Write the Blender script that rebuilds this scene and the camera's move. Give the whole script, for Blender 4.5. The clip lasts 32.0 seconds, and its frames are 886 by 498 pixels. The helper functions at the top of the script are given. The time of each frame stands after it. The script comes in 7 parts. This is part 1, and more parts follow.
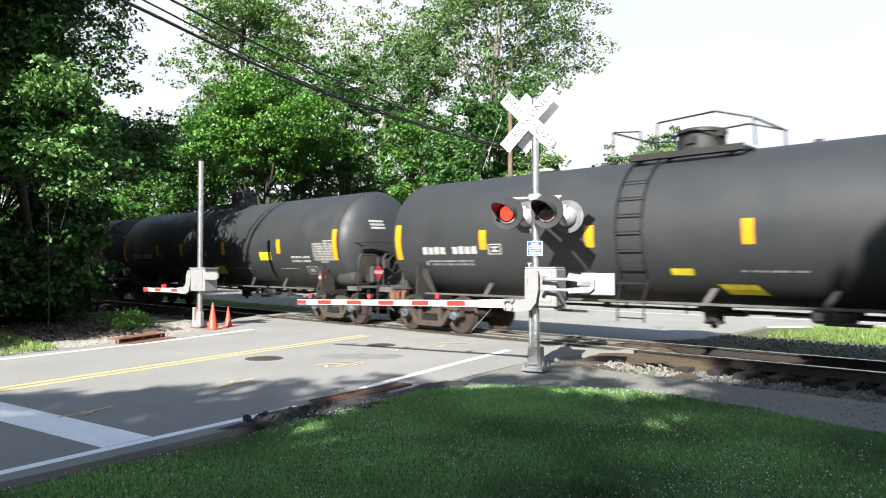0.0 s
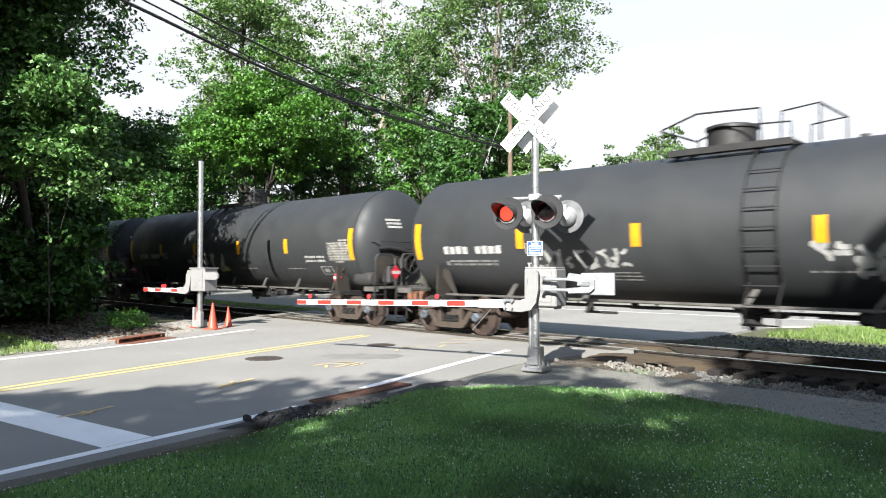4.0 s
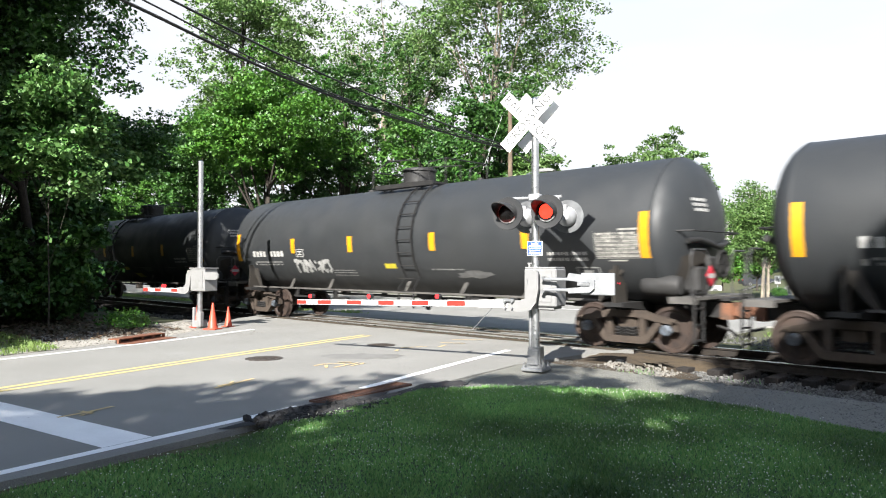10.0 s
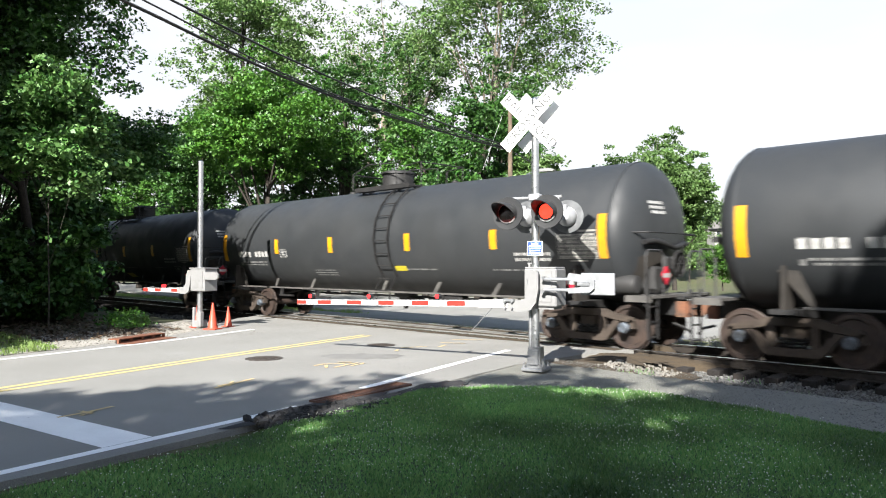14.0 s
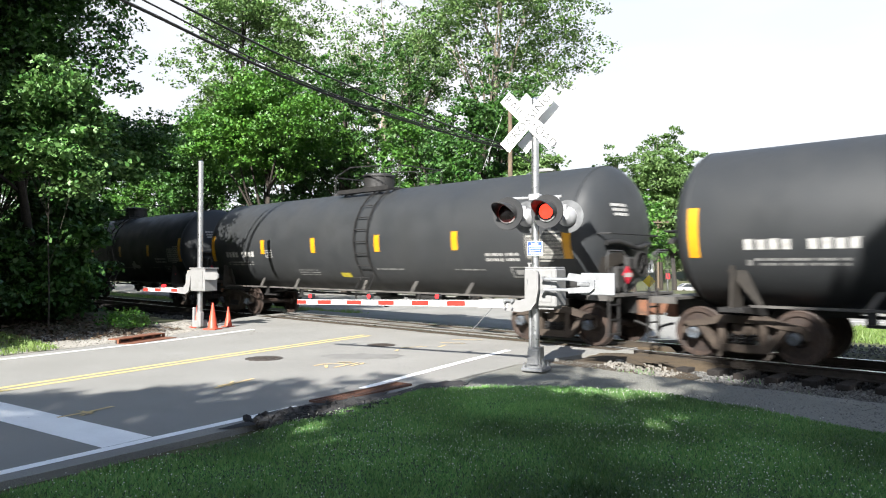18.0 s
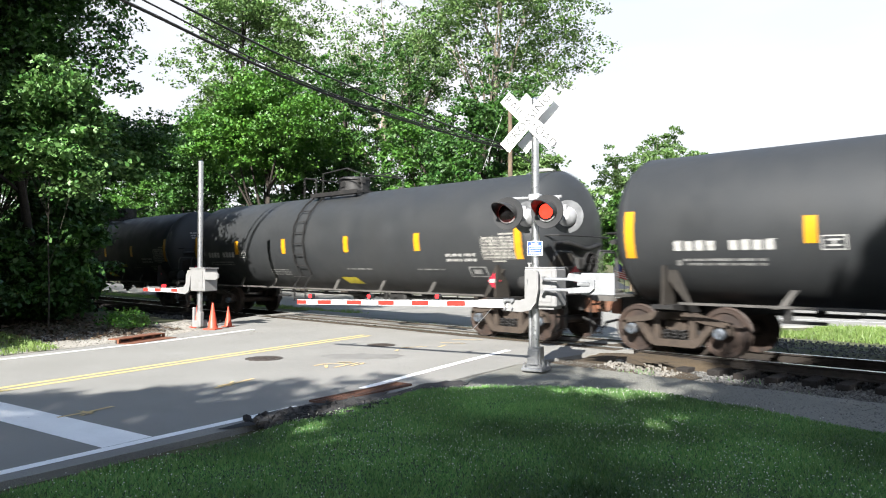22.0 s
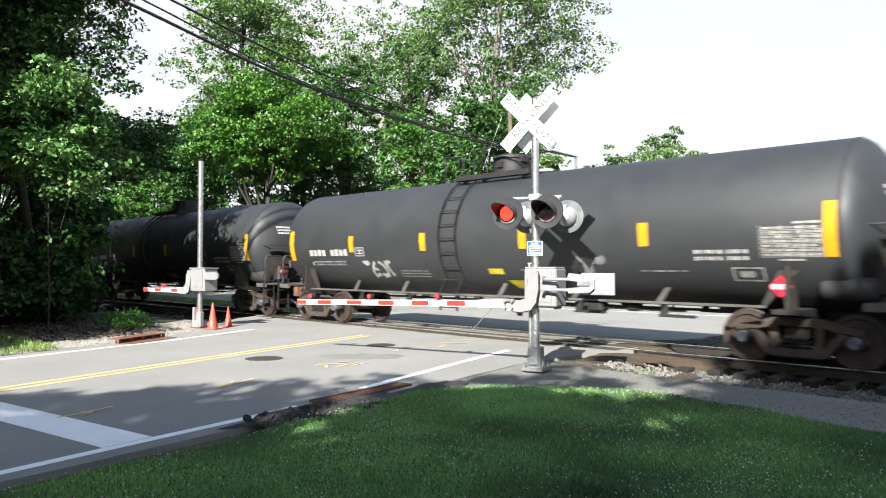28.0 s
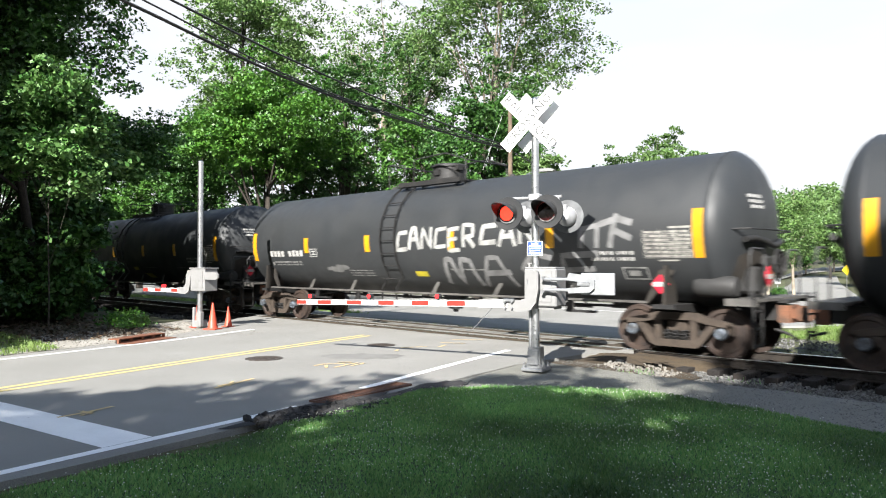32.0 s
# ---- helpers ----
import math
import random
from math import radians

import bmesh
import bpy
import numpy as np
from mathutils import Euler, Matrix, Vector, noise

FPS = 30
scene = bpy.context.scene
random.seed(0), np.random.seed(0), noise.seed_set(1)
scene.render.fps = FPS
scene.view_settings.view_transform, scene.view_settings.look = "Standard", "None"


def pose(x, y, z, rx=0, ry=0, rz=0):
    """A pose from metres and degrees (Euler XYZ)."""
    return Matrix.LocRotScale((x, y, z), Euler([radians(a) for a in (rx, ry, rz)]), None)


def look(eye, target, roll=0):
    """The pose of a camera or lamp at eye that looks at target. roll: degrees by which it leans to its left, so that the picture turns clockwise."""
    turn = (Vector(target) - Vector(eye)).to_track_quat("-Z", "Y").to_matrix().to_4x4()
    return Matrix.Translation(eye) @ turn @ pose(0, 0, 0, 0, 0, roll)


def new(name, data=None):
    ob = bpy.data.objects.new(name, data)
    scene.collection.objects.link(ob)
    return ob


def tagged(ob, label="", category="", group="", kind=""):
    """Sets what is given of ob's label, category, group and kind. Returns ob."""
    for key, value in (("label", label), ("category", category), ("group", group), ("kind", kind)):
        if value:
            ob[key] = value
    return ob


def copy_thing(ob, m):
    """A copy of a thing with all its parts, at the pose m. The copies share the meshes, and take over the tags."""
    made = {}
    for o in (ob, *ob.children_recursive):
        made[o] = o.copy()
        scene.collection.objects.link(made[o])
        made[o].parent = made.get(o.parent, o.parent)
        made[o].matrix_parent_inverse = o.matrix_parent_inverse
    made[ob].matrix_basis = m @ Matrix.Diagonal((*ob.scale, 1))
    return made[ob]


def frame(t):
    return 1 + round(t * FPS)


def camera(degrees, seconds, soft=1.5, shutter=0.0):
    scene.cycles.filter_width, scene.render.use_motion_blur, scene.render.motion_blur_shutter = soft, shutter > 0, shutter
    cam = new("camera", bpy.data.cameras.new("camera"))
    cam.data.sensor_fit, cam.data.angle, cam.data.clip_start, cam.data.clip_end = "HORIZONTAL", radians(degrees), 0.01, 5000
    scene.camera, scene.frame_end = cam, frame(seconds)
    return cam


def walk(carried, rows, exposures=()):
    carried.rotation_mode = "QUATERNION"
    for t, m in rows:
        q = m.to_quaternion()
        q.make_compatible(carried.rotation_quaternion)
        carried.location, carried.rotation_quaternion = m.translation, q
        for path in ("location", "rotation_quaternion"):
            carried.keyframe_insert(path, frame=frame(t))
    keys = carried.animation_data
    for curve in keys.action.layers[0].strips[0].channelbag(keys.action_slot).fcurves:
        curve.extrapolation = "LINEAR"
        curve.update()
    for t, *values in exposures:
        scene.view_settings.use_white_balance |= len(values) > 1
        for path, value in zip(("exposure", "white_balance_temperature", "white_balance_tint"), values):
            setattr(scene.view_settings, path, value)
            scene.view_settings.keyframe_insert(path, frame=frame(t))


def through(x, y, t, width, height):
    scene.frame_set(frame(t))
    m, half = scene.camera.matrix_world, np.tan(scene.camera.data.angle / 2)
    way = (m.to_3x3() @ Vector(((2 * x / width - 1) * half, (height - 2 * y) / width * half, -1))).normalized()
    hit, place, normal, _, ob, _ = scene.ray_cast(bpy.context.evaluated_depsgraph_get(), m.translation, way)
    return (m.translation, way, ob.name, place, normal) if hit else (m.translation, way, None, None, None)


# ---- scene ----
# A freight train of tank cars rolls over a level crossing; the camera stands on the lawn beside the road.
# x: along the track, in the train's direction; y: across it, away from the camera; z = 0: top of rail and road.
cam = camera(64.6, 32.0, soft=1.05, shutter=0.22)
EYE = (0.0, -13.8, 1.73)
AIM = (-6.9739, -6.6367, 1.9557)
walk(cam, [(0.0, look(EYE, AIM)), (32.0, look(EYE, AIM))], exposures=[(0.0, 1.7), (32.0, 1.7)])

# ---- light ----
SUN_TO = Vector((1.45, -3.0, 2.05)).normalized()
world = bpy.data.worlds.new("world")
scene.world = world
world.use_nodes = True
wn = world.node_tree.nodes
sky = wn.new("ShaderNodeTexSky")
sky.sky_type = "NISHITA"
sky.sun_disc = False
sky.sun_elevation = math.asin(SUN_TO.z)
sky.sun_rotation = math.atan2(SUN_TO.x, SUN_TO.y)
sky.air_density, sky.dust_density, sky.ozone_density = 1.0, 1.2, 1.0
wn["Background"].inputs["Strength"].default_value = 0.08
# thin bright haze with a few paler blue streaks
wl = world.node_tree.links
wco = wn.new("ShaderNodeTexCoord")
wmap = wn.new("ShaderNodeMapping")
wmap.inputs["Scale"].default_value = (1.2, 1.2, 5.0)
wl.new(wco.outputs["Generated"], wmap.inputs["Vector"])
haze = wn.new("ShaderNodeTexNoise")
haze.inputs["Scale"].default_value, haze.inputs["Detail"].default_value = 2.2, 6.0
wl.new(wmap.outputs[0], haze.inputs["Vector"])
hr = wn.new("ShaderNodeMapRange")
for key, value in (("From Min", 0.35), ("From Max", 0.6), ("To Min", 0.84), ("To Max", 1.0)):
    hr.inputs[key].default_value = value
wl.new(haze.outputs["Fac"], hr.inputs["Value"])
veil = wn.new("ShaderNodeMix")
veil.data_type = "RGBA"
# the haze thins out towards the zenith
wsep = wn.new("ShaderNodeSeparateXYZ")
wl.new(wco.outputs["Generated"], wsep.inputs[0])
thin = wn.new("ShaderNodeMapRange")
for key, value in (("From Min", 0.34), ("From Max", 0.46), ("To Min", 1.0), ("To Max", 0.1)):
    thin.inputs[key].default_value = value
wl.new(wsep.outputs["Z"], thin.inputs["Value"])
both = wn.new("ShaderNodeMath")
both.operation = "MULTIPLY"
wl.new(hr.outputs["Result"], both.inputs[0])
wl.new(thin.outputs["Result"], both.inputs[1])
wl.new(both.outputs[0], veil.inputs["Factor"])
cast = wn.new("ShaderNodeMix")
cast.data_type, cast.blend_type = "RGBA", "MULTIPLY"
cast.inputs["Factor"].default_value = 1.0
cast.inputs["B"].default_value = (0.97, 1.01, 1.03, 1)
wl.new(sky.outputs[0], cast.inputs["A"])
wl.new(cast.outputs["Result"], veil.inputs["A"])
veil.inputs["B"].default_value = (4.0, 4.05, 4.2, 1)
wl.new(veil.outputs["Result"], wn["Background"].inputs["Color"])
sun = new("sun", bpy.data.lights.new("sun", "SUN"))
sun.data.energy, sun.data.angle, sun.data.color = 5.0, radians(0.55), (1.0, 0.97, 0.92)
sun.matrix_world = look(SUN_TO * 60, (0, 0, 0))


# ---- shape helpers ----
def bm_new():
    return bmesh.new()


def add_box(bm, c, s, m=None, bevel=0.0):
    """A box of size s at c, turned by m."""
    t = Matrix.Translation(c) @ (m if m is not None else Matrix.Identity(4)) @ Matrix.Diagonal((s[0], s[1], s[2], 1))
    r = bmesh.ops.create_cube(bm, size=1.0, matrix=t)
    if bevel:
        edges = list({e for v in r["verts"] for e in v.link_edges})
        bmesh.ops.bevel(bm, geom=edges, offset=bevel, segments=1, affect="EDGES", clamp_overlap=True)
    return bm


def add_tube(bm, a, b, r, r2=None, seg=10, caps=True):
    """A straight round bar from a to b."""
    a, b = Vector(a), Vector(b)
    d = b - a
    m = Matrix.Translation((a + b) / 2) @ d.to_track_quat("Z", "Y").to_matrix().to_4x4()
    bmesh.ops.create_cone(bm, cap_ends=caps, segments=seg, radius1=r, radius2=r if r2 is None else r2, depth=d.length, matrix=m)
    return bm


def add_path(bm, pts, r, seg=8):
    """A bent round bar through pts."""
    pts = [Vector(p) for p in pts]
    rings = []
    for i, p in enumerate(pts):
        d = (pts[min(i + 1, len(pts) - 1)] - pts[max(i - 1, 0)]).normalized()
        side = d.cross(Vector((0, 0, 1)))
        if side.length < 0.05:
            side = d.cross(Vector((0, 1, 0)))
        side.normalize()
        up = side.cross(d).normalized()
        rr = r[i] if isinstance(r, (list, tuple)) else r
        rings.append([bm.verts.new(p + side * (rr * math.cos(k * math.tau / seg)) + up * (rr * math.sin(k * math.tau / seg))) for k in range(seg)])
    for q, s in zip(rings, rings[1:]):
        for k in range(seg):
            bm.faces.new((q[k], q[(k + 1) % seg], s[(k + 1) % seg], s[k]))
    bm.faces.new(rings[0][::-1])
    bm.faces.new(rings[-1])
    return bm


def add_lathe(bm, prof, axis="X", c=(0, 0, 0), seg=40):
    """A body of revolution; prof: (along, radius) rows."""
    rings = []
    for a, r in prof:
        ring = []
        for k in range(seg):
            u, v = r * math.cos(k * math.tau / seg), r * math.sin(k * math.tau / seg)
            p = {"X": (a, u, v), "Y": (u, a, v), "Z": (u, v, a)}[axis]
            ring.append(bm.verts.new(Vector(p) + Vector(c)))
        rings.append(ring)
    for q, s in zip(rings, rings[1:]):
        for k in range(seg):
            bm.faces.new((q[k], q[(k + 1) % seg], s[(k + 1) % seg], s[k]))
    bm.faces.new(rings[0][::-1])
    bm.faces.new(rings[-1])
    return bm


def add_prism(bm, outline, lo, hi, axis="Y", m=None):
    """A plate: an outline drawn in two axes, drawn out along the third."""
    def put(u, v, w):
        p = Vector({"Y": (u, w, v), "X": (w, u, v), "Z": (u, v, w)}[axis])
        return bm.verts.new(m @ p if m is not None else p)
    a = [put(u, v, lo) for u, v in outline]
    b = [put(u, v, hi) for u, v in outline]
    n = len(a)
    bm.faces.new(a[::-1])
    bm.faces.new(b)
    for k in range(n):
        bm.faces.new((a[k], a[(k + 1) % n], b[(k + 1) % n], b[k]))
    return bm


def mesh_of(name, bm, material, smooth=None):
    bmesh.ops.recalc_face_normals(bm, faces=bm.faces)
    me = bpy.data.meshes.new(name)
    bm.to_mesh(me)
    bm.free()
    me.materials.append(material)
    if smooth is not None:
        me.polygons.foreach_set("use_smooth", [True] * len(me.polygons))
        me.set_sharp_from_angle(angle=radians(smooth))
    return me


def part(name, bm, material, parent, label="", smooth=None):
    ob = new(name, mesh_of(name, bm, material, smooth))
    ob.parent = parent
    if label:
        tagged(ob, label)
    return ob


def piece(name, me, parent, loc=(0, 0, 0), rot=(0, 0, 0)):
    ob = new(name, me)
    ob.parent = parent
    ob.location, ob.rotation_euler = loc, rot
    return ob


def thing(name, bm, material, label, category, group="", kind="", smooth=None):
    return tagged(new(name, mesh_of(name, bm, material, smooth)), label, category, group, kind)


def empty(name, label, category, loc=(0, 0, 0), rz=0.0, group=""):
    ob = tagged(new(name), label, category, group)
    ob.location, ob.rotation_euler = loc, (0, 0, rz)
    return ob


# ---- materials ----
def material(name, color, rough=0.6, metal=0.0, var=None, scale=4.0, amount=0.5, bump=0.0, bump_scale=60.0, spec=0.5, grain=0.0, island=0.0, obj_random=0.0, detail=5.0):
    """A procedural surface: base colour, a second colour in broad patches, fine grain and relief, and a shift from piece to piece."""
    ma = bpy.data.materials.new(name)
    ma.use_nodes = True
    nt = ma.node_tree
    bs = nt.nodes["Principled BSDF"]
    bs.inputs["Roughness"].default_value = rough
    bs.inputs["Metallic"].default_value = metal
    bs.inputs["Specular IOR Level"].default_value = spec
    co = nt.nodes.new("ShaderNodeTexCoord").outputs["Object"]
    rgb = nt.nodes.new("ShaderNodeRGB")
    rgb.outputs[0].default_value = (*color, 1)
    out = rgb.outputs[0]

    def mixed(a, fac, col, mode="MIX"):
        mx = nt.nodes.new("ShaderNodeMix")
        mx.data_type, mx.blend_type = "RGBA", mode
        nt.links.new(fac, mx.inputs["Factor"])
        nt.links.new(a, mx.inputs["A"])
        if isinstance(col, tuple):
            mx.inputs["B"].default_value = (*col, 1)
        else:
            nt.links.new(col, mx.inputs["B"])
        return mx.outputs["Result"]

    def noise_at(s, d=4.0):
        n = nt.nodes.new("ShaderNodeTexNoise")
        n.inputs["Scale"].default_value = s
        n.inputs["Detail"].default_value = d
        nt.links.new(co, n.inputs["Vector"])
        return n.outputs["Fac"]

    def ramp(v, lo, hi, a=0.0, b=1.0):
        r = nt.nodes.new("ShaderNodeMapRange")
        for k, x in (("From Min", lo), ("From Max", hi), ("To Min", a), ("To Max", b)):
            r.inputs[k].default_value = x
        nt.links.new(v, r.inputs["Value"])
        return r.outputs["Result"]

    if var:
        out = mixed(out, ramp(noise_at(scale, detail), 0.5 - amount * 0.3, 0.5 + amount * 0.3 + 0.05), var)
    shift = None
    if grain:
        shift = ramp(noise_at(bump_scale * 1.7, 3.0), 0.3, 0.7, 1 - grain, 1 + grain)
        out = mixed(out, ramp(shift, -1, -0.5, 1, 1), shift, "MULTIPLY")
    if island or obj_random:
        src = nt.nodes.new("ShaderNodeNewGeometry").outputs["Random Per Island"] if island else nt.nodes.new("ShaderNodeObjectInfo").outputs["Random"]
        k = island or obj_random
        out = mixed(out, ramp(src, -1, -0.5, 1, 1), ramp(src, 0, 1, 1 - k, 1 + k), "MULTIPLY")
    nt.links.new(out, bs.inputs["Base Color"])
    if bump:
        b = nt.nodes.new("ShaderNodeBump")
        b.inputs["Strength"].default_value = 1.0
        b.inputs["Distance"].default_value = bump
        nt.links.new(noise_at(bump_scale, 5.0), b.inputs["Height"])
        nt.links.new(b.outputs[0], bs.inputs["Normal"])
    rr = ramp(noise_at(scale * 2.3, 4.0), 0.3, 0.7, max(rough - 0.1, 0.03), min(rough + 0.1, 1))
    nt.links.new(rr, bs.inputs["Roughness"])
    return ma


def glow(name, color, strength, base):
    ma = bpy.data.materials.new(name)
    ma.use_nodes = True
    bs = ma.node_tree.nodes["Principled BSDF"]
    bs.inputs["Base Color"].default_value = (*base, 1)
    bs.inputs["Emission Color"].default_value = (*color, 1)
    bs.inputs["Emission Strength"].default_value = strength
    bs.inputs["Roughness"].default_value = 0.25
    return ma


M_ASPHALT = material("asphalt", (0.2342, 0.2298, 0.2129), 0.85, var=(0.1788, 0.1744, 0.1609), scale=0.5, amount=0.9, bump=0.004, bump_scale=70, grain=0.34)
M_TANK = material("tank_paint", (0.02004, 0.02247, 0.0249), 0.55, var=(0.02672, 0.02793, 0.02854), scale=0.7, amount=1.0, spec=0.45, grain=0.1, bump=0.0006, bump_scale=25)
M_STEEL_DARK = material("dark_steel", (0.00784, 0.00784, 0.0084), 0.65, var=(0.0168, 0.01568, 0.01456), scale=5, amount=0.8)
M_RUSTY = material("rusty_brown", (0.050, 0.037, 0.027), 0.85, var=(0.02626, 0.01909, 0.01432), scale=6, amount=0.8, grain=0.2, bump=0.002)
M_WHEEL = material("worn_wheel", (0.042, 0.027, 0.020), 0.65, metal=0.1, var=(0.02, 0.014, 0.012), scale=7)
M_SILVER = material("aluminium_paint", (0.50, 0.51, 0.52), 0.34, metal=0.92, var=(0.42, 0.43, 0.44), scale=9, amount=0.6)
M_WHITE = material("white_paint", (0.2106, 0.2106, 0.2106), 0.5, var=(0.1702, 0.1702, 0.1658), scale=6, amount=0.7)
M_YELLOW = material("yellow_reflector", (0.4992, 0.2432, 0.00768), 0.4, var=(0.4224, 0.1984, 0.0064), scale=5, amount=0.6)
# ---- ground, road and track ----
M_SOIL = material("grassy_soil", (0.054, 0.072, 0.0216), 0.95, var=(0.072, 0.0612, 0.0324), scale=0.6, amount=0.9, bump=0.02, bump_scale=30, grain=0.3)
M_LAWN_SOIL = material("lawn_soil", (0.034, 0.085, 0.024), 0.95, var=(0.05, 0.07, 0.03), scale=1.5, amount=0.8, bump=0.01, bump_scale=60, grain=0.3)
M_GRAVEL = material("fine_dark_gravel", (0.142, 0.142, 0.122), 0.95, var=(0.19, 0.188, 0.162), scale=0.9, amount=0.8, bump=0.012, bump_scale=70, grain=0.45)
M_STONE = material("ballast_stone", (0.125, 0.125, 0.12), 0.9, var=(0.06365, 0.06206, 0.05808), scale=9, island=0.6)
M_PEBBLE = material("grey_pebble", (0.17, 0.17, 0.16), 0.9, var=(0.11, 0.11, 0.105), scale=9, island=0.4)
M_PALE_STONE = material("pale_broken_stone", (0.198, 0.187, 0.165), 0.9, var=(0.121, 0.11, 0.0935), scale=9, island=0.4)
# near-black: the shade under the train is put into this oily colour
M_OILY_SHADED = material("oily_shaded_ballast", (0.008, 0.008, 0.008), 0.9, var=(0.0048, 0.0048, 0.0048), scale=6, island=0.4)
M_TIE = material("tarred_timber", (0.0156, 0.01196, 0.00988), 0.9, var=(0.00884, 0.00728, 0.00624), scale=7, bump=0.004, bump_scale=30, obj_random=0.3)
M_RAIL_RUST = material("rail_rust", (0.0176, 0.0128, 0.0088), 0.85, var=(0.0104, 0.008, 0.0064), scale=5, grain=0.25)
M_RAIL_TOP = material("polished_rail", (0.88, 0.89, 0.92), 0.3, metal=1.0, var=(0.8, 0.8, 0.82), scale=3)
M_EARTH = material("rusty_earth", (0.05875, 0.04078, 0.02142), 0.95, var=(0.0311, 0.0235, 0.01521), scale=2.2, amount=0.9, bump=0.01, bump_scale=50, grain=0.35)
M_PATCH = material("dark_asphalt_patch", (0.0256, 0.0256, 0.0264), 0.9, var=(0.016, 0.016, 0.016), scale=1.5, bump=0.004, bump_scale=90, grain=0.25)
M_SEALED = material("smooth_asphalt_patch", (0.1788, 0.1752, 0.1644), 0.85, var=(0.1342, 0.1306, 0.1234), scale=2, bump=0.002, bump_scale=90, grain=0.15)
M_IRON = material("cast_iron", (0.072, 0.0612, 0.054), 0.6, metal=0.3, var=(0.0504, 0.0396, 0.0324), scale=14, bump=0.003, bump_scale=40)
M_GRATE = material("rusted_iron", (0.1728, 0.0612, 0.0288), 0.8, var=(0.1008, 0.0432, 0.0252), scale=9, grain=0.25, bump=0.002)
M_CONCRETE = material("pale_gravelly_concrete", (0.3427, 0.3276, 0.2923), 0.9, var=(0.2016, 0.1865, 0.1562), scale=1.4, amount=0.8, bump=0.003, bump_scale=60, grain=0.2)


def worn_paint(name, color, hole, amount):
    """Road paint that has flaked off in spots."""
    ma = material(name, color, 0.65, var=tuple(c * 0.86 for c in color), scale=3, amount=0.8, grain=0.08, bump=0.002, bump_scale=80)
    nt = ma.node_tree
    n = nt.nodes.new("ShaderNodeTexNoise")
    n.inputs["Scale"].default_value, n.inputs["Detail"].default_value, n.inputs["Roughness"].default_value = 5.0, 8.0, 0.75
    nt.links.new(nt.nodes.new("ShaderNodeTexCoord").outputs["Object"], n.inputs["Vector"])
    r = nt.nodes.new("ShaderNodeMapRange")
    r.inputs["From Min"].default_value, r.inputs["From Max"].default_value = amount, amount + 0.03
    nt.links.new(n.outputs["Fac"], r.inputs["Value"])
    mx = nt.nodes.new("ShaderNodeMix")
    mx.data_type = "RGBA"
    bs = nt.nodes["Principled BSDF"]
    nt.links.new(r.outputs["Result"], mx.inputs["Factor"])
    nt.links.new(bs.inputs["Base Color"].links[0].from_socket, mx.inputs["A"])
    mx.inputs["B"].default_value = (*hole, 1)
    nt.links.new(mx.outputs["Result"], bs.inputs["Base Color"])
    return ma


M_LINE_WHITE = worn_paint("white_road_paint", (0.88, 0.88, 0.87), (0.27, 0.27, 0.27), 0.66)
M_LINE_YELLOW = worn_paint("yellow_road_paint", (0.512, 0.4224, 0.192), (0.1792, 0.1664, 0.1408), 0.60)
M_LINE_FAINT = worn_paint("faint_utility_paint", (0.62, 0.46, 0.22), (0.2, 0.19, 0.18), 0.55)


def ease(f):
    f = min(1.0, max(0.0, f))
    return f * f * (3 - 2 * f)


def level(x, y):
    """Height of the bare ground."""
    far = min(1.0, max(0.0, (y - 2.2) / 3.0))
    bed = 1.0 if abs(y) < 2.6 else max(0.0, 1 - (abs(y) - 2.6) / 0.8)
    base = -0.07 * (1 - far) - 0.38 * far
    right = ease((x + 12.7 + 0.293 * (y - 29.6) + 12) / 12)
    base -= 2.0 * (1 - right) * ease((y - 38) / 42)
    hill = max(0.0, y - 70) * 0.06 * right + min(34.0, max(0.0, y - 118)) * 0.2 * (1 - right) + max(0.0, y - 152) * 0.05
    return base * (1 - bed) - 0.36 * bed + min(hill, 46.0)


def sheet(xs, ys, height):
    """An uneven sheet over a grid of places."""
    bm = bm_new()
    rows = [[bm.verts.new((x, y, height(x, y))) for x in xs] for y in ys]
    for a, b in zip(rows, rows[1:]):
        for k in range(len(a) - 1):
            bm.faces.new((a[k], a[k + 1], b[k + 1], b[k]))
    return bm


def spread(near, far, step, growth):
    out, x, s = [], near, step
    while x < far:
        out.append(x)
        x += s
        s *= growth
    return out + [far]


gx = [-v for v in spread(12, 1800, 2.5, 1.06)[::-1]] + [-9, -6, -3, 0, 3, 6, 9] + spread(12, 1800, 2.5, 1.2)
gy = [-v for v in spread(4, 1800, 2.0, 1.3)[::-1]] + [-3.4, -2.6, 0, 2.2, 2.6, 3.4, 4.2] + spread(5.2, 1800, 2.0, 1.05)
thing("ground", sheet(gx, gy, level), M_SOIL, "grassy ground that runs on to a wooded rise", "ground", kind="structure", smooth=60)


def fall(y):
    """Height of the road: level over the track, lower beyond it."""
    return -0.31 * min(1.0, max(0.0, (y - 1.0) / 4.2))


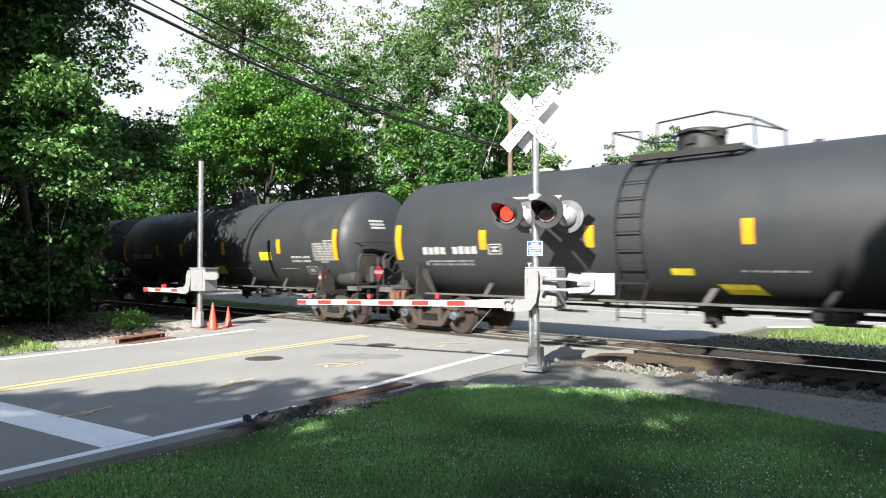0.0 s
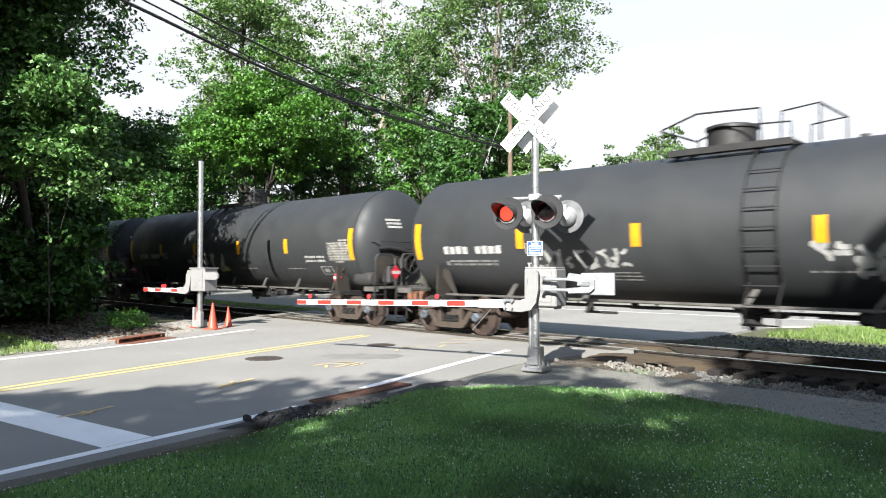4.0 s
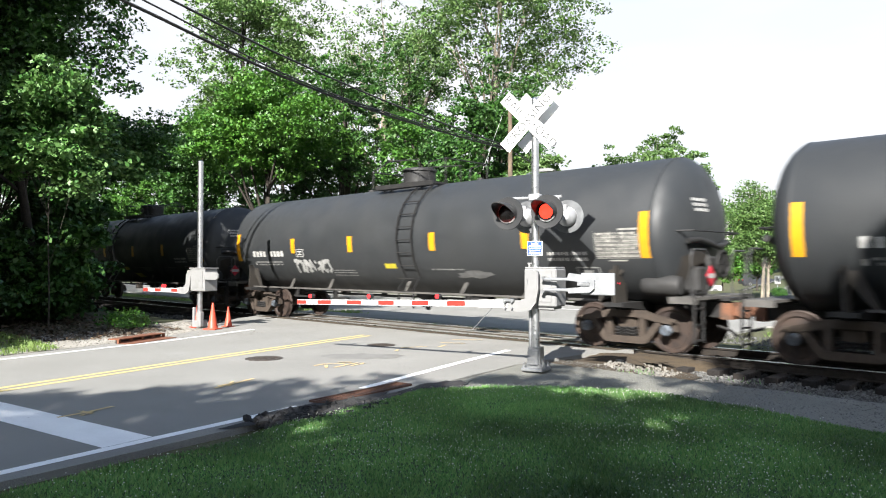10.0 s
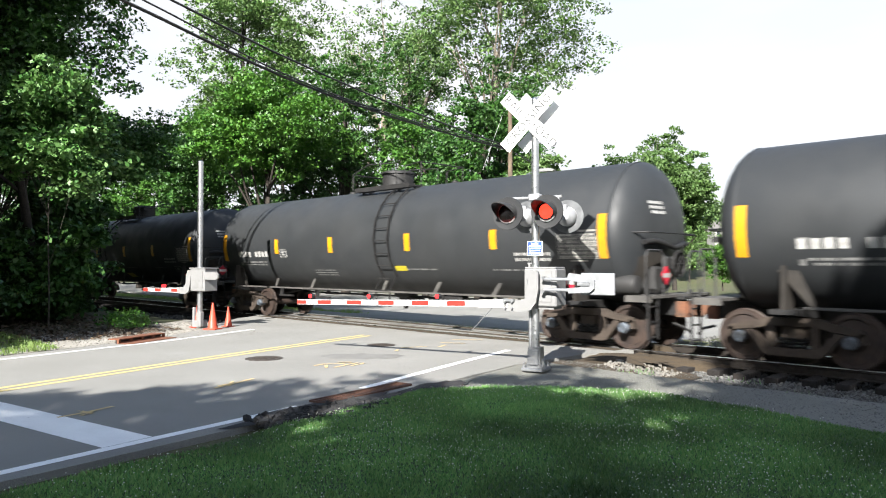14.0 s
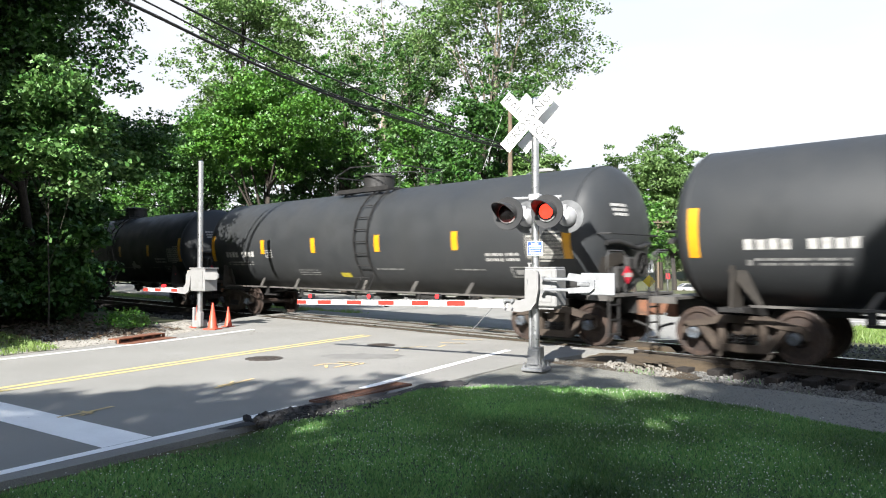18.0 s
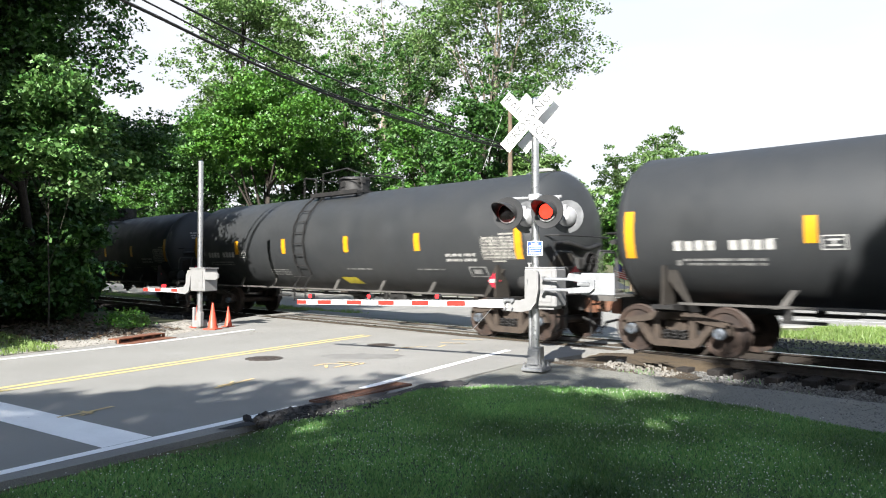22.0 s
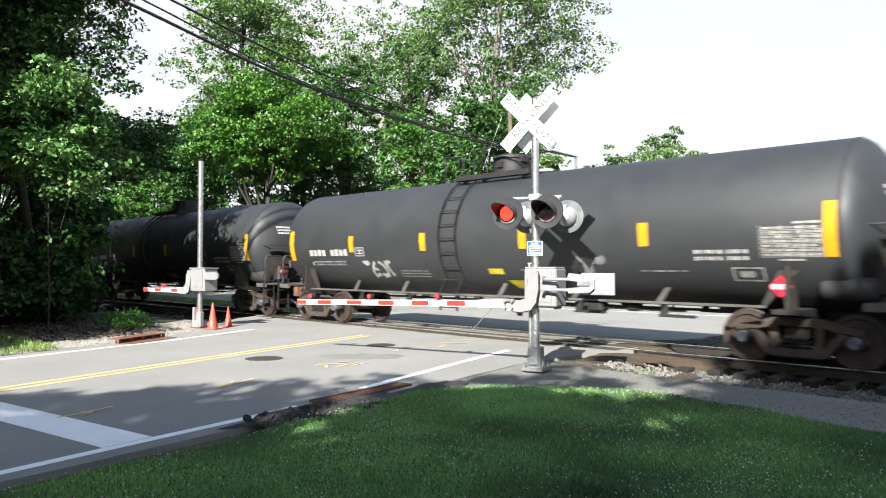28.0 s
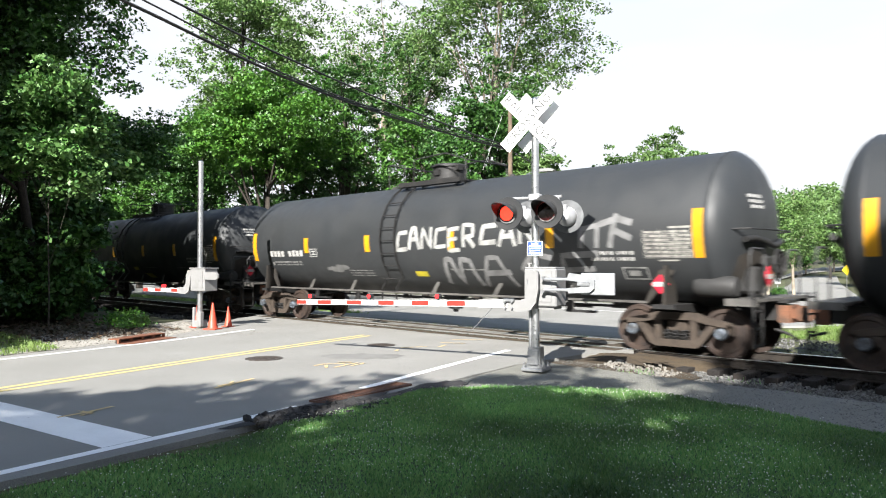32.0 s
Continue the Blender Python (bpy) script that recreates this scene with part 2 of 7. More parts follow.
def slab(name, rows, material_, label, top=0.0, thick=0.12, bend=True, category="road"):
    """A road slab between a line of left edges and one of right edges: rows of (y_left, x_left, y_right, x_right)."""
    bm = bm_new()
    n = 10
    tops, bots = [], []
    for yl, xl, yr, xr in rows:
        a, b = [], []
        for k in range(n + 1):
            f = k / n
            x, y = xl + (xr - xl) * f, yl + (yr - yl) * f
            z = top + (fall(y) if bend else 0)
            a.append(bm.verts.new((x, y, z)))
            b.append(bm.verts.new((x, y, z - thick)))
        tops.append(a)
        bots.append(b)
    for (a, b), (c, d) in zip(zip(tops, bots), zip(tops[1:], bots[1:])):
        for k in range(n):
            bm.faces.new((a[k], a[k + 1], c[k + 1], c[k]))
        bm.faces.new((a[0], c[0], d[0], b[0]))
        bm.faces.new((c[n], a[n], b[n], d[n]))
    for a, b in ((tops[0], bots[0]), (tops[-1], bots[-1])):
        for k in range(n):
            bm.faces.new((a[k + 1], a[k], b[k], b[k + 1]))
    return thing(name, bm, material_, label, category, kind="structure")


slab("road", [(-40, -12.6, -40, -5.6), (-30, -13.0, -30, -5.9), (-16, -14.0, -15, -6.25), (-11, -15.0, -12, -6.47), (-9, -15.6, -9.8, -6.8), (-6.8, -16.4, -8.0, -7.1), (-5.0, -17.6, -6.2, -7.25), (-3.4, -19.4, -4.2, -7.6), (-2.2, -20.6, -2.2, -7.55), (-0.84, -21.4, -0.84, -7.2)], M_ASPHALT, "worn light grey asphalt road with faded paint")
slab("road", [(-0.66, -21.4, -0.66, -7.3), (0.66, -21.8, 0.66, -7.5)], M_ASPHALT, "asphalt strip between the rails of the crossing")
slab("road", [(0.84, -22, 0.84, -7.6), (3, -24, 3, -8.1), (5.5, -28, 5.5, -8.4), (8, -60, 8.5, -8.5), (9, -110, 10.5, -8.6), (10, -160, 13.5, -6.0), (16, -160, 15.5, 30), (17.5, -160, 22, 140)], M_ASPHALT, "sunlit asphalt street behind the railway track")


def stripe(pts, width, material_, label, z=0.004, category="road marking"):
    """A painted line through pts."""
    bm = bm_new()
    left, right = [], []
    pts = [Vector((p[0], p[1], 0)) for p in pts]
    fine = []
    for a, b in zip(pts, pts[1:]):
        n = max(1, int((b - a).length / 0.5))
        fine += [a.lerp(b, k / n) for k in range(n)]
    fine.append(pts[-1])
    for i, p in enumerate(fine):
        d = (fine[min(i + 1, len(fine) - 1)] - fine[max(i - 1, 0)]).normalized()
        s = Vector((-d.y, d.x, 0)) * width / 2
        q = Vector((0, 0, fall(p.y) + z))
        left.append(bm.verts.new(p + s + q))
        right.append(bm.verts.new(p - s + q))
    for k in range(len(left) - 1):
        bm.faces.new((left[k], right[k], right[k + 1], left[k + 1]))
    return thing("road_marking", bm, material_, label, category, kind="structure")


stripe([(-6.0, -30), (-6.45, -15), (-6.72, -12.17), (-6.96, -10.73), (-7.25, -8.87)], 0.13, M_LINE_WHITE, "worn white edge line along the road")
stripe([(-7.68, -7.54), (-8.40, -4.95), (-8.99, -2.66)], 0.14, M_LINE_WHITE, "worn white edge line beside the crossing")
stripe([(-13.2, -30), (-14.2, -13), (-14.73, -10.25), (-15.68, -6.66), (-16.79, -3.82)], 0.12, M_LINE_WHITE, "worn white edge line along the road")
for o in (-0.125, 0.125):
    stripe([(-9.4 + o, -30), (-10.5 + o, -14), (-11.2 + o, -11.1), (-12.29 + o, -7.1), (-13.39 + o + 0.03, -2.75)], 0.13, M_LINE_YELLOW, "faded double yellow centre line")
stripe([(-12.6, -12.08), (-9.83, -11.53), (-6.99, -11.02)], 0.52, M_LINE_WHITE, "broad scuffed white stop line across the lane")
for i, pts in enumerate(([(-8.68, -11.14), (-8.74, -10.82), (-8.88, -10.45)], [(-8.90, -10.84), (-8.61, -10.78)], [(-8.58, -10.92), (-8.78, -10.70)],
            [(-9.15, -8.98), (-9.28, -8.65), (-9.50, -8.16)], [(-9.49, -8.51), (-9.18, -8.75)], [(-9.30, -8.84), (-9.38, -8.42)],
            [(-9.98, -6.72), (-10.01, -6.47), (-9.80, -6.20)], [(-9.56, -6.60), (-9.66, -6.25), (-9.70, -5.97)], [(-9.62, -6.72), (-9.90, -6.52)], [(-10.02, -6.17), (-9.82, -6.02)], [(-9.50, -6.30), (-9.62, -5.90)],
            [(-10.84, -3.92), (-10.60, -3.41)], [(-10.49, -4.38), (-10.62, -4.20)], [(-10.35, -3.30), (-10.5, -2.95)], [(-10.9, -2.7), (-10.4, -2.4)], [(-11.2, -2.0), (-10.6, -1.6)])):
    stripe(pts, 0.055, M_LINE_FAINT, "yellow utility marks sprayed on the asphalt", 0.006 + 0.0011 * (i % 5))
stripe([(-20, 13.2), (-9.5, 14.2), (20, 18.3)], 0.12, M_LINE_WHITE, "white line on the street behind the track")


def ragged(cx, cy, rx, ry, seed, n=26, rough=0.22, turn=0.0, z=0.005, thick=None):
    """A low blob with an uneven outline."""
    rng = random.Random(seed)
    bm = bm_new()
    ring = []
    for k in range(n):
        a = k * math.tau / n
        f = 1 + rng.uniform(-rough, rough)
        u, v = rx * f * math.cos(a), ry * f * math.sin(a)
        ring.append((cx + u * math.cos(turn) - v * math.sin(turn), cy + u * math.sin(turn) + v * math.cos(turn)))
    mid = bm.verts.new((cx, cy, fall(cy) + (thick or z)))
    vs = [bm.verts.new((x, y, fall(y) + z)) for x, y in ring]
    for k in range(n):
        bm.faces.new((mid, vs[k], vs[(k + 1) % n]))
    return bm


thing("asphalt_patch", ragged(-10.35, -5.3, 0.8, 0.38, 3, turn=0.75, z=0.003), M_SEALED, "smooth darker asphalt patch in the road", "patch", kind="structure")
thing("asphalt_patch", ragged(-6.95, -8.75, 0.35, 1.2, 5, turn=0.1, z=0.006, thick=0.03), M_PATCH, "crumbling black asphalt patch at the lawn's edge", "patch", kind="structure")
thing("asphalt_patch", ragged(-6.9, -6.9, 0.35, 0.8, 6, turn=0.25, z=0.005, thick=0.02), M_PATCH, "crumbling black asphalt patch at the lawn's edge", "patch", kind="structure")
thing("earth_ramp", ragged(-7.0, -1.75, 0.95, 0.75, 8, rough=0.3, z=-0.06, thick=0.03), M_EARTH, "rusty brown earth packed beside the rail", "earth", kind="structure")
for cx, cy, rx, ry, s in ((-7.45, 0.0, 0.85, 0.60, 9), (-7.35, 1.25, 0.7, 0.42, 10)):
    bm = bm_new()
    rng = random.Random(s)
    rings = []
    for f, z in ((0.35, 0.016), (0.7, 0.010), (1.0, -0.24)):
        rings.append([bm.verts.new((cx + rx * f * rng.uniform(0.82, 1.12) * math.cos(k * math.tau / 22), cy + ry * min(1.0, f * rng.uniform(0.9, 1.05)) * math.sin(k * math.tau / 22), z + fall(cy))) for k in range(22)])
    for a, b in zip(rings, rings[1:]):
        for k in range(22):
            bm.faces.new((a[k], a[(k + 1) % 22], b[(k + 1) % 22], b[k]))
    bm.faces.new(rings[0])
    thing("earth_ramp", bm, M_EARTH, "rusty brown earth heaped at the crossing's edge", "earth", kind="structure", smooth=50)
for y, w, s in ((-1.06, 0.36, 11), (0.42, 0.3, 12), (-0.42, 0.3, 13)):
    bm = bm_new()
    rng = random.Random(s)
    pts = [(-21 + k * 0.4, rng.uniform(-0.06, 0.06)) for k in range(35)]
    a = [bm.verts.new((x, y - w / 2 + d, 0.005)) for x, d in pts]
    b = [bm.verts.new((x, y + w / 2, 0.005)) for x, d in pts]
    for k in range(len(a) - 1):
        bm.faces.new((a[k], a[k + 1], b[k + 1], b[k]))
    thing("rail_seal", bm, M_EARTH, "rust-stained strip along the rail", "stain", kind="structure")

# verges beside the road
thing("gravel_verge", sheet([x * 0.5 for x in range(-17, 60)], [-7.4, -6.6, -5.9, -5.2, -4.6, -4.0, -3.5, -3.0, -2.5], lambda x, y: -0.035 + 0.02 * noise.noise((x * 1.3, y * 1.7, 0)) - (0.21 if y > -2.8 else (0.08 if y > -3.2 else 0)) + (0.012 if x < -7.3 else 0)), M_GRAVEL, "dark fine gravel between lawn and track", "gravel", kind="structure", smooth=60)
slab("pavement", [(-12, -16.6, -11.2, -15.25), (-9.4, -18.6, -8.6, -15.9), (-6.9, -19.6, -6.6, -16.55), (-4.6, -20.6, -4.9, -17.75), (-3.5, -21.4, -3.6, -19.45)], M_CONCRETE, "pale broken pavement and gravel at the roadside", top=-0.012, category="pavement")

# track: rails, sleepers, ballast
RAIL = [(-0.07, -0.172), (0.07, -0.172), (0.07, -0.158), (0.012, -0.142), (0.009, -0.05), (0.036, -0.036), (0.036, -0.006), (0.028, 0.0), (-0.028, 0.0), (-0.036, -0.006), (-0.036, -0.036), (-0.009, -0.05), (-0.012, -0.142), (-0.07, -0.158)]
track = tagged(new("railway_track"), "rusty rails on dark timber sleepers", "track", kind="structure")
for y in (-0.7525, 0.7525):
    bm = bm_new()
    add_prism(bm, [(y + a, b) for a, b in RAIL], -700, 700, "X")
    rail = part("rail", bm, M_RAIL_RUST, track, "rusty rail with a polished top")
    bm = bm_new()
    add_box(bm, (0, y - 0.002, -0.0005), (1400, 0.068, 0.007))
    part("rail_head", bm, M_RAIL_TOP, rail)
bm = bm_new()
rng = random.Random(21)
rows = []
for k in range(12):
    x = -7.1 + k * 0.17
    f = k / 11
    rows.append([bm.verts.new((x, y + rng.uniform(-0.05, 0.05) * (y < -0.85), z + rng.uniform(-0.012, 0.012) - 0.10 * f * f)) for y, z in ((-0.80, -0.045), (-0.98, -0.06), (-1.2 + 0.1 * f, -0.12), (-1.45 + 0.3 * f, -0.25))])
for a, b in zip(rows, rows[1:]):
    for k in range(3):
        bm.faces.new((a[k], a[k + 1], b[k + 1], b[k]))
thing("earth_ramp", bm, M_EARTH, "rusty brown earth heaped along the rail", "earth", kind="structure", smooth=40)
def shoulder(x, y):
    """Packed earth that slopes from the road's edge down to the ballast."""
    return -0.05 - 0.035 * ease((y + 3.3) / 2.2) + 0.03 * noise.noise((x * 2.1, y * 2.3, 7)) + 0.012 * noise.noise((x * 7, y * 7, 2)) - 0.2 * ease((x + 6.75) / 1.3)


thing("earth_ramp", sheet([-8.3 + 0.12 * k for k in range(25)], [-3.35 + 0.12 * k for k in range(19)], shoulder), M_EARTH, "grey-brown packed earth beside the crossing", "earth", kind="structure", smooth=50)
bm = bm_new()
add_box(bm, (0, 0, -0.245), (0.23, 2.9, 0.17), bevel=0.012)
tie_mesh = mesh_of("sleeper", bm, M_TIE)
rng = random.Random(4)
for k in range(150):
    x = -6.4 + k * 0.53 if k < 70 else -21.6 - (k - 70) * 0.53
    piece("sleeper", tie_mesh, track, (x, rng.uniform(-0.06, 0.06), rng.uniform(-0.012, 0.004)), (0, 0, rng.uniform(-0.02, 0.02)))
bm = bm_new()
add_box(bm, (0, 0, 0.006), (0.16, 0.30, 0.014))
for u, v in ((0.05, 0.10), (-0.05, 0.10), (0.05, -0.10), (-0.05, -0.10)):
    add_box(bm, (u, v, 0.025), (0.02, 0.02, 0.03))
plate_mesh = mesh_of("tie_plate", bm, M_RAIL_RUST)
for k in range(26):
    piece("tie_plate", plate_mesh, track, (-6.4 + k * 0.53, -0.7525, -0.178))


def stones(name, count, box, size, material_, label, seed, height, flat=1.0):
    """Loose stones, each a rough six-sided lump."""
    r = np.random.RandomState(seed)
    base = np.array([[-1, -1, -1], [1, -1, -1], [1, 1, -1], [-1, 1, -1], [-1, -1, 1], [1, -1, 1], [1, 1, 1], [-1, 1, 1]], float) * 0.5
    quads = np.array([[0, 3, 2, 1], [4, 5, 6, 7], [0, 1, 5, 4], [1, 2, 6, 5], [2, 3, 7, 6], [3, 0, 4, 7]])
    v = np.repeat(base[None], count, 0) * (1 + r.uniform(-0.45, 0.25, (count, 8, 3)))
    v *= (size * r.uniform(0.6, 1.5, (count, 1, 1))) * r.uniform(0.6, 1.2, (count, 1, 3)) * np.array([1, 1, flat])
    a = r.uniform(0, math.tau, count)
    t = r.uniform(-0.7, 0.7, count)
    ca, sa, ct, st = np.cos(a), np.sin(a), np.cos(t), np.sin(t)
    v = np.stack([v[..., 0], v[..., 1] * ct[:, None] - v[..., 2] * st[:, None], v[..., 1] * st[:, None] + v[..., 2] * ct[:, None]], -1)
    v = np.stack([v[..., 0] * ca[:, None] - v[..., 1] * sa[:, None], v[..., 0] * sa[:, None] + v[..., 1] * ca[:, None], v[..., 2]], -1)
    x = r.uniform(box[0], box[1], count)
    y = r.uniform(box[2], box[3], count)
    z = np.array([height(p, q) for p, q in zip(x, y)]) + r.uniform(-0.3, 0.5, count) * size * 0.5
    v += np.stack([x, y, z], -1)[:, None, :]
    me = bpy.data.meshes.new(name)
    me.from_pydata(v.reshape(-1, 3).tolist(), [], (quads[None] + 8 * np.arange(count)[:, None, None]).reshape(-1, 4).tolist())
    me.materials.append(material_)
    ob = tagged(new(name, me), label, "ballast", kind="stuff")
    return ob


def bed(x, y):
    a = abs(y)
    return -0.255 if a < 1.3 else -0.265 - min(0.05, (a - 1.3) * 0.08)


bed_sheet = sheet([-30, -21.7, -21.5, -7.0, -6.6, 0, 30, 120], [-3.2, -2.6, -2.0, -1.6, -0.8, 0, 0.8, 1.6, 2.2, 3.0, 3.6], lambda x, y: bed(x, y) - 0.03 - (0.25 if -21.6 < x < -6.9 else 0))
# bed between the rails, its shade painted in as black
thing("ballast_bed", sheet([-6.7, -3, 0, 4, 30], [-1.15, -0.4, 0.4, 1.25], lambda x, y: -0.272), M_OILY_SHADED, "oily bed between the rails, blackened further to stand for shade", "ballast", kind="structure")
thing("ballast_bed", bed_sheet, M_GRAVEL, "grey bed of crushed stone under the track", "ballast", kind="structure")
stones("pale_stones", 420, (-6.8, -5.8, -2.9, -1.6), 0.032, M_PALE_STONE, "pale broken stones heaped beside the crossing", 17, lambda x, y: shoulder(x, y) + 0.012)
stones("ballast", 12000, (-6.9, 3.5, -3.0, -1.2), 0.032, M_STONE, "loose grey crushed stone along the sleepers", 1, bed)
stones("ballast", 3800, (-6.6, 3.5, -1.1, 1.3), 0.05, M_OILY_SHADED, "oily crushed stone between the rails, blackened further to stand for shade", 2, lambda x, y: -0.235)
stones("ballast", 5200, (-8.5, 6.0, 1.3, 6.6), 0.035, M_STONE, "loose pale crushed stone beyond the track", 3, lambda x, y: max(bed(x, y), level(x, y)))
stones("asphalt_crumbs", 420, (-7.05, -6.45, -9.75, -8.1), 0.05, M_PATCH, "broken black asphalt crumbs at the lawn's edge", 7, lambda x, y: 0.015)
stones("ballast", 2200, (-30, -21.5, -3.0, 2.5), 0.06, M_STONE, "loose grey crushed stone along the sleepers", 4, bed)
stones("gravel_stones", 14000, (-8.2, 2.0, -6.3, -2.9), 0.012, M_PEBBLE, "small loose stones on the gravel verge", 5, lambda x, y: -0.032, 0.4)
stones("gravel_stones", 1800, (-20.5, -15.6, -9.5, -4.0), 0.02, M_PALE_STONE, "small pale loose stones on the roadside", 6, lambda x, y: -0.005)


# covers and drains in the road
def manhole(x, y, r=0.36):
    ob = empty("manhole_cover", "round dark cast iron manhole cover in the asphalt", "manhole cover", (x, y, 0), group="manhole covers")
    bm = bm_new()
    add_lathe(bm, [(-0.03, r + 0.05), (0.006, r + 0.05), (0.007, r + 0.01), (-0.01, r + 0.01)], "Z", (0, 0, 0), 36)
    part("ring", bm, M_IRON, ob)
    bm = bm_new()
    add_lathe(bm, [(-0.02, r), (0.008, r), (0.009, r - 0.02), (0.006, r - 0.03), (0.006, 0.02)], "Z", (0, 0, 0), 36)
    for i in range(-3, 4):
        for j in range(-3, 4):
            if math.hypot(i, j) < 3.4:
                add_box(bm, (i * r * 0.236, j * r * 0.236, 0.009), (r * 0.15, r * 0.15, 0.006))
    part("lid", bm, M_IRON, ob)


manhole(-11.42, -6.80, 0.29)
manhole(-11.52, -3.88, 0.26)
inlet = empty("storm_drain", "rusty iron kerb inlet with four slots", "storm drain", (-16.15, -7.10, -0.01), math.atan2(1.24, -0.64))
bm = bm_new()
add_box(bm, (0, 0.10, 0.105), (1.5, 0.30, 0.03), bevel=0.008)
add_box(bm, (0, -0.03, 0.035), (1.5, 0.03, 0.02))
for k in range(5):
    add_box(bm, (-0.72 + k * 0.36, -0.02, 0.06), (0.07, 0.05, 0.09))
part("hood", bm, M_GRATE, inlet)
bm = bm_new()
add_box(bm, (0, -0.20, 0.012), (1.5, 0.34, 0.02))
part("gutter_plate", bm, M_GRATE, inlet)
bm = bm_new()
add_box(bm, (0, 0.06, 0.045), (1.4, 0.06, 0.07))
part("throat", bm, M_PATCH, inlet)
M_GRATE_DARK = material("dark_rusted_iron", (0.108, 0.0468, 0.02736), 0.85, var=(0.0576, 0.036, 0.0288), scale=5, grain=0.25)
grate = empty("drain_grate", "rusty iron drain grate at the road's edge", "storm drain", (-7.38, -7.75, 0.0), math.atan2(1.5, -0.20))
bm = bm_new()
for y in (-0.13, 0.13):
    add_box(bm, (0, y, 0.012), (1.7, 0.03, 0.03))
for x in (-0.84, 0.84):
    add_box(bm, (x, 0, 0.012), (0.03, 0.26, 0.03))
part("frame", bm, M_GRATE_DARK, grate)
bm = bm_new()
add_box(bm, (0, 0, 0.006), (0.035, 0.24, 0.02))
slat_mesh = mesh_of("bar", bm, M_GRATE_DARK)
for k in range(22):
    piece("bar", slat_mesh, grate, (-0.8 + k * 0.076, 0, 0))
# ---- the train ----
R_TANK, Z_TANK, PITCH = 1.52, 2.42, 17.8617
MIDS = (-4.65, -1.78, 1.39, 4.30)


def on_tank(bm, x0, x1, z0, z1, off=0.004, side=-1, slant=0.0, n=None):
    """A sheet that lies on the tank's side between two heights."""
    n = n or max(2, int(abs(z1 - z0) / 0.12) + 1)
    rows = []
    for k in range(n + 1):
        z = z0 + (z1 - z0) * k / n
        a = math.asin(max(-1, min(1, (z - Z_TANK) / R_TANK)))
        y, zz = side * (R_TANK + off) * math.cos(a), Z_TANK + (R_TANK + off) * math.sin(a)
        s = slant * (z - z0)
        rows.append((bm.verts.new((x0 + s, y, zz)), bm.verts.new((x1 + s, y, zz))))
    for (a, b), (c, d) in zip(rows, rows[1:]):
        bm.faces.new((a, b, d, c) if side < 0 else (c, d, b, a))
    return bm


def dashes(bm, x0, x1, z0, z1, seed):
    """A line of small writing as short plain bars."""
    r = random.Random(seed)
    x = x0
    while x < x1 - 0.02:
        w = r.uniform(0.03, 0.075)
        on_tank(bm, x, min(x + w, x1), z0, z1)
        x += w + (0.05 if r.random() < 0.18 else 0.013)
    return bm


def solid_on_tank(bm, x0, x1, z0, z1, thick=0.006, side=-1):
    """The same with thickness."""
    n = max(3, int(abs(z1 - z0) / 0.08) + 1)
    rings = []
    for k in range(n + 1):
        a = math.asin((z0 + (z1 - z0) * k / n - Z_TANK) / R_TANK)
        q = []
        for r in (R_TANK - 0.004, R_TANK + thick):
            for x in (x0, x1):
                q.append(bm.verts.new((x, side * r * math.cos(a), Z_TANK + r * math.sin(a))))
        rings.append((q[0], q[1], q[3], q[2]))
    for a, b in zip(rings, rings[1:]):
        for k in range(4):
            bm.faces.new((a[k], a[(k + 1) % 4], b[(k + 1) % 4], b[k]))
    bm.faces.new(rings[0])
    bm.faces.new(rings[-1][::-1])
    return bm


def wheel_profile(y0, sgn):
    """Tread, flange and plate of a wheel, along the axle from the outer face inwards."""
    rows = [(0.0, 0.09), (0.0, 0.14), (0.03, 0.17), (0.035, 0.36), (0.0, 0.385), (0.0, 0.449), (0.02, 0.455), (0.10, 0.459), (0.115, 0.484), (0.14, 0.484), (0.145, 0.40), (0.09, 0.36), (0.085, 0.17), (0.15, 0.14), (0.15, 0.09)]
    return [(y0 + sgn * a, r) for a, r in rows]


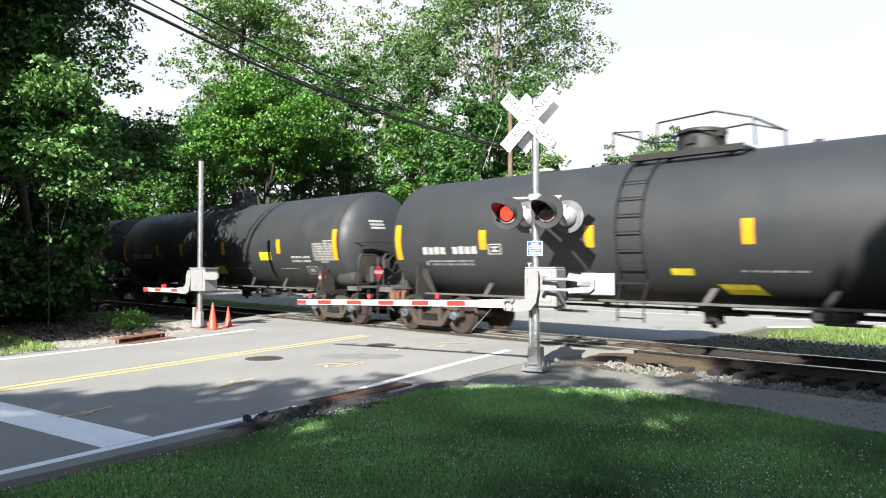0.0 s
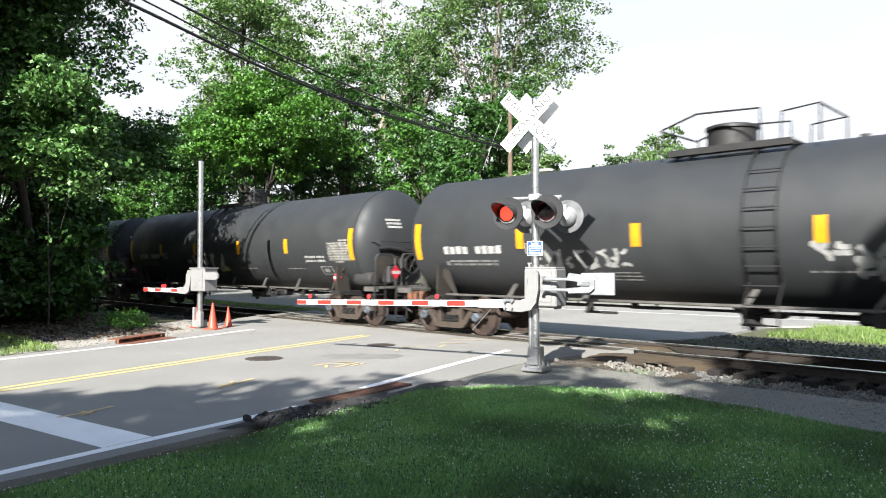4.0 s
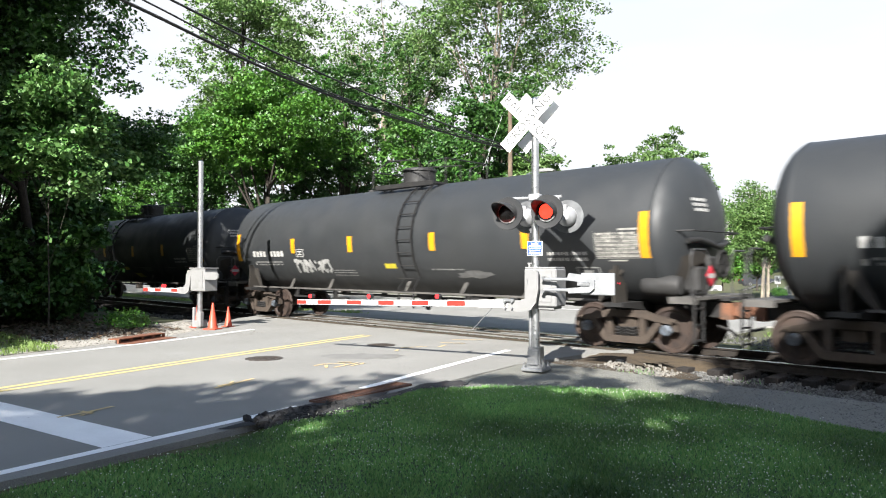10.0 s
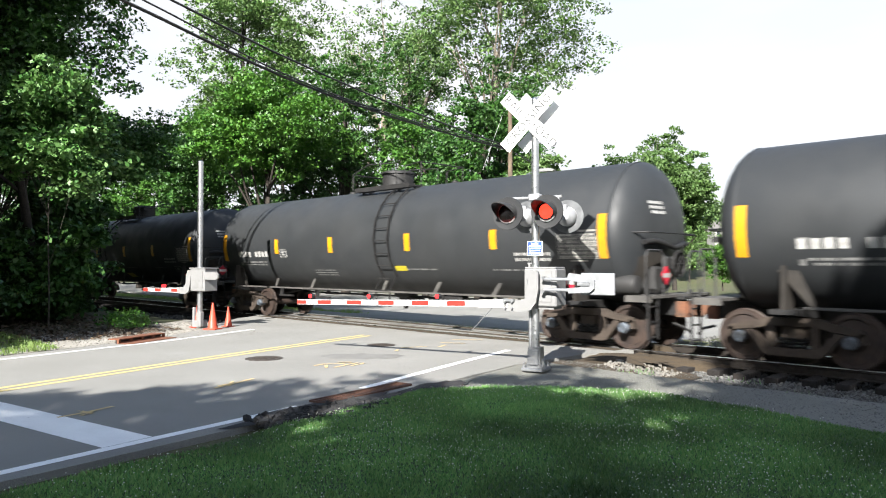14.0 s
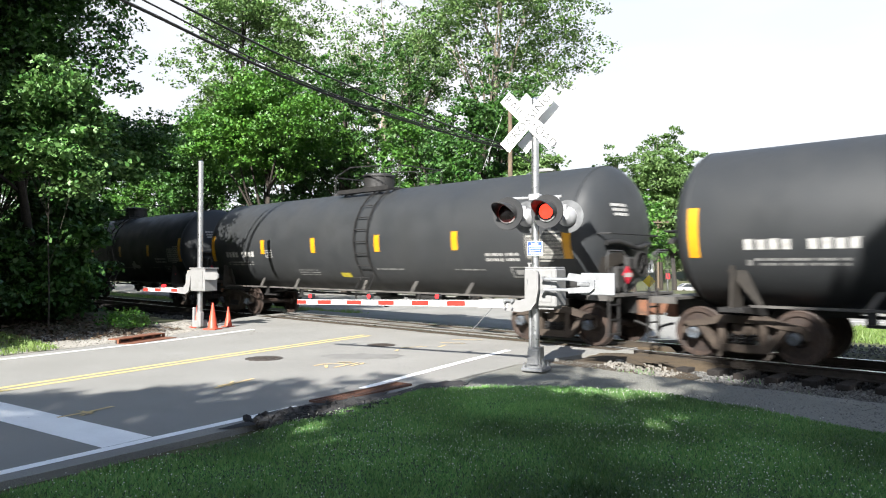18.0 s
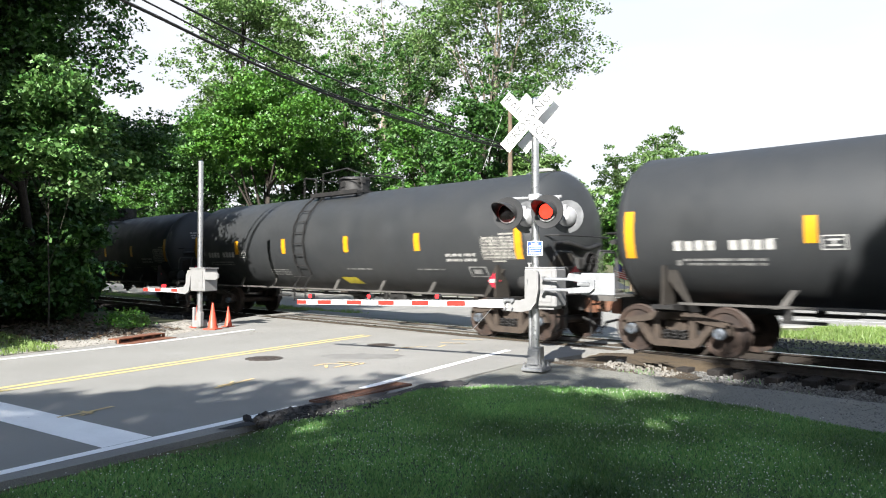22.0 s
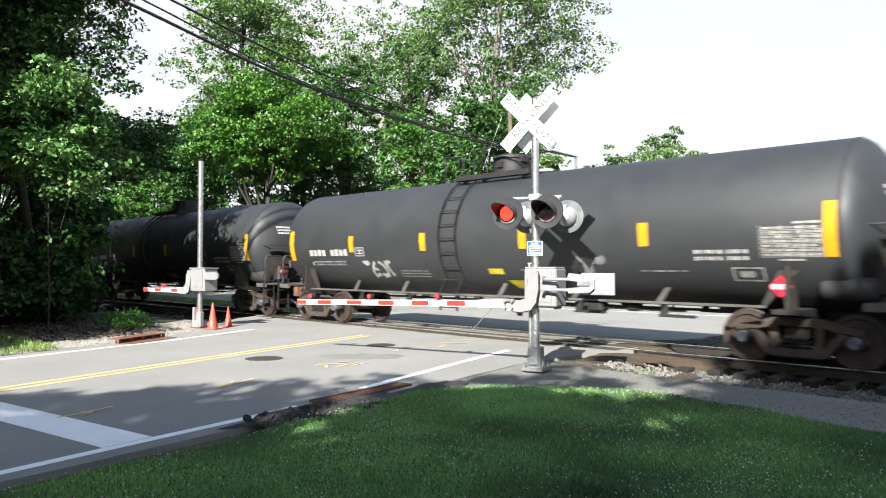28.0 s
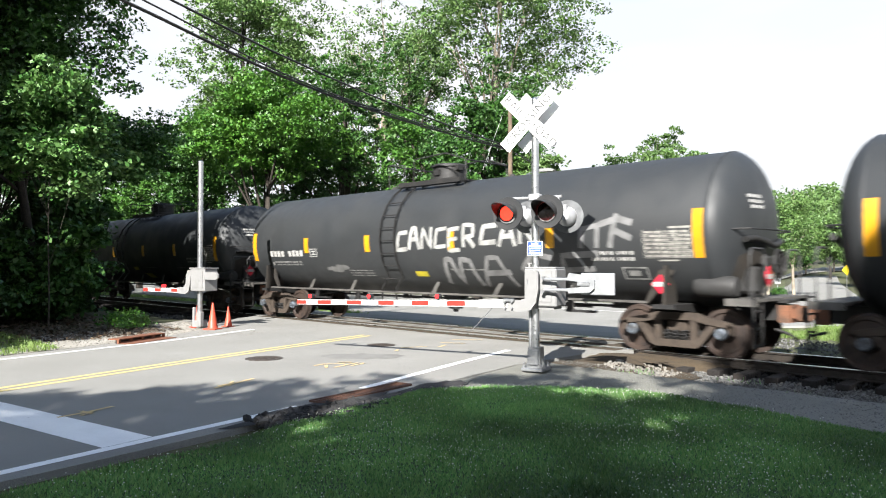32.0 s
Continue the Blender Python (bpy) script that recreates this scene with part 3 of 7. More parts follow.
def build_truck(parent, x):
    """A two-axle bogie under the car."""
    bm = bm_new()
    add_box(bm, (0, 0, 0.56), (0.42, 1.95, 0.26), bevel=0.04)
    add_lathe(bm, [(0.69, 0.22), (0.78, 0.22), (0.78, 0.16), (0.86, 0.16)], "Z", seg=16)
    truck = part("truck", bm, M_RUSTY, parent, "grimy brown two-axle bogie with roller bearings", 35)
    truck.location = (x, 0, 0)
    for s in (-1, 1):
        bm = bm_new()
        y = s * 0.98
        # top chord, bottom chord, pedestals and columns of the cast frame
        add_prism(bm, [(-1.10, 0.56), (-1.06, 0.66), (-0.62, 0.75), (-0.40, 0.82), (0.40, 0.82), (0.62, 0.75), (1.06, 0.66), (1.10, 0.56), (0.62, 0.62), (0.36, 0.68), (-0.36, 0.68), (-0.62, 0.62)], y - 0.07, y + 0.07)
        add_prism(bm, [(-0.80, 0.58), (-0.66, 0.60), (-0.40, 0.30), (0.40, 0.30), (0.66, 0.60), (0.80, 0.58), (0.50, 0.20), (0.40, 0.16), (-0.40, 0.16), (-0.50, 0.20)], y - 0.08, y + 0.08)
        for c in (-1, 1):
            add_prism(bm, [(c * 0.30, 0.28), (c * 0.42, 0.28), (c * 0.42, 0.72), (c * 0.30, 0.72)], y - 0.06, y + 0.06)
            add_prism(bm, [(c * 1.00, 0.64), (c * 1.10, 0.60), (c * 1.12, 0.44), (c * 1.03, 0.44)], y - 0.07, y + 0.07)
        part("side_frame", bm, M_RUSTY, truck, "", 30)
        bm = bm_new()
        for k in (-0.16, 0.0, 0.16):
            for j in (-0.05, 0.06):
                turns = [(k + 0.055 * math.cos(a), y + j + 0.055 * math.sin(a), 0.30 + 0.18 * a / (6 * math.pi)) for a in np.linspace(0, 6 * math.pi, 31)]
                add_path(bm, turns, 0.016, 4)
        tagged(part("spring_nest", bm, M_STEEL_DARK, truck), "dark coil springs of the bogie", kind="stuff")
        for c in (-1, 1):
            bm = bm_new()
            add_lathe(bm, [(s * 0.90, 0.09), (s * 1.0, 0.11), (s * 1.09, 0.11), (s * 1.10, 0.09), (s * 1.13, 0.085), (s * 1.13, 0.03), (s * 1.145, 0.03)], "Y", (c * 0.889, 0, 0.457), 16)
            for k in range(3):
                a = k * math.tau / 3
                add_box(bm, (c * 0.889 + 0.06 * math.cos(a), s * 1.135, 0.457 + 0.06 * math.sin(a)), (0.03, 0.03, 0.03))
            part("bearing_cap", bm, M_CAP, truck, "blue-grey roller bearing end cap", 35)
    for c in (-1, 1):
        bm = bm_new()
        for s in (-1, 1):
            add_lathe(bm, wheel_profile(s * 0.83, -s), "Y", (0, 0, 0), 32)
        add_tube(bm, (0, -0.9, 0), (0, 0.9, 0), 0.09, seg=12)
        w = part("wheelset", bm, M_WHEEL, truck, "brown steel wheels on one axle", 35)
        w.location = (c * 0.889, 0, 0.457)
    bm = bm_new()
    for c in (-1, 1):
        add_box(bm, (c * 0.36, 0, 0.42), (0.10, 1.7, 0.14), bevel=0.02)
        for s in (-1, 1):
            add_box(bm, (c * 0.40, s * 0.75, 0.46), (0.06, 0.10, 0.34))
    part("brake_beam", bm, M_STEEL_DARK, truck)
    return truck


def build_car():
    car = empty("tank_car", "dark grey railway tank car with yellow reflectors", "tank car", group="tank cars of the train")
    # barrel with domed heads
    prof = [(-8.27, 0.02)]
    for k in range(1, 9):
        a = k / 8 * math.pi / 2
        prof.append((-7.65 - 0.62 * math.cos(a), R_TANK * math.sin(a)))
    prof += [(x, R_TANK) for x in (-5.1, -2.55, 0, 2.55, 5.1)]
    prof += [(-a, r) for a, r in prof[8::-1]]
    bm = bm_new()
    add_lathe(bm, prof, "X", (0, 0, Z_TANK), 64)
    part("tank", bm, M_TANK, car, "", 40)
    for x in (-7.68, 7.68):
        bm = bm_new()
        add_lathe(bm, [(x - 0.03, R_TANK - 0.02), (x - 0.025, R_TANK + 0.006), (x + 0.025, R_TANK + 0.006), (x + 0.03, R_TANK - 0.02)], "X", (0, 0, Z_TANK), 64)
        part("head_weld", bm, M_TANK, car, "", 40)
    # stub sills, bolsters and saddles
    for s in (-1, 1):
        bm = bm_new()
        add_prism(bm, [(s * 5.2, 0.86), (s * 5.2, 1.02), (s * 8.55, 1.02), (s * 8.55, 0.70), (s * 6.2, 0.70)], -0.18, 0.18)
        add_box(bm, (s * 7.45, 0, 1.06), (2.5, 0.5, 0.06))
        part("stub_sill", bm, M_STEEL_DARK, car)
        bm = bm_new()
        add_prism(bm, [(-1.52, 0.98), (1.52, 0.98), (1.52, 0.90), (0.5, 0.80), (-0.5, 0.80), (-1.52, 0.90)], s * 6.885 - 0.22, s * 6.885 + 0.22, "X")
        part("body_bolster", bm, M_STEEL_DARK, car)
        for q in (-1, 1):
            bm = bm_new()
            o = 6.885
            add_prism(bm, [(s * (o - 0.50), 0.98), (s * (o - 0.42), 0.98), (s * (o + 0.20), 1.70), (s * (o + 0.02), 1.76), (s * (o - 0.16), 1.70)], q * 1.26, q * 1.30)
            add_prism(bm, [(q * 1.10, 1.72), (q * 1.46, 1.72), (q * 1.50, 0.98), (q * 1.00, 0.98)], s * (o - 0.02), s * (o + 0.03), "X")
            part("saddle_plate", bm, M_SADDLE, car, "dusty brown saddle plate under the tank", 30)
        # end platform, handrails, ladder and brake gear
        bm = bm_new()
        add_box(bm, (s * 8.25, 0, 1.10), (0.56, 2.7, 0.05))
        for q in (-1, 1):
            add_box(bm, (s * 8.25, q * 1.33, 1.06), (0.56, 0.05, 0.12))
        part("end_platform", bm, M_SILL, car, "pale end platform")
        for q in (-1, 1):
            bm = bm_new()
            add_path(bm, [(s * 8.40, q * y, z) for y, z in ((1.30, 1.10), (1.30, 1.90), (1.22, 2.02), (0.70, 2.02), (0.58, 1.93), (0.58, 1.10))], 0.022, 6)
            part("end_handrail", bm, M_RAIL_GREY, car, "grey pipe handrail at the car end")
        bm = bm_new()
        add_path(bm, [(s * 7.95, -1.18, 2.38), (s * 8.33, -1.05, 2.38), (s * 8.42, -0.6, 2.38), (s * 8.42, 0.6, 2.38), (s * 8.33, 1.05, 2.38), (s * 7.95, 1.18, 2.38)], 0.018, 6)
        part("grab_rail", bm, M_STEEL_DARK, car)
        bm = bm_new()
        add_path(bm, [(s * 8.22, -1.02, 2.19), (s * 8.30, -0.72, 2.22), (s * 8.34, -0.35, 2.16), (s * 8.36, 0.0, 2.09), (s * 8.34, 0.3, 2.13), (s * 8.28, 0.6, 2.20), (s * 8.20, 0.85, 2.19)], 0.058, 8)
        part("brake_pipe", bm, M_STEEL_DARK, car, "thick black bent pipe across the tank head", 50)
        # dust thrown up on the lower head
        bm = bm_new()
        rows = []
        for j in range(9):
            a = j / 8
            row = []
            for i in range(9):
                y = -0.98 + 0.86 * i / 8
                z = (1.12 + 0.10 * (y + 0.55) ** 2) + (0.88 * (1 - 0.55 * abs(y + 0.55) ** 1.5)) * a
                q = min(0.985, math.hypot(y, z - Z_TANK) / R_TANK)
                row.append(bm.verts.new((s * (7.656 + 0.62 * math.sqrt(1 - q * q)), y, z)))
            rows.append(row)
        for ra, rb in zip(rows, rows[1:]):
            for i in range(8):
                bm.faces.new((ra[i], ra[i + 1], rb[i + 1], rb[i]))
        part("dust_patch", bm, M_SADDLE, car, "dusty brown patch low on the tank head", 60)
        bm = bm_new()
        for y in (-1.40, -1.02):
            add_box(bm, (s * 8.50, y, 0.78), (0.04, 0.03, 1.0))
        for z in (0.33, 0.62, 0.92, 1.20):
            add_box(bm, (s * 8.50, -1.21, z), (0.03, 0.40, 0.03))
        part("end_ladder", bm, M_STEEL_DARK, car)
        bm = bm_new()
        add_path(bm, [(s * 8.5, -0.35, 0.55), (s * 8.75, -0.38, 0.48), (s * 8.86, -0.3, 0.36)], 0.03, 6)
        part("brake_hose", bm, M_STEEL_DARK, car)
        bm = bm_new()
        add_prism(bm, [(s * 8.50, 0.99), (s * 8.50, 0.67), (s * 8.72, 0.67), (s * 8.72, 0.99)], -0.24, 0.24)
        add_prism(bm, [(s * 8.70, 0.92), (s * 8.70, 0.76), (s * 8.94, 0.72), (s * 9.0, 0.78), (s * 9.0, 0.92), (s * 8.94, 0.96)], -0.15, 0.11)
        add_box(bm, (s * 8.90, -0.14, 0.84), (0.2, 0.10, 0.3), bevel=0.03)
        part("coupler", bm, M_RUST_ORANGE, car, "rusty orange knuckle coupler", 30)
    bm = bm_new()
    add_lathe(bm, [(-0.03, 0.28), (0.03, 0.28), (0.03, 0.24), (-0.03, 0.24)], "X", (8.44, 0.05, 1.75), 20)
    for k in range(3):
        a = k * math.pi / 3
        add_tube(bm, (8.44, 0.05 - 0.26 * math.cos(a), 1.75 - 0.26 * math.sin(a)), (8.44, 0.05 + 0.26 * math.cos(a), 1.75 + 0.26 * math.sin(a)), 0.012, seg=5)
    add_tube(bm, (8.3, 0.05, 1.75), (8.46, 0.05, 1.75), 0.02, seg=6)
    part("brake_wheel", bm, M_STEEL_DARK, car)
    bm = bm_new()
    add_lathe(bm, [(7.30, 0.05), (7.33, 0.17), (7.42, 0.2), (8.0, 0.2), (8.09, 0.17), (8.12, 0.05)], "X", (0, -1.05, 1.33), 18)
    part("air_reservoir", bm, M_RESERVOIR, car, "grey cylindrical air reservoir", 40)
    bm = bm_new()
    add_box(bm, (8.12, -0.5, 1.45), (0.3, 0.4, 0.5), bevel=0.05)
    add_box(bm, (8.25, -0.1, 1.75), (0.12, 0.35, 0.3), bevel=0.04)
    add_path(bm, [(8.2, -0.5, 1.2), (8.3, -0.2, 1.25), (8.3, 0.2, 1.5)], 0.02, 5)
    part("brake_valve", bm, M_RESERVOIR, car)
    # pipe rails along both sides with their sloping brackets
    for q in (-1, 1):
        bm = bm_new()
        add_box(bm, (0, q * 1.50, 1.02), (13.1, 0.04, 0.045))
        part("side_rail", bm, M_SILL, car, "pale side rail with sunlight put into its colour")
        for x in (-4.7, -2.7, 0.62, 2.65, 4.6):
            bm = bm_new()
            add_prism(bm, [(x - 0.22, 1.0), (x - 0.08, 1.0), (x + 0.12, 1.30), (x - 0.0, 1.30)], q * 1.17, q * 1.20)
            add_box(bm, (x - 0.15, q * 1.35, 1.0), (0.08, 0.32, 0.04))
            part("bracket", bm, M_SILL, car)
            if abs(x) > 2:
                bm = bm_new()
                add_box(bm, (x - 0.15, q * 0.95, 0.88), (0.16, 0.06, 0.28))
                add_box(bm, (x + 0.12, q * 0.95, 0.74), (0.72, 0.12, 0.05))
                part("hanger", bm, M_STEEL_DARK, car)
    # brake pipe under the belly
    bm = bm_new()
    add_tube(bm, (-6.4, 0.35, 0.80), (6.4, 0.35, 0.80), 0.03, seg=6)
    for x in (-4.0, -2.0, 2.0, 4.0):
        add_box(bm, (x, 0.35, 0.86), (0.04, 0.04, 0.16))
    part("brake_pipe", bm, M_STEEL_DARK, car)
    bm = bm_new()
    add_lathe(bm, [(0.93, 0.34), (0.83, 0.34), (0.78, 0.2), (0.62, 0.17), (0.60, 0.2), (0.56, 0.2), (0.55, 0.08), (0.47, 0.06)], "Z", (0.15, 0, 0), 18)
    add_box(bm, (0.55, 0, 0.78), (0.5, 0.3, 0.1), bevel=0.03)
    part("bottom_outlet", bm, M_STEEL_DARK, car, "", 40)
    bm = bm_new()
    add_box(bm, (2.4, -0.3, 0.82), (0.7, 0.35, 0.24), bevel=0.05)
    add_box(bm, (3.4, -0.2, 0.84), (0.3, 0.3, 0.18), bevel=0.05)
    add_tube(bm, (1.4, -0.3, 0.8), (4.6, -0.3, 0.8), 0.025, seg=6)
    part("brake_cylinder", bm, M_STEEL_DARK, car)
    # side ladders, bent over the barrel
    for q in (-1, 1):
        stiles = []
        for x in (-1.14, -0.58):
            bm = bm_new()
            pts = [(x, q * 1.50, 0.62), (x, q * 1.50, 1.1)]
            for a in (-38, -20, 0, 18, 34, 48, 60):
                a = math.radians(a)
                p = (x, q * (R_TANK + 0.09) * math.cos(a), Z_TANK + (R_TANK + 0.09) * math.sin(a))
                if p[2] > 1.4:
                    pts.append(p)
            rings = []
            for i, p in enumerate(pts):
                d = (Vector(pts[min(i + 1, len(pts) - 1)]) - Vector(pts[max(i - 1, 0)])).normalized()
                n = Vector((0, -d.z, d.y)) * 0.026
                w = Vector((0.008, 0, 0))
                rings.append([bm.verts.new(Vector(p) + u) for u in (n + w, n - w, -n - w, -n + w)])
            for u, v in zip(rings, rings[1:]):
                for k in range(4):
                    bm.faces.new((u[k], u[(k + 1) % 4], v[(k + 1) % 4], v[k]))
            bm.faces.new(rings[0])
            bm.faces.new(rings[-1][::-1])
            stiles.append((bm, x))
        ladder = part("side_ladder", stiles[0][0], M_STEEL_DARK, car, "dark steel ladder bent over the tank")
        part("stile", stiles[1][0], M_STEEL_DARK, ladder)
        for k in range(9):
            z = 0.70 + k * 0.335
            y = 1.51 if z < 1.4 else (R_TANK + 0.09) * math.cos(math.asin(min(1, (z - Z_TANK) / (R_TANK + 0.09))))
            bm = bm_new()
            add_tube(bm, (-1.16, q * y, z), (-0.56, q * y, z), 0.014, seg=6)
            part("rung", bm, M_STEEL_DARK, ladder)
    # platform, manway housing and guard rails on top
    bm = bm_new()
    for y in (-0.78, 0.78):
        add_box(bm, (-0.05, y, 3.86), (2.3, 0.16, 0.05))
        add_box(bm, (-0.05, y * 1.12, 3.90), (2.3, 0.03, 0.12))
    for x in (-1.15, -0.5, 0.75, 1.05):
        add_box(bm, (x, 0, 3.90), (0.12, 1.76, 0.05))
        for y in (-0.6, 0.6):
            add_box(bm, (x, y, 3.84), (0.05, 0.05, 0.14))
    part("top_platform", bm, M_STEEL_DARK, car)
    bm = bm_new()
    add_lathe(bm, [(3.78, 0.46), (3.98, 0.46), (3.99, 0.52), (4.05, 0.52), (4.06, 0.47), (4.36, 0.46), (4.37, 0.50), (4.43, 0.49), (4.46, 0.40)], "Z", (-0.08, 0, 0), 28)
    add_box(bm, (-0.08, -0.48, 4.20), (0.18, 0.06, 0.14))
    add_box(bm, (0.39, -0.12, 4.32), (0.08, 0.24, 0.12))
    part("manway_housing", bm, M_STEEL_DARK, car, "", 35)
    bm = bm_new()
    for q in (-1, 1):
        y = q * 0.82
        add_path(bm, [(-0.65, y, 3.9), (-0.62, y, 4.56), (0.55, y, 4.62), (1.25, y, 4.40), (1.28, y, 3.9)], 0.02, 6)
        add_path(bm, [(-1.62, y, 3.86), (-1.62, y, 4.50), (-1.0, y, 4.44), (-0.98, y, 3.9)], 0.02, 6)
    add_path(bm, [(1.28, -0.82, 4.38), (1.28, 0.82, 4.38)], 0.02, 6)
    add_path(bm, [(-1.62, -0.82, 4.49), (-1.62, 0.82, 4.49)], 0.02, 6)
    part("guard_rail", bm, M_STEEL_DARK, car)
    for x, r, h in ((-2.3, 0.10, 0.06), (2.1, 0.08, 0.05)):
        bm = bm_new()
        add_lathe(bm, [(3.90, r * 1.4), (3.95, r * 1.4), (3.96, r), (3.95 + h, r)], "Z", (x, 0, 0), 12)
        part("valve_cap", bm, M_RESERVOIR, car)
    # yellow reflectors
    for q in (-1, 1):
        for x in (-7.56, *MIDS, 7.56):
            bm = bm_new()
            h = 0.45 if abs(x) > 7 else 0.225
            solid_on_tank(bm, x - 0.10, x + 0.10, 2.31 - h, 2.31 + h, 0.005, q)
            part("reflector", bm, M_YELLOW, car, "yellow reflective strip", 40)
    # stencilled data, as plain white bars
    bm = bm_new()
    for k, z in enumerate((1.80, 1.72)):
        dashes(bm, -6.5 + 0.06 * k, -5.0, z, z + 0.045, k)
    on_tank(bm, -6.65, -6.55, 1.72, 1.82)
    tagged(part("stencil", bm, M_STENCIL_DIM, car), kind="stuff")
    bm = bm_new()
    for z in (1.56, 1.49, 1.42):
        dashes(bm, -2.84, -1.76, z, z + 0.028, int(z * 50))
    tagged(part("stencil", bm, M_STENCIL_DIM, car), kind="stuff")
    bm = bm_new()
    dashes(bm, 1.2, 2.33, 1.60, 1.635, 2)
    dashes(bm, 4.13, 5.15, 1.60, 1.63, 3)
    tagged(part("stencil", bm, M_STENCIL_DIM, car), kind="stuff")
    bm = bm_new()
    for a, b, c, d in ((-4.50, -4.12, 2.19, 2.21), (-4.50, -4.12, 1.97, 1.99), (-4.50, -4.475, 1.99, 2.19), (-4.145, -4.12, 1.99, 2.19), (-4.42, -4.20, 2.12, 2.15), (-4.42, -4.20, 2.03, 2.06), (-4.33, -4.29, 2.06, 2.12)):
        on_tank(bm, a, b, c, d)
    tagged(part("test_stencil", bm, M_STENCIL, car), kind="stuff")
    bm = bm_new()
    for z0 in (1.93, 1.81):
        for n in range(13):
            if n != 7:
                x = 5.28 + n * 0.075
                on_tank(bm, x, x + 0.062 - 0.012 * (n % 3), z0 + 0.008 * (n % 2), z0 + 0.07)
    tagged(part("load_stencil", bm, M_STENCIL, car), kind="stuff")
    bm = bm_new()
    for k in range(7):
        z = 1.88 + k * 0.075
        x = 6.50
        while x < 7.38:
            w = 0.05 + 0.035 * ((k * 7 + int(x * 31)) % 4)
            on_tank(bm, x, min(x + w, 7.42), z, z + 0.042)
            x += w + 0.018 + 0.03 * ((k * 5 + int(x * 17)) % 3 == 0)
        on_tank(bm, 6.47, 7.44, z - 0.022, z - 0.012)
    for x in (6.46, 6.80, 7.12, 7.43):
        on_tank(bm, x, x + 0.012, 1.86, 2.40)
    on_tank(bm, 7.0, 7.42, 2.41, 2.45)
    on_tank(bm, 6.75, 7.15, 1.80, 1.83)
    tagged(part("data_panel", bm, M_PANEL, car, "grid of dirty white data stencils"), kind="stuff")
    bm = bm_new()
    for a, b, c, d in ((5.92, 6.48, 1.66, 1.69), (5.92, 6.48, 1.44, 1.47), (5.92, 5.96, 1.47, 1.66), (6.44, 6.48, 1.47, 1.66), (6.05, 6.3, 1.51, 1.62)):
        on_tank(bm, a, b, c, d)
    tagged(part("date_stencil", bm, M_STENCIL_DIM, car), kind="stuff")
    for s in (-1, 1):
        bm = bm_new()
        for k, z in enumerate((2.98, 2.88, 2.78)):
            for j in range(5):
                y = -0.72 + k * 0.03 + j * 0.10
                zz = z - Z_TANK
                rad = math.hypot(y, zz)
                x = s * (7.65 + 0.62 * math.sqrt(max(0, 1 - (rad / R_TANK) ** 2)) + 0.006)
                x2 = s * (7.65 + 0.62 * math.sqrt(max(0, 1 - (math.hypot(y, zz + 0.06) / R_TANK) ** 2)) + 0.006)
                x3 = s * (7.65 + 0.62 * math.sqrt(max(0, 1 - (math.hypot(y + 0.085, zz) / R_TANK) ** 2)) + 0.006)
                x4 = s * (7.65 + 0.62 * math.sqrt(max(0, 1 - (math.hypot(y + 0.085, zz + 0.06) / R_TANK) ** 2)) + 0.006)
                bm.faces.new([bm.verts.new(p) for p in ((x, y, z), (x3, y + 0.085, z), (x4, y + 0.085, z + 0.06), (x2, y, z + 0.06))])
        tagged(part("end_stencil", bm, M_STENCIL, car), kind="stuff")
    # red and white diamond placards on their holders
    for x, y, turn in ((6.75, -1.34, 0), (8.48, -0.62, 90)):
        bm = bm_new()
        rot = Matrix.Rotation(radians(turn), 4, "Z")
        c = Vector((x, y, 1.36 if turn == 0 else 1.52))
        add_box(bm, c, (0.27, 0.02, 0.27), rot @ Matrix.Rotation(radians(45), 4, "Y"))
        placard = part("placard", bm, M_PLACARD_RED, car, "red and white diamond placard")
        bm = bm_new()
        n = rot @ Vector((0, -0.014, 0))
        u = rot @ Vector((1, 0, 0))
        pts = [(-0.15, -0.045), (0.15, -0.045), (0.15, 0.045), (-0.15, 0.045)]
        bm.faces.new([bm.verts.new(c + n + u * a + Vector((0, 0, b))) for a, b in pts])
        ob = part("white_band", bm, M_STENCIL, placard)
    for x in (-6.885, 6.885):
        build_truck(car, x)
    return car


M_CAP = material("bearing_blue_grey", (0.10, 0.12, 0.145), 0.5, var=(0.045, 0.047, 0.05), scale=9)
M_SADDLE = material("dusty_saddle", (0.02457, 0.01966, 0.01442), 0.8, var=(0.009828, 0.008847, 0.007865), scale=3, amount=0.9)
M_RUST_ORANGE = material("rust_orange", (0.1584, 0.0648, 0.0324), 0.8, var=(0.072, 0.0432, 0.0288), scale=5, grain=0.2)
M_RESERVOIR = material("grey_paint", (0.0256, 0.0256, 0.0256), 0.65, var=(0.0176, 0.0168, 0.016), scale=4)
M_RAIL_GREY = material("grey_pipe", (0.05, 0.05, 0.05), 0.6, var=(0.03, 0.03, 0.03), scale=4)
# lighter than the other steel: the sill's sunlit edge is put into the colour
M_SILL = material("pale_sunlit_sill", (0.08482, 0.08035, 0.07366), 0.7, var=(0.04018, 0.03794, 0.03571), scale=3)
M_STENCIL = material("white_stencil", (0.352, 0.352, 0.3392), 0.6, var=(0.256, 0.2496, 0.2368), scale=8)
M_STENCIL_DIM = material("worn_stencil", (0.2048, 0.2048, 0.1984), 0.6, var=(0.1024, 0.1024, 0.0992), scale=7)
M_PANEL = material("dirty_white_stencil", (0.2688, 0.2624, 0.2368), 0.6, var=(0.1664, 0.16, 0.1472), scale=6)
M_PLACARD_RED = material("placard_red", (0.3968, 0.0128, 0.032), 0.4)
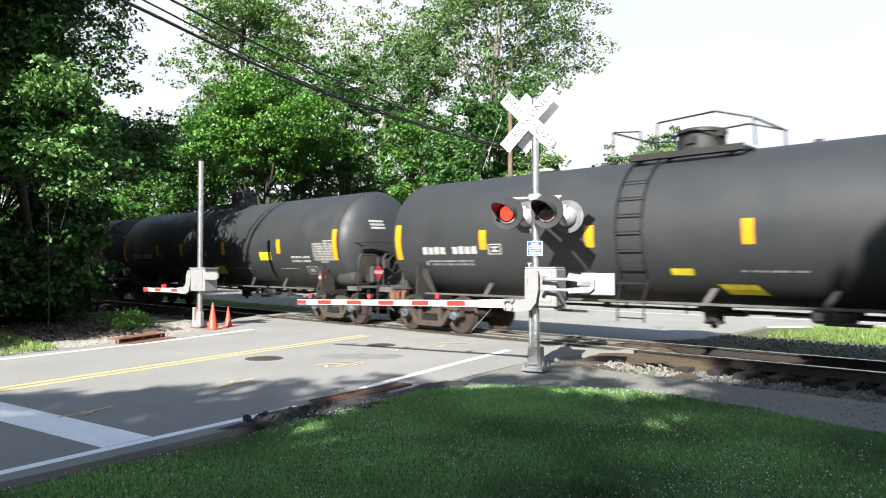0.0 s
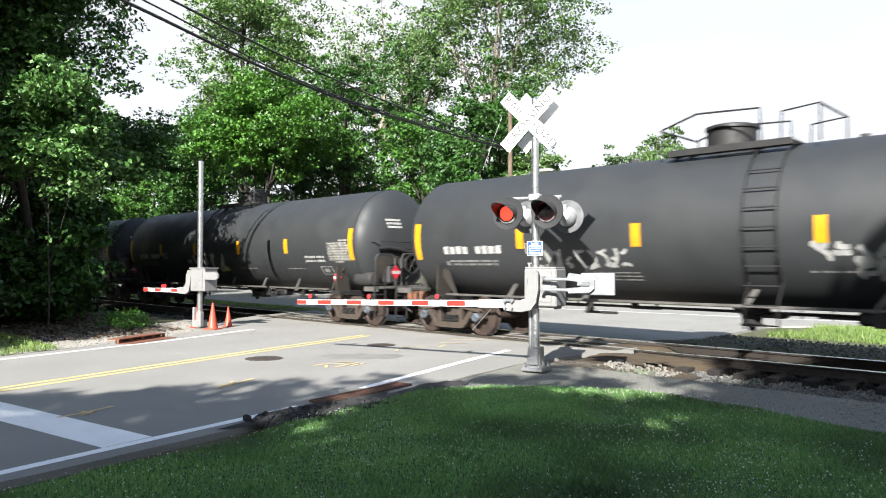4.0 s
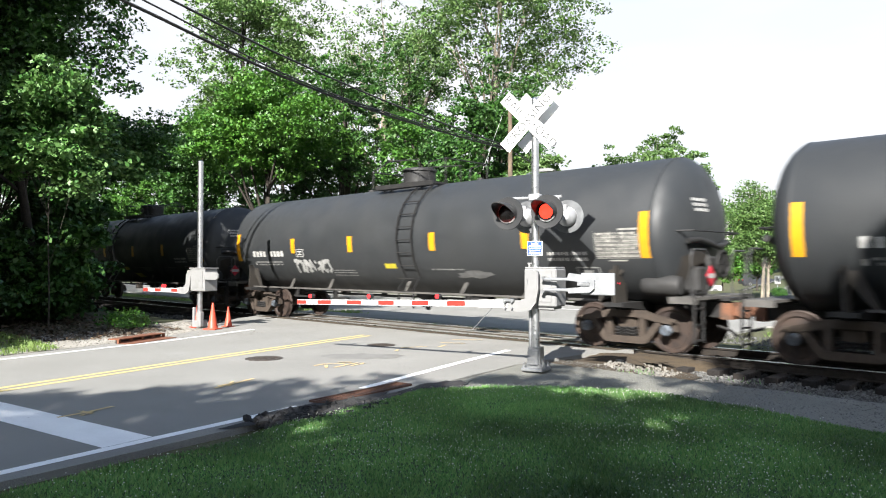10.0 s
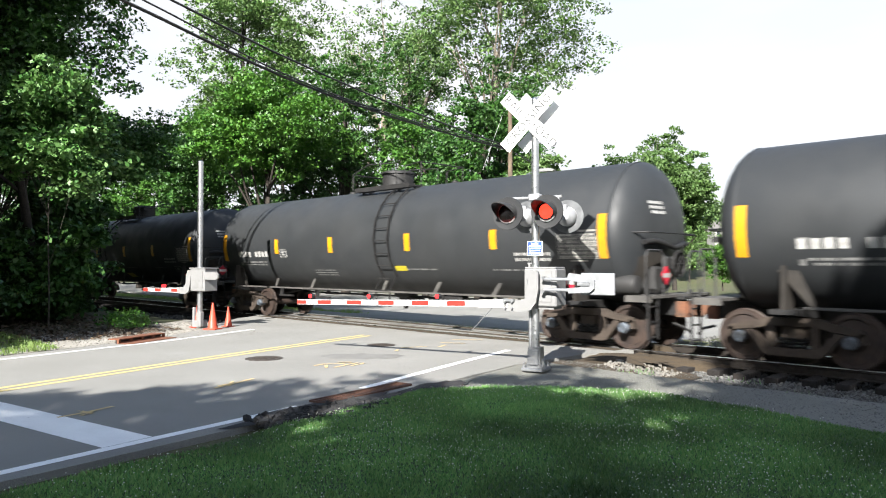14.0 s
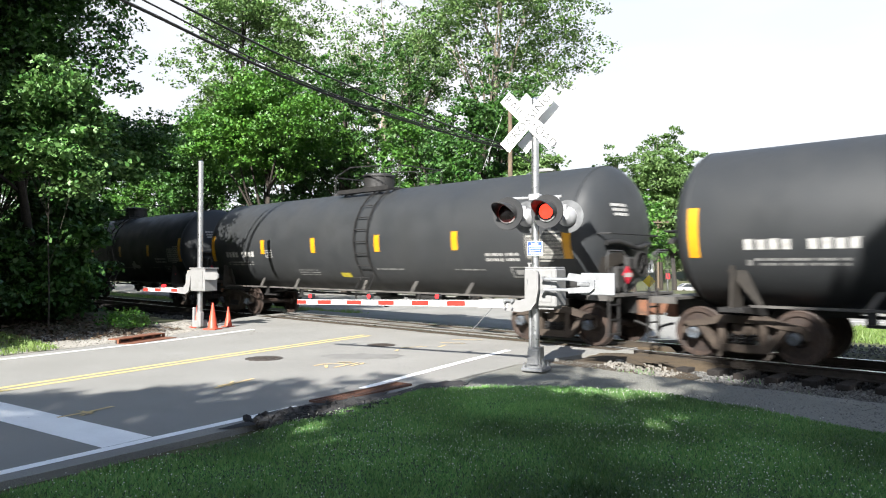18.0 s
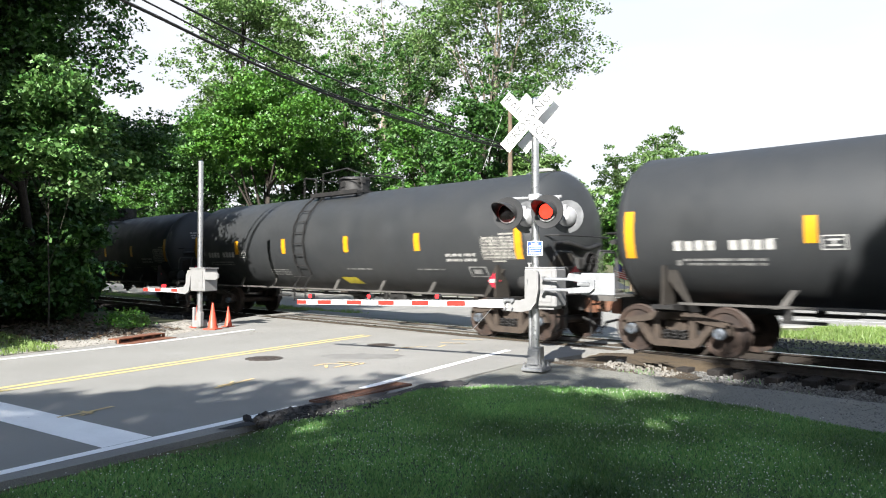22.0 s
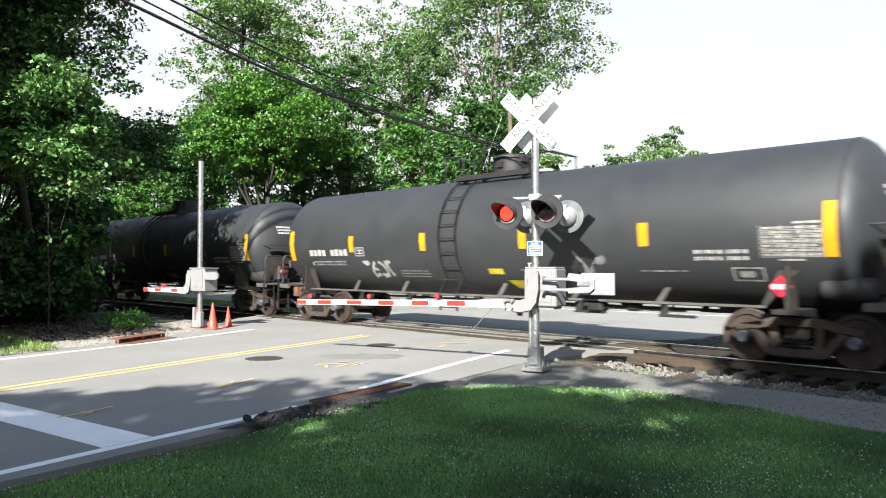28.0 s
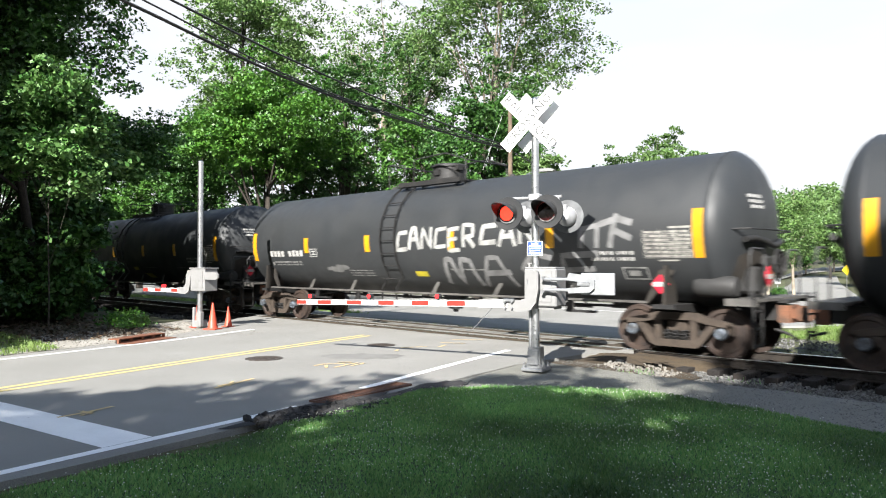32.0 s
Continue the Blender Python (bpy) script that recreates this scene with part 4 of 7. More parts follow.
M_STICKER = material("yellow_sticker", (0.448, 0.3712, 0.0192), 0.45, var=(0.32, 0.2688, 0.0192), scale=6)
M_GRAFFITI = material("spray_paint", (0.32, 0.32, 0.3072), 0.55, var=(0.1792, 0.1792, 0.1728), scale=5)


# small surges of the train: seconds, metres
SLACK = [(0, 0.08), (2, -0.01), (3, 0.0), (5.6, -0.05), (6, -0.075), (8, -0.03), (9, 0.02), (10, 0.05), (11, 0.115), (12, 0.145), (13.25, 0.185), (13.35, -0.235), (14.3, -0.225), (16.6, -0.10), (18, -0.05), (20, 0.0), (22, 0.035), (25, 0.03), (28, 0.02), (30, 0.04), (31, 0.0), (32, 0.0)]


def run(t):
    """How far the train has come by t seconds."""
    slack = np.interp(t, *zip(*SLACK))
    return 2.8175 + 13.70472 * t - 0.0269736 * t ** 2 + 0.000499509 * t ** 3 - 5.34059e-06 * t ** 4 + float(slack)


first_car = build_car()
CARS = [first_car]
for k in range(1, 30):
    CARS.append(copy_thing(first_car, pose(0, 0, 0)))
# some cars run the other way round: their ladders and top fittings are turned about
for k in (3, 4, 9, 11, 12, 14, 15, 16, 17, 20, 24):
    for ob in CARS[k].children:
        if ob.name.startswith(("side_ladder", "top_platform", "manway_housing", "guard_rail")):
            ob.rotation_euler = (0, 0, math.pi)
        if ob.name.startswith("manway_housing"):
            ob.location.x = -0.28
# reflectors and the stencils beside them sit further forward on the turned cars, and mixed on four others
TURNED = (-4.30, -1.48, 1.80, 4.70)
LAYOUT = {k: TURNED for k in (3, 4, 9, 11, 12, 14, 16, 17, 20, 24)}
LAYOUT.update({2: (-4.24, -2.15, 1.08, 4.62), 8: (-4.28, -1.48, 1.43, 4.32), 15: (-4.28, -1.48, 1.46, 4.34), 23: (-4.33, -1.72, 1.36, 4.25)})
for k, mids in LAYOUT.items():
    for ob in CARS[k].children:
        if ob.name.startswith(("reflector", "stencil", "test_stencil")):
            x = sum(v.co.x for v in ob.data.vertices) / len(ob.data.vertices)
            if abs(x) < 5.2:
                i = min(range(4), key=lambda j: abs(MIDS[j] - x))
                ob.location.x += mids[i] - MIDS[i]
HOME = [PITCH * (0.5 - k) for k in range(30)]
for car, x0 in zip(CARS, HOME):
    car.location = (x0 + run(0), 0, 0)


def car_number(car, dim=False):
    """The car's number, as a row of plain bars."""
    bm = bm_new()
    for k in range(9):
        if k == 4:
            continue
        x = -6.66 + k * 0.205
        on_tank(bm, x, x + 0.15, 1.99, 2.16)
        if k % 2 == 0:
            on_tank(bm, x + 0.02, x + 0.18, 2.165, 2.175)
    tagged(part("car_number", bm, M_STENCIL_DIM if dim else M_STENCIL, car, "white stencilled number row"), kind="stuff")


for car in CARS:
    car_number(car)
# ---- crossing signals and small street furniture ----
M_BLACK = material("matt_black", (0.018, 0.018, 0.018), 0.6, var=(0.03, 0.03, 0.03), scale=9)
M_DISC = material("dull_grey_disc", (0.0144, 0.01536, 0.01664), 0.55, var=(0.0192, 0.01984, 0.02112), scale=6)
M_HOUSING = material("silver_housing", (0.3584, 0.3648, 0.3712), 0.4, metal=0.35, var=(0.288, 0.288, 0.2944), scale=8)
M_DISC_BACK = material("grey_disc_back", (0.0896, 0.0928, 0.096), 0.5, metal=0.3, var=(0.1536, 0.16, 0.1664), scale=6)
M_GALV = material("galvanised_steel", (0.36, 0.37, 0.38), 0.45, metal=0.8, var=(0.22, 0.225, 0.23), scale=12, amount=0.8)
M_PLATE = material("smooth_zinc_plate", (0.34, 0.35, 0.36), 0.42, metal=0.55, var=(0.29, 0.30, 0.31), scale=5)
M_RED_TAPE = material("red_reflective_tape", (0.3968, 0.0288, 0.0192), 0.4, var=(0.32, 0.0224, 0.016), scale=6)
M_WHITE_TAPE = material("white_reflective_tape", (0.512, 0.512, 0.512), 0.4, var=(0.4608, 0.4608, 0.4544), scale=6)
M_BOARD = material("white_reflective_board", (0.82, 0.82, 0.81), 0.4, var=(0.76, 0.76, 0.74), scale=5)
M_LETTER = material("black_lettering", (0.05, 0.05, 0.05), 0.5)
M_BLUE = material("blue_sign", (0.0192, 0.064, 0.256), 0.4, var=(0.0256, 0.0768, 0.2688), scale=8)
M_LIT = glow("lit_red_lens", (1.0, 0.035, 0.018), 1.15, (0.4, 0.02, 0.01))
M_UNLIT = material("unlit_red_lens", (0.02, 0.004, 0.004), 0.2)
M_ARM_LAMP = glow("gate_arm_lens", (1.0, 0.02, 0.03), 0.5, (0.5, 0.02, 0.02))
M_CONE = material("orange_cone", (0.4608, 0.064, 0.032), 0.5, var=(0.384, 0.0512, 0.0256), scale=8)
M_RUBBER = material("black_rubber", (0.03, 0.03, 0.03), 0.8)

ROAD_TURN = math.atan2(0.25, 0.97)


def lettering(text, size, parent, m, name="lettering", mat=None):
    """Raised letters in the built-in font."""
    cu = bpy.data.curves.new(name, "FONT")
    cu.body, cu.size, cu.align_x, cu.align_y, cu.extrude = text, size, "CENTER", "CENTER", 0.001
    cu.space_character = 1.12
    tmp = bpy.data.objects.new(name, cu)
    scene.collection.objects.link(tmp)
    me = bpy.data.meshes.new_from_object(tmp.evaluated_get(bpy.context.evaluated_depsgraph_get()))
    bpy.data.objects.remove(tmp)
    me.materials.clear()
    me.materials.append(mat or M_LETTER)
    ob = new(name, me)
    ob.parent = parent
    ob.matrix_basis = m
    return ob


def crossbuck(signal, y, back):
    """Two crossed white boards; y: in front of the mast."""
    s = -1 if not back else 1
    for k, (turn, off) in enumerate(((45, 0.006), (-45, 0.0))):
        bm = bm_new()
        add_box(bm, (0, 0, 0), (1.22, 0.004, 0.229), bevel=0.0)
        board = part("crossbuck_board", bm, M_BOARD, signal, "white reflective crossbuck board")
        board.matrix_basis = Matrix.Translation((-0.08 if not back else 0.14, y + s * off, 4.12)) @ Matrix.Rotation(radians(-turn if not back else turn), 4, "Y")
        face = Matrix.Rotation(radians(90), 4, "X") if not back else Matrix.Rotation(radians(180), 4, "Z") @ Matrix.Rotation(radians(90), 4, "X")
        if k == 0:
            lettering("CROSSING", 0.20, board, Matrix.Translation((0, s * 0.0035, 0)) @ face)
        else:
            for txt, x in (("RAIL", -0.36), ("ROAD", 0.36)):
                lettering(txt, 0.20, board, Matrix.Translation((x if not back else -x, s * 0.0035, 0)) @ face)
    bm = bm_new()
    add_tube(bm, (0, y + s * 0.02, 4.12), (0, y - s * 0.03, 4.12), 0.03, seg=12)
    part("clamp_bolt", bm, M_GALV, signal)


def lamp_unit(signal, x, y, z, s):
    """One flashing lamp; s: -1 faces the near road, 1 the far road. Returns the turning lens."""
    bm = bm_new()
    ring = [(s * 0.00, 0.02), (s * 0.00, 0.155), (s * 0.01, 0.27), (s * -0.008, 0.275), (s * -0.012, 0.16), (s * -0.012, 0.02)]
    add_lathe(bm, ring, "Y", (0, 0, 0), 40)
    disc = part("background_disc", bm, M_DISC if s < 0 else M_DISC_BACK, signal, "round lamp background disc", 40)
    disc.location = (x, y + s * 0.02, z)
    bm = bm_new()
    add_lathe(bm, [(-s * 0.012, 0.165), (-s * 0.07, 0.165), (-s * 0.12, 0.14), (-s * 0.19, 0.08), (-s * 0.20, 0.02)], "Y", (0, 0, 0), 28)
    add_box(bm, (0, -s * 0.12, 0.14), (0.07, 0.08, 0.1), bevel=0.01)
    part("lamp_housing", bm, M_HOUSING, disc, "silver bell-shaped lamp housing", 40)
    bm = bm_new()
    n = 16
    rows = []
    for r in (0.160, 0.170):
        row = []
        for k in range(n + 1):
            a = math.radians(-20 + 220 * k / n)
            reach = 0.42 * max(0.12, math.sin(max(0.0, min(math.pi, (a + 0.35) / (math.pi + 0.7) * math.pi))))
            row.append((bm.verts.new((r * math.cos(a), s * 0.0, r * math.sin(a))), bm.verts.new((r * math.cos(a), s * (reach + 0.04), r * math.sin(a) - 0.03 * reach))))
        rows.append(row)
    for row in rows:
        for k in range(n):
            bm.faces.new((row[k][0], row[k + 1][0], row[k + 1][1], row[k][1]))
    for k in range(n):
        bm.faces.new((rows[0][k][1], rows[0][k + 1][1], rows[1][k + 1][1], rows[1][k][1]))
    part("visor", bm, M_BLACK, disc, "black visor over the lens", 40)
    bm = bm_new()
    add_lathe(bm, [(s * 0.008, 0.155), (s * 0.02, 0.165), (s * 0.03, 0.165), (s * 0.03, 0.150), (s * 0.012, 0.150)], "Y", (0, 0, 0), 32)
    part("lens_ring", bm, M_HOUSING if s < 0 else M_BLACK, disc)
    bm = bm_new()
    add_lathe(bm, [(-0.012, 0.01), (-0.010, 0.085), (-0.002, 0.118), (0.0, 0.118)], "Y", (0, 0, 0), 28)
    lens = part("lens", bm, M_LIT, disc, "round red signal lens that turns on and off", 50)
    lens.location = (0, s * 0.045, 0)
    bm = bm_new()
    add_lathe(bm, [(0.0005, 0.146), (0.003, 0.146), (0.010, 0.10), (0.012, 0.01)], "Y", (0, 0, 0), 28)
    dark = part("dark_face", bm, M_UNLIT, lens, "", 50)
    return lens


def build_signal():
    sig = empty("crossing_signal", "silver railway crossing signal with crossbuck, red lamps and lowered gate", "crossing signal", (-6.98, -4.44, 0), ROAD_TURN)
    bm = bm_new()
    add_box(bm, (0, 0, 0.02), (0.38, 0.38, 0.05), bevel=0.01)
    for u in (-0.15, 0.15):
        for v in (-0.15, 0.15):
            add_tube(bm, (u, v, 0.04), (u, v, 0.13), 0.018, seg=6)
            add_tube(bm, (u, v, 0.045), (u, v, 0.075), 0.032, seg=6)
    part("base_plate", bm, M_GALV, sig)
    bm = bm_new()
    add_prism(bm, [(-0.12, 0.045), (0.12, 0.045), (0.10, 0.38), (-0.10, 0.38)], -0.10, 0.10)
    add_box(bm, (0, -0.115, 0.22), (0.18, 0.04, 0.25), bevel=0.01)
    add_prism(bm, [(0.11, 0.045), (0.19, 0.045), (0.11, 0.20)], -0.02, 0.02)
    add_prism(bm, [(-0.11, 0.045), (-0.19, 0.045), (-0.11, 0.20)], -0.02, 0.02)
    part("junction_base", bm, M_GALV, sig, "grey cast junction box at the mast foot", 30)
    bm = bm_new()
    add_tube(bm, (0, 0, 0.36), (0, 0, 4.45), 0.063, seg=20)
    add_lathe(bm, [(4.45, 0.068), (4.47, 0.068), (4.51, 0.03)], "Z", (0, 0, 0), 18)
    part("mast", bm, M_SILVER, sig, "shiny aluminium mast", 40)
    bm = bm_new()
    add_tube(bm, (-0.085, -0.02, 0.34), (-0.085, -0.02, 1.05), 0.03, seg=10)
    part("cable_conduit", bm, M_GALV, sig, "", 40)
    crossbuck(sig, -0.09, False)
    crossbuck(sig, 0.12, True)
    bm = bm_new()
    add_tube(bm, (-0.46, 0, 2.84), (0.46, 0, 2.84), 0.026, seg=10)
    add_box(bm, (0, 0, 2.84), (0.2, 0.17, 0.12), bevel=0.02)
    for u in (-0.40, 0.40):
        add_tube(bm, (u, 0.0, 2.86), (u, 0.0, 2.66), 0.024, seg=8)
        add_tube(bm, (u, -0.16, 2.72), (u, 0.18, 2.72), 0.03, seg=8)
    part("cross_arm", bm, M_HOUSING, sig, "silver cross arm that carries the lamps", 40)
    lenses = [lamp_unit(sig, x, y, z, s) for x, y, z, s in ((-0.378, -0.25, 2.575, -1), (0.31, -0.25, 2.585, -1), (-0.26, 0.27, 2.54, 1), (0.455, 0.27, 2.53, 1))]
    # blue notice with lines of writing too small to read
    bm = bm_new()
    add_box(bm, (0.02, -0.075, 2.0), (0.27, 0.006, 0.235), bevel=0.0)
    notice = part("notice", bm, M_BOARD, sig, "small blue and white notice plate")
    bm = bm_new()
    add_box(bm, (0.02, -0.080, 2.0), (0.245, 0.004, 0.21))
    part("blue_field", bm, M_BLUE, notice)
    bm = bm_new()
    for k, (w, h) in enumerate(((0.12, 0.022), (0.2, 0.018), (0.2, 0.018), (0.19, 0.012), (0.2, 0.026))):
        add_box(bm, (0.02, -0.083, 2.075 - k * 0.038), (w, 0.002, h))
    part("text_bars", bm, M_BOARD, notice)
    # gate machine
    bm = bm_new()
    add_box(bm, (0.12, 0.12, 1.36), (0.56, 0.46, 0.62), bevel=0.02)
    add_box(bm, (0.12, 0.12, 1.68), (0.54, 0.44, 0.03), bevel=0.01)
    add_tube(bm, (-0.10, -0.02, 1.68), (-0.10, -0.02, 1.76), 0.025, seg=8)
    add_box(bm, (-0.06, -0.02, 1.75), (0.14, 0.05, 0.03), bevel=0.008)
    add_box(bm, (0.12, -0.115, 1.38), (0.40, 0.014, 0.50))
    for u in (-0.04, 0.28):
        add_box(bm, (u, -0.122, 1.30), (0.05, 0.02, 0.05), bevel=0.006)
    add_box(bm, (0.12, 0.12, 1.03), (0.44, 0.36, 0.05))
    machine = part("gate_machine", bm, M_WHITE, sig, "white painted gate machine box", 30)
    bm = bm_new()
    add_box(bm, (0.0, 0.0, 1.45), (0.22, 0.22, 0.08))
    add_box(bm, (0.0, 0.0, 1.15), (0.22, 0.22, 0.08))
    part("clamp", bm, M_GALV, machine)
    # the bent arm support in front of the machine
    bm = bm_new()
    outline = [(0.14, 1.62), (0.02, 1.66), (-0.02, 1.55), (-0.04, 1.30), (-0.09, 1.18), (-0.20, 1.15), (-0.46, 1.16), (-0.46, 0.98), (-0.16, 0.96), (0.02, 1.0), (0.11, 1.12), (0.15, 1.35)]
    add_prism(bm, outline, -0.26, -0.20)
    support = part("arm_support", bm, M_WHITE, sig, "white bent arm support", 30)
    bm = bm_new()
    add_box(bm, (-0.36, -0.28, 1.15), (0.20, 0.05, 0.05), bevel=0.008)
    for u in (-0.42, -0.30):
        for v in (1.02, 1.12):
            add_tube(bm, (u, -0.31, v), (u, -0.18, v), 0.016, seg=6)
    part("clamp", bm, M_GALV, support)
    # counterweight arm and plate
    bm = bm_new()
    add_prism(bm, [(0.66, 1.60), (1.0, 1.56), (1.07, 1.50), (1.07, 1.36), (1.0, 1.30), (0.66, 1.28), (0.62, 1.36), (0.84, 1.38), (0.88, 1.42), (0.84, 1.46), (0.62, 1.49)], -0.25, -0.20)
    for z in (1.33, 1.50):
        add_tube(bm, (0.24, -0.225, z), (0.74, -0.225, z), 0.026, seg=10)
    cw = part("counterweight_arm", bm, M_PLATE, sig, "white slotted counterweight arm", 30)
    bm = bm_new()
    add_box(bm, (1.105, -0.17, 1.43), (0.54, 0.05, 0.345), bevel=0.012)
    part("counterweight", bm, M_PLATE, cw, "galvanised counterweight plate", 30)
    bm = bm_new()
    add_box(bm, (0.90, -0.262, 1.43), (0.20, 0.02, 0.06), bevel=0.006)
    for u in (0.84, 0.96):
        add_tube(bm, (u, -0.28, 1.43), (u, -0.26, 1.43), 0.02, seg=6)
    part("adjusting_plate", bm, M_GALV, cw)
    for k in range(2):
        bm = bm_new()
        add_tube(bm, (0.22, -0.14, 1.30 + k * 0.22), (0.22, -0.26, 1.30 + k * 0.22), 0.03, seg=8)
        part("pivot_bolt", bm, M_GALV, machine)
    # the lowered gate arm with red stripes and lamps
    arm = part("gate_arm", gate_arm_body(4.864), M_WHITE_TAPE, sig, "lowered white gate arm with red stripes", 30)
    arm.matrix_basis = Matrix.Translation((-0.38, -0.23, 1.09)) @ Matrix.Rotation(radians(-1.12), 4, "Y")
    L = 4.864
    for a, b in ((0.0, 0.231), (0.514, 0.846), (1.217, 1.558), (1.941, 2.283), (2.663, 3.009), (3.385, 3.739)):
        bm = bm_new()
        xa, xb = -(L - a - 0.32), -(L - b - 0.32)
        for s in (-1, 1):
            add_box(bm, ((xa + xb) / 2, s * 0.0225, 0), (abs(xb - xa), 0.003, 0.070 + 0.02 * (1 - abs(xa) / L)))
        part("red_stripe", bm, M_RED_TAPE, arm)
    for a in (0.359, 1.751, 3.204):
        x = -(L - a - 0.32)
        bm = bm_new()
        add_tube(bm, (0, 0, 0.05), (0, 0, 0.09), 0.02, seg=8)
        add_tube(bm, (0, -0.05, 0.115), (0, 0.05, 0.115), 0.045, seg=12)
        lamp = part("arm_lamp", bm, M_BLACK, arm, "small red lamp on the gate arm", 40)
        lamp.location = (x, 0, 0)
        bm = bm_new()
        for s in (-1, 1):
            add_lathe(bm, [(s * 0.048, 0.042), (s * 0.060, 0.038), (s * 0.068, 0.01)], "Y", (0, 0, 0.115), 14)
        part("red_lens", bm, M_ARM_LAMP, lamp, "", 50)
    bm = bm_new()
    add_path(bm, [(-0.3, 0.04, -0.05), (-0.5, 0.04, -0.25), (-0.7, 0.03, -0.45)], 0.006, 5)
    part("hanging_cable", bm, M_GALV, arm)
    return sig, lenses


def gate_arm_body(length):
    """A tapered hollow arm that points along -x."""
    bm = bm_new()
    add_prism(bm, [(0.0, 0.068), (0.0, -0.068), (-0.55, -0.064), (-0.55, 0.062), (-0.5, 0.064)], -0.03, 0.03)
    add_prism(bm, [(-0.5, 0.057), (-0.5, -0.057), (-(length - 0.32), -0.046), (-(length - 0.32), 0.046)], -0.02, 0.02)
    return bm


signal, LENSES = build_signal()


def build_path_gate():
    sig = empty("path_gate", "small footpath gate machine on a bare aluminium mast", "crossing gate", (-18.33, -4.60, 0), ROAD_TURN)
    bm = bm_new()
    add_tube(bm, (0, 0, 0.0), (0, 0, 4.56), 0.075, seg=18)
    add_lathe(bm, [(4.56, 0.08), (4.59, 0.08), (4.62, 0.03)], "Z", (0, 0, 0), 16)
    part("mast", bm, M_SILVER, sig, "tall bare aluminium mast", 40)
    bm = bm_new()
    add_box(bm, (0.16, 0.0, 1.32), (0.56, 0.46, 0.62), bevel=0.02)
    add_box(bm, (0.16, 0.0, 1.64), (0.60, 0.50, 0.03))
    add_box(bm, (0.16, -0.235, 1.34), (0.42, 0.014, 0.46))
    add_box(bm, (0.26, -0.245, 1.30), (0.05, 0.02, 0.06))
    part("gate_machine", bm, M_WHITE, sig, "white painted gate machine box", 30)
    bm = bm_new()
    add_prism(bm, [(-0.10, 1.60), (-0.24, 1.58), (-0.30, 1.45), (-0.32, 1.22), (-0.40, 1.12), (-0.62, 1.10), (-0.62, 0.94), (-0.34, 0.92), (-0.20, 1.0), (-0.14, 1.2)], -0.22, -0.16)
    part("arm_support", bm, M_WHITE, sig, "white bent arm support", 30)
    bm = bm_new()
    add_prism(bm, [(0.44, 1.53), (0.86, 1.53), (0.93, 1.47), (0.93, 1.39), (0.86, 1.33), (0.44, 1.33)], -0.22, -0.17)
    part("counterweight_arm", bm, M_WHITE, sig, "white counterweight arm", 30)
    bm = bm_new()
    add_prism(bm, [(0.0, 0.065), (0.0, -0.065), (-1.6, -0.05), (-1.6, 0.05)], -0.02, 0.02)
    arm = part("gate_arm", bm, M_WHITE_TAPE, sig, "short lowered arm with red stripes")
    arm.matrix_basis = Matrix.Translation((-0.5, -0.19, 1.02))
    for a, b in ((0.15, 0.42), (0.85, 1.10), (1.38, 1.6)):
        bm = bm_new()
        for s in (-1, 1):
            add_box(bm, (-(a + b) / 2, s * 0.0225, 0), (b - a, 0.003, 0.088))
        part("red_stripe", bm, M_RED_TAPE, arm)
    bm = bm_new()
    add_tube(bm, (-0.75, 0, 0.05), (-0.75, 0, 0.09), 0.02, seg=8)
    add_tube(bm, (-0.75, -0.05, 0.115), (-0.75, 0.05, 0.115), 0.045, seg=12)
    part("arm_lamp", bm, M_ARM_LAMP, arm, "small red lamp on the gate arm", 40)
    bm = bm_new()
    add_box(bm, (0.0, 0.0, 0.10), (0.30, 0.30, 0.2), bevel=0.02)
    add_box(bm, (0.14, -0.10, 0.24), (0.14, 0.14, 0.42), bevel=0.02)
    add_box(bm, (-0.12, -0.08, 0.28), (0.08, 0.08, 0.56), bevel=0.01)
    part("base_casting", bm, M_WHITE, sig, "white painted base casting", 30)
    return sig


build_path_gate()


def cone(x, y, h, tilt=0.0):
    ob = empty("traffic_cone", "orange plastic traffic cone beside the gate", "traffic cone", (x, y, 0.0), random.Random(h).uniform(0, 1), group="traffic cones")
    k = h / 0.71
    bm = bm_new()
    add_box(bm, (0, 0, 0.016 * k), (0.36 * k, 0.36 * k, 0.03 * k), bevel=0.006)
    part("foot", bm, M_CONE, ob)
    bm = bm_new()
    add_lathe(bm, [(0.03 * k, 0.14 * k), (0.05 * k, 0.13 * k), (0.68 * k, 0.028 * k), (0.71 * k, 0.022 * k)], "Z", (0, 0, 0), 22)
    part("body", bm, M_CONE, ob, "", 40)
    ob.rotation_euler = (tilt, 0, ob.rotation_euler.z)
    return ob


cone(-17.55, -4.62, 0.71)
cone(-18.0, -3.92, 0.56)
cone(-18.42, -4.62, 0.62)
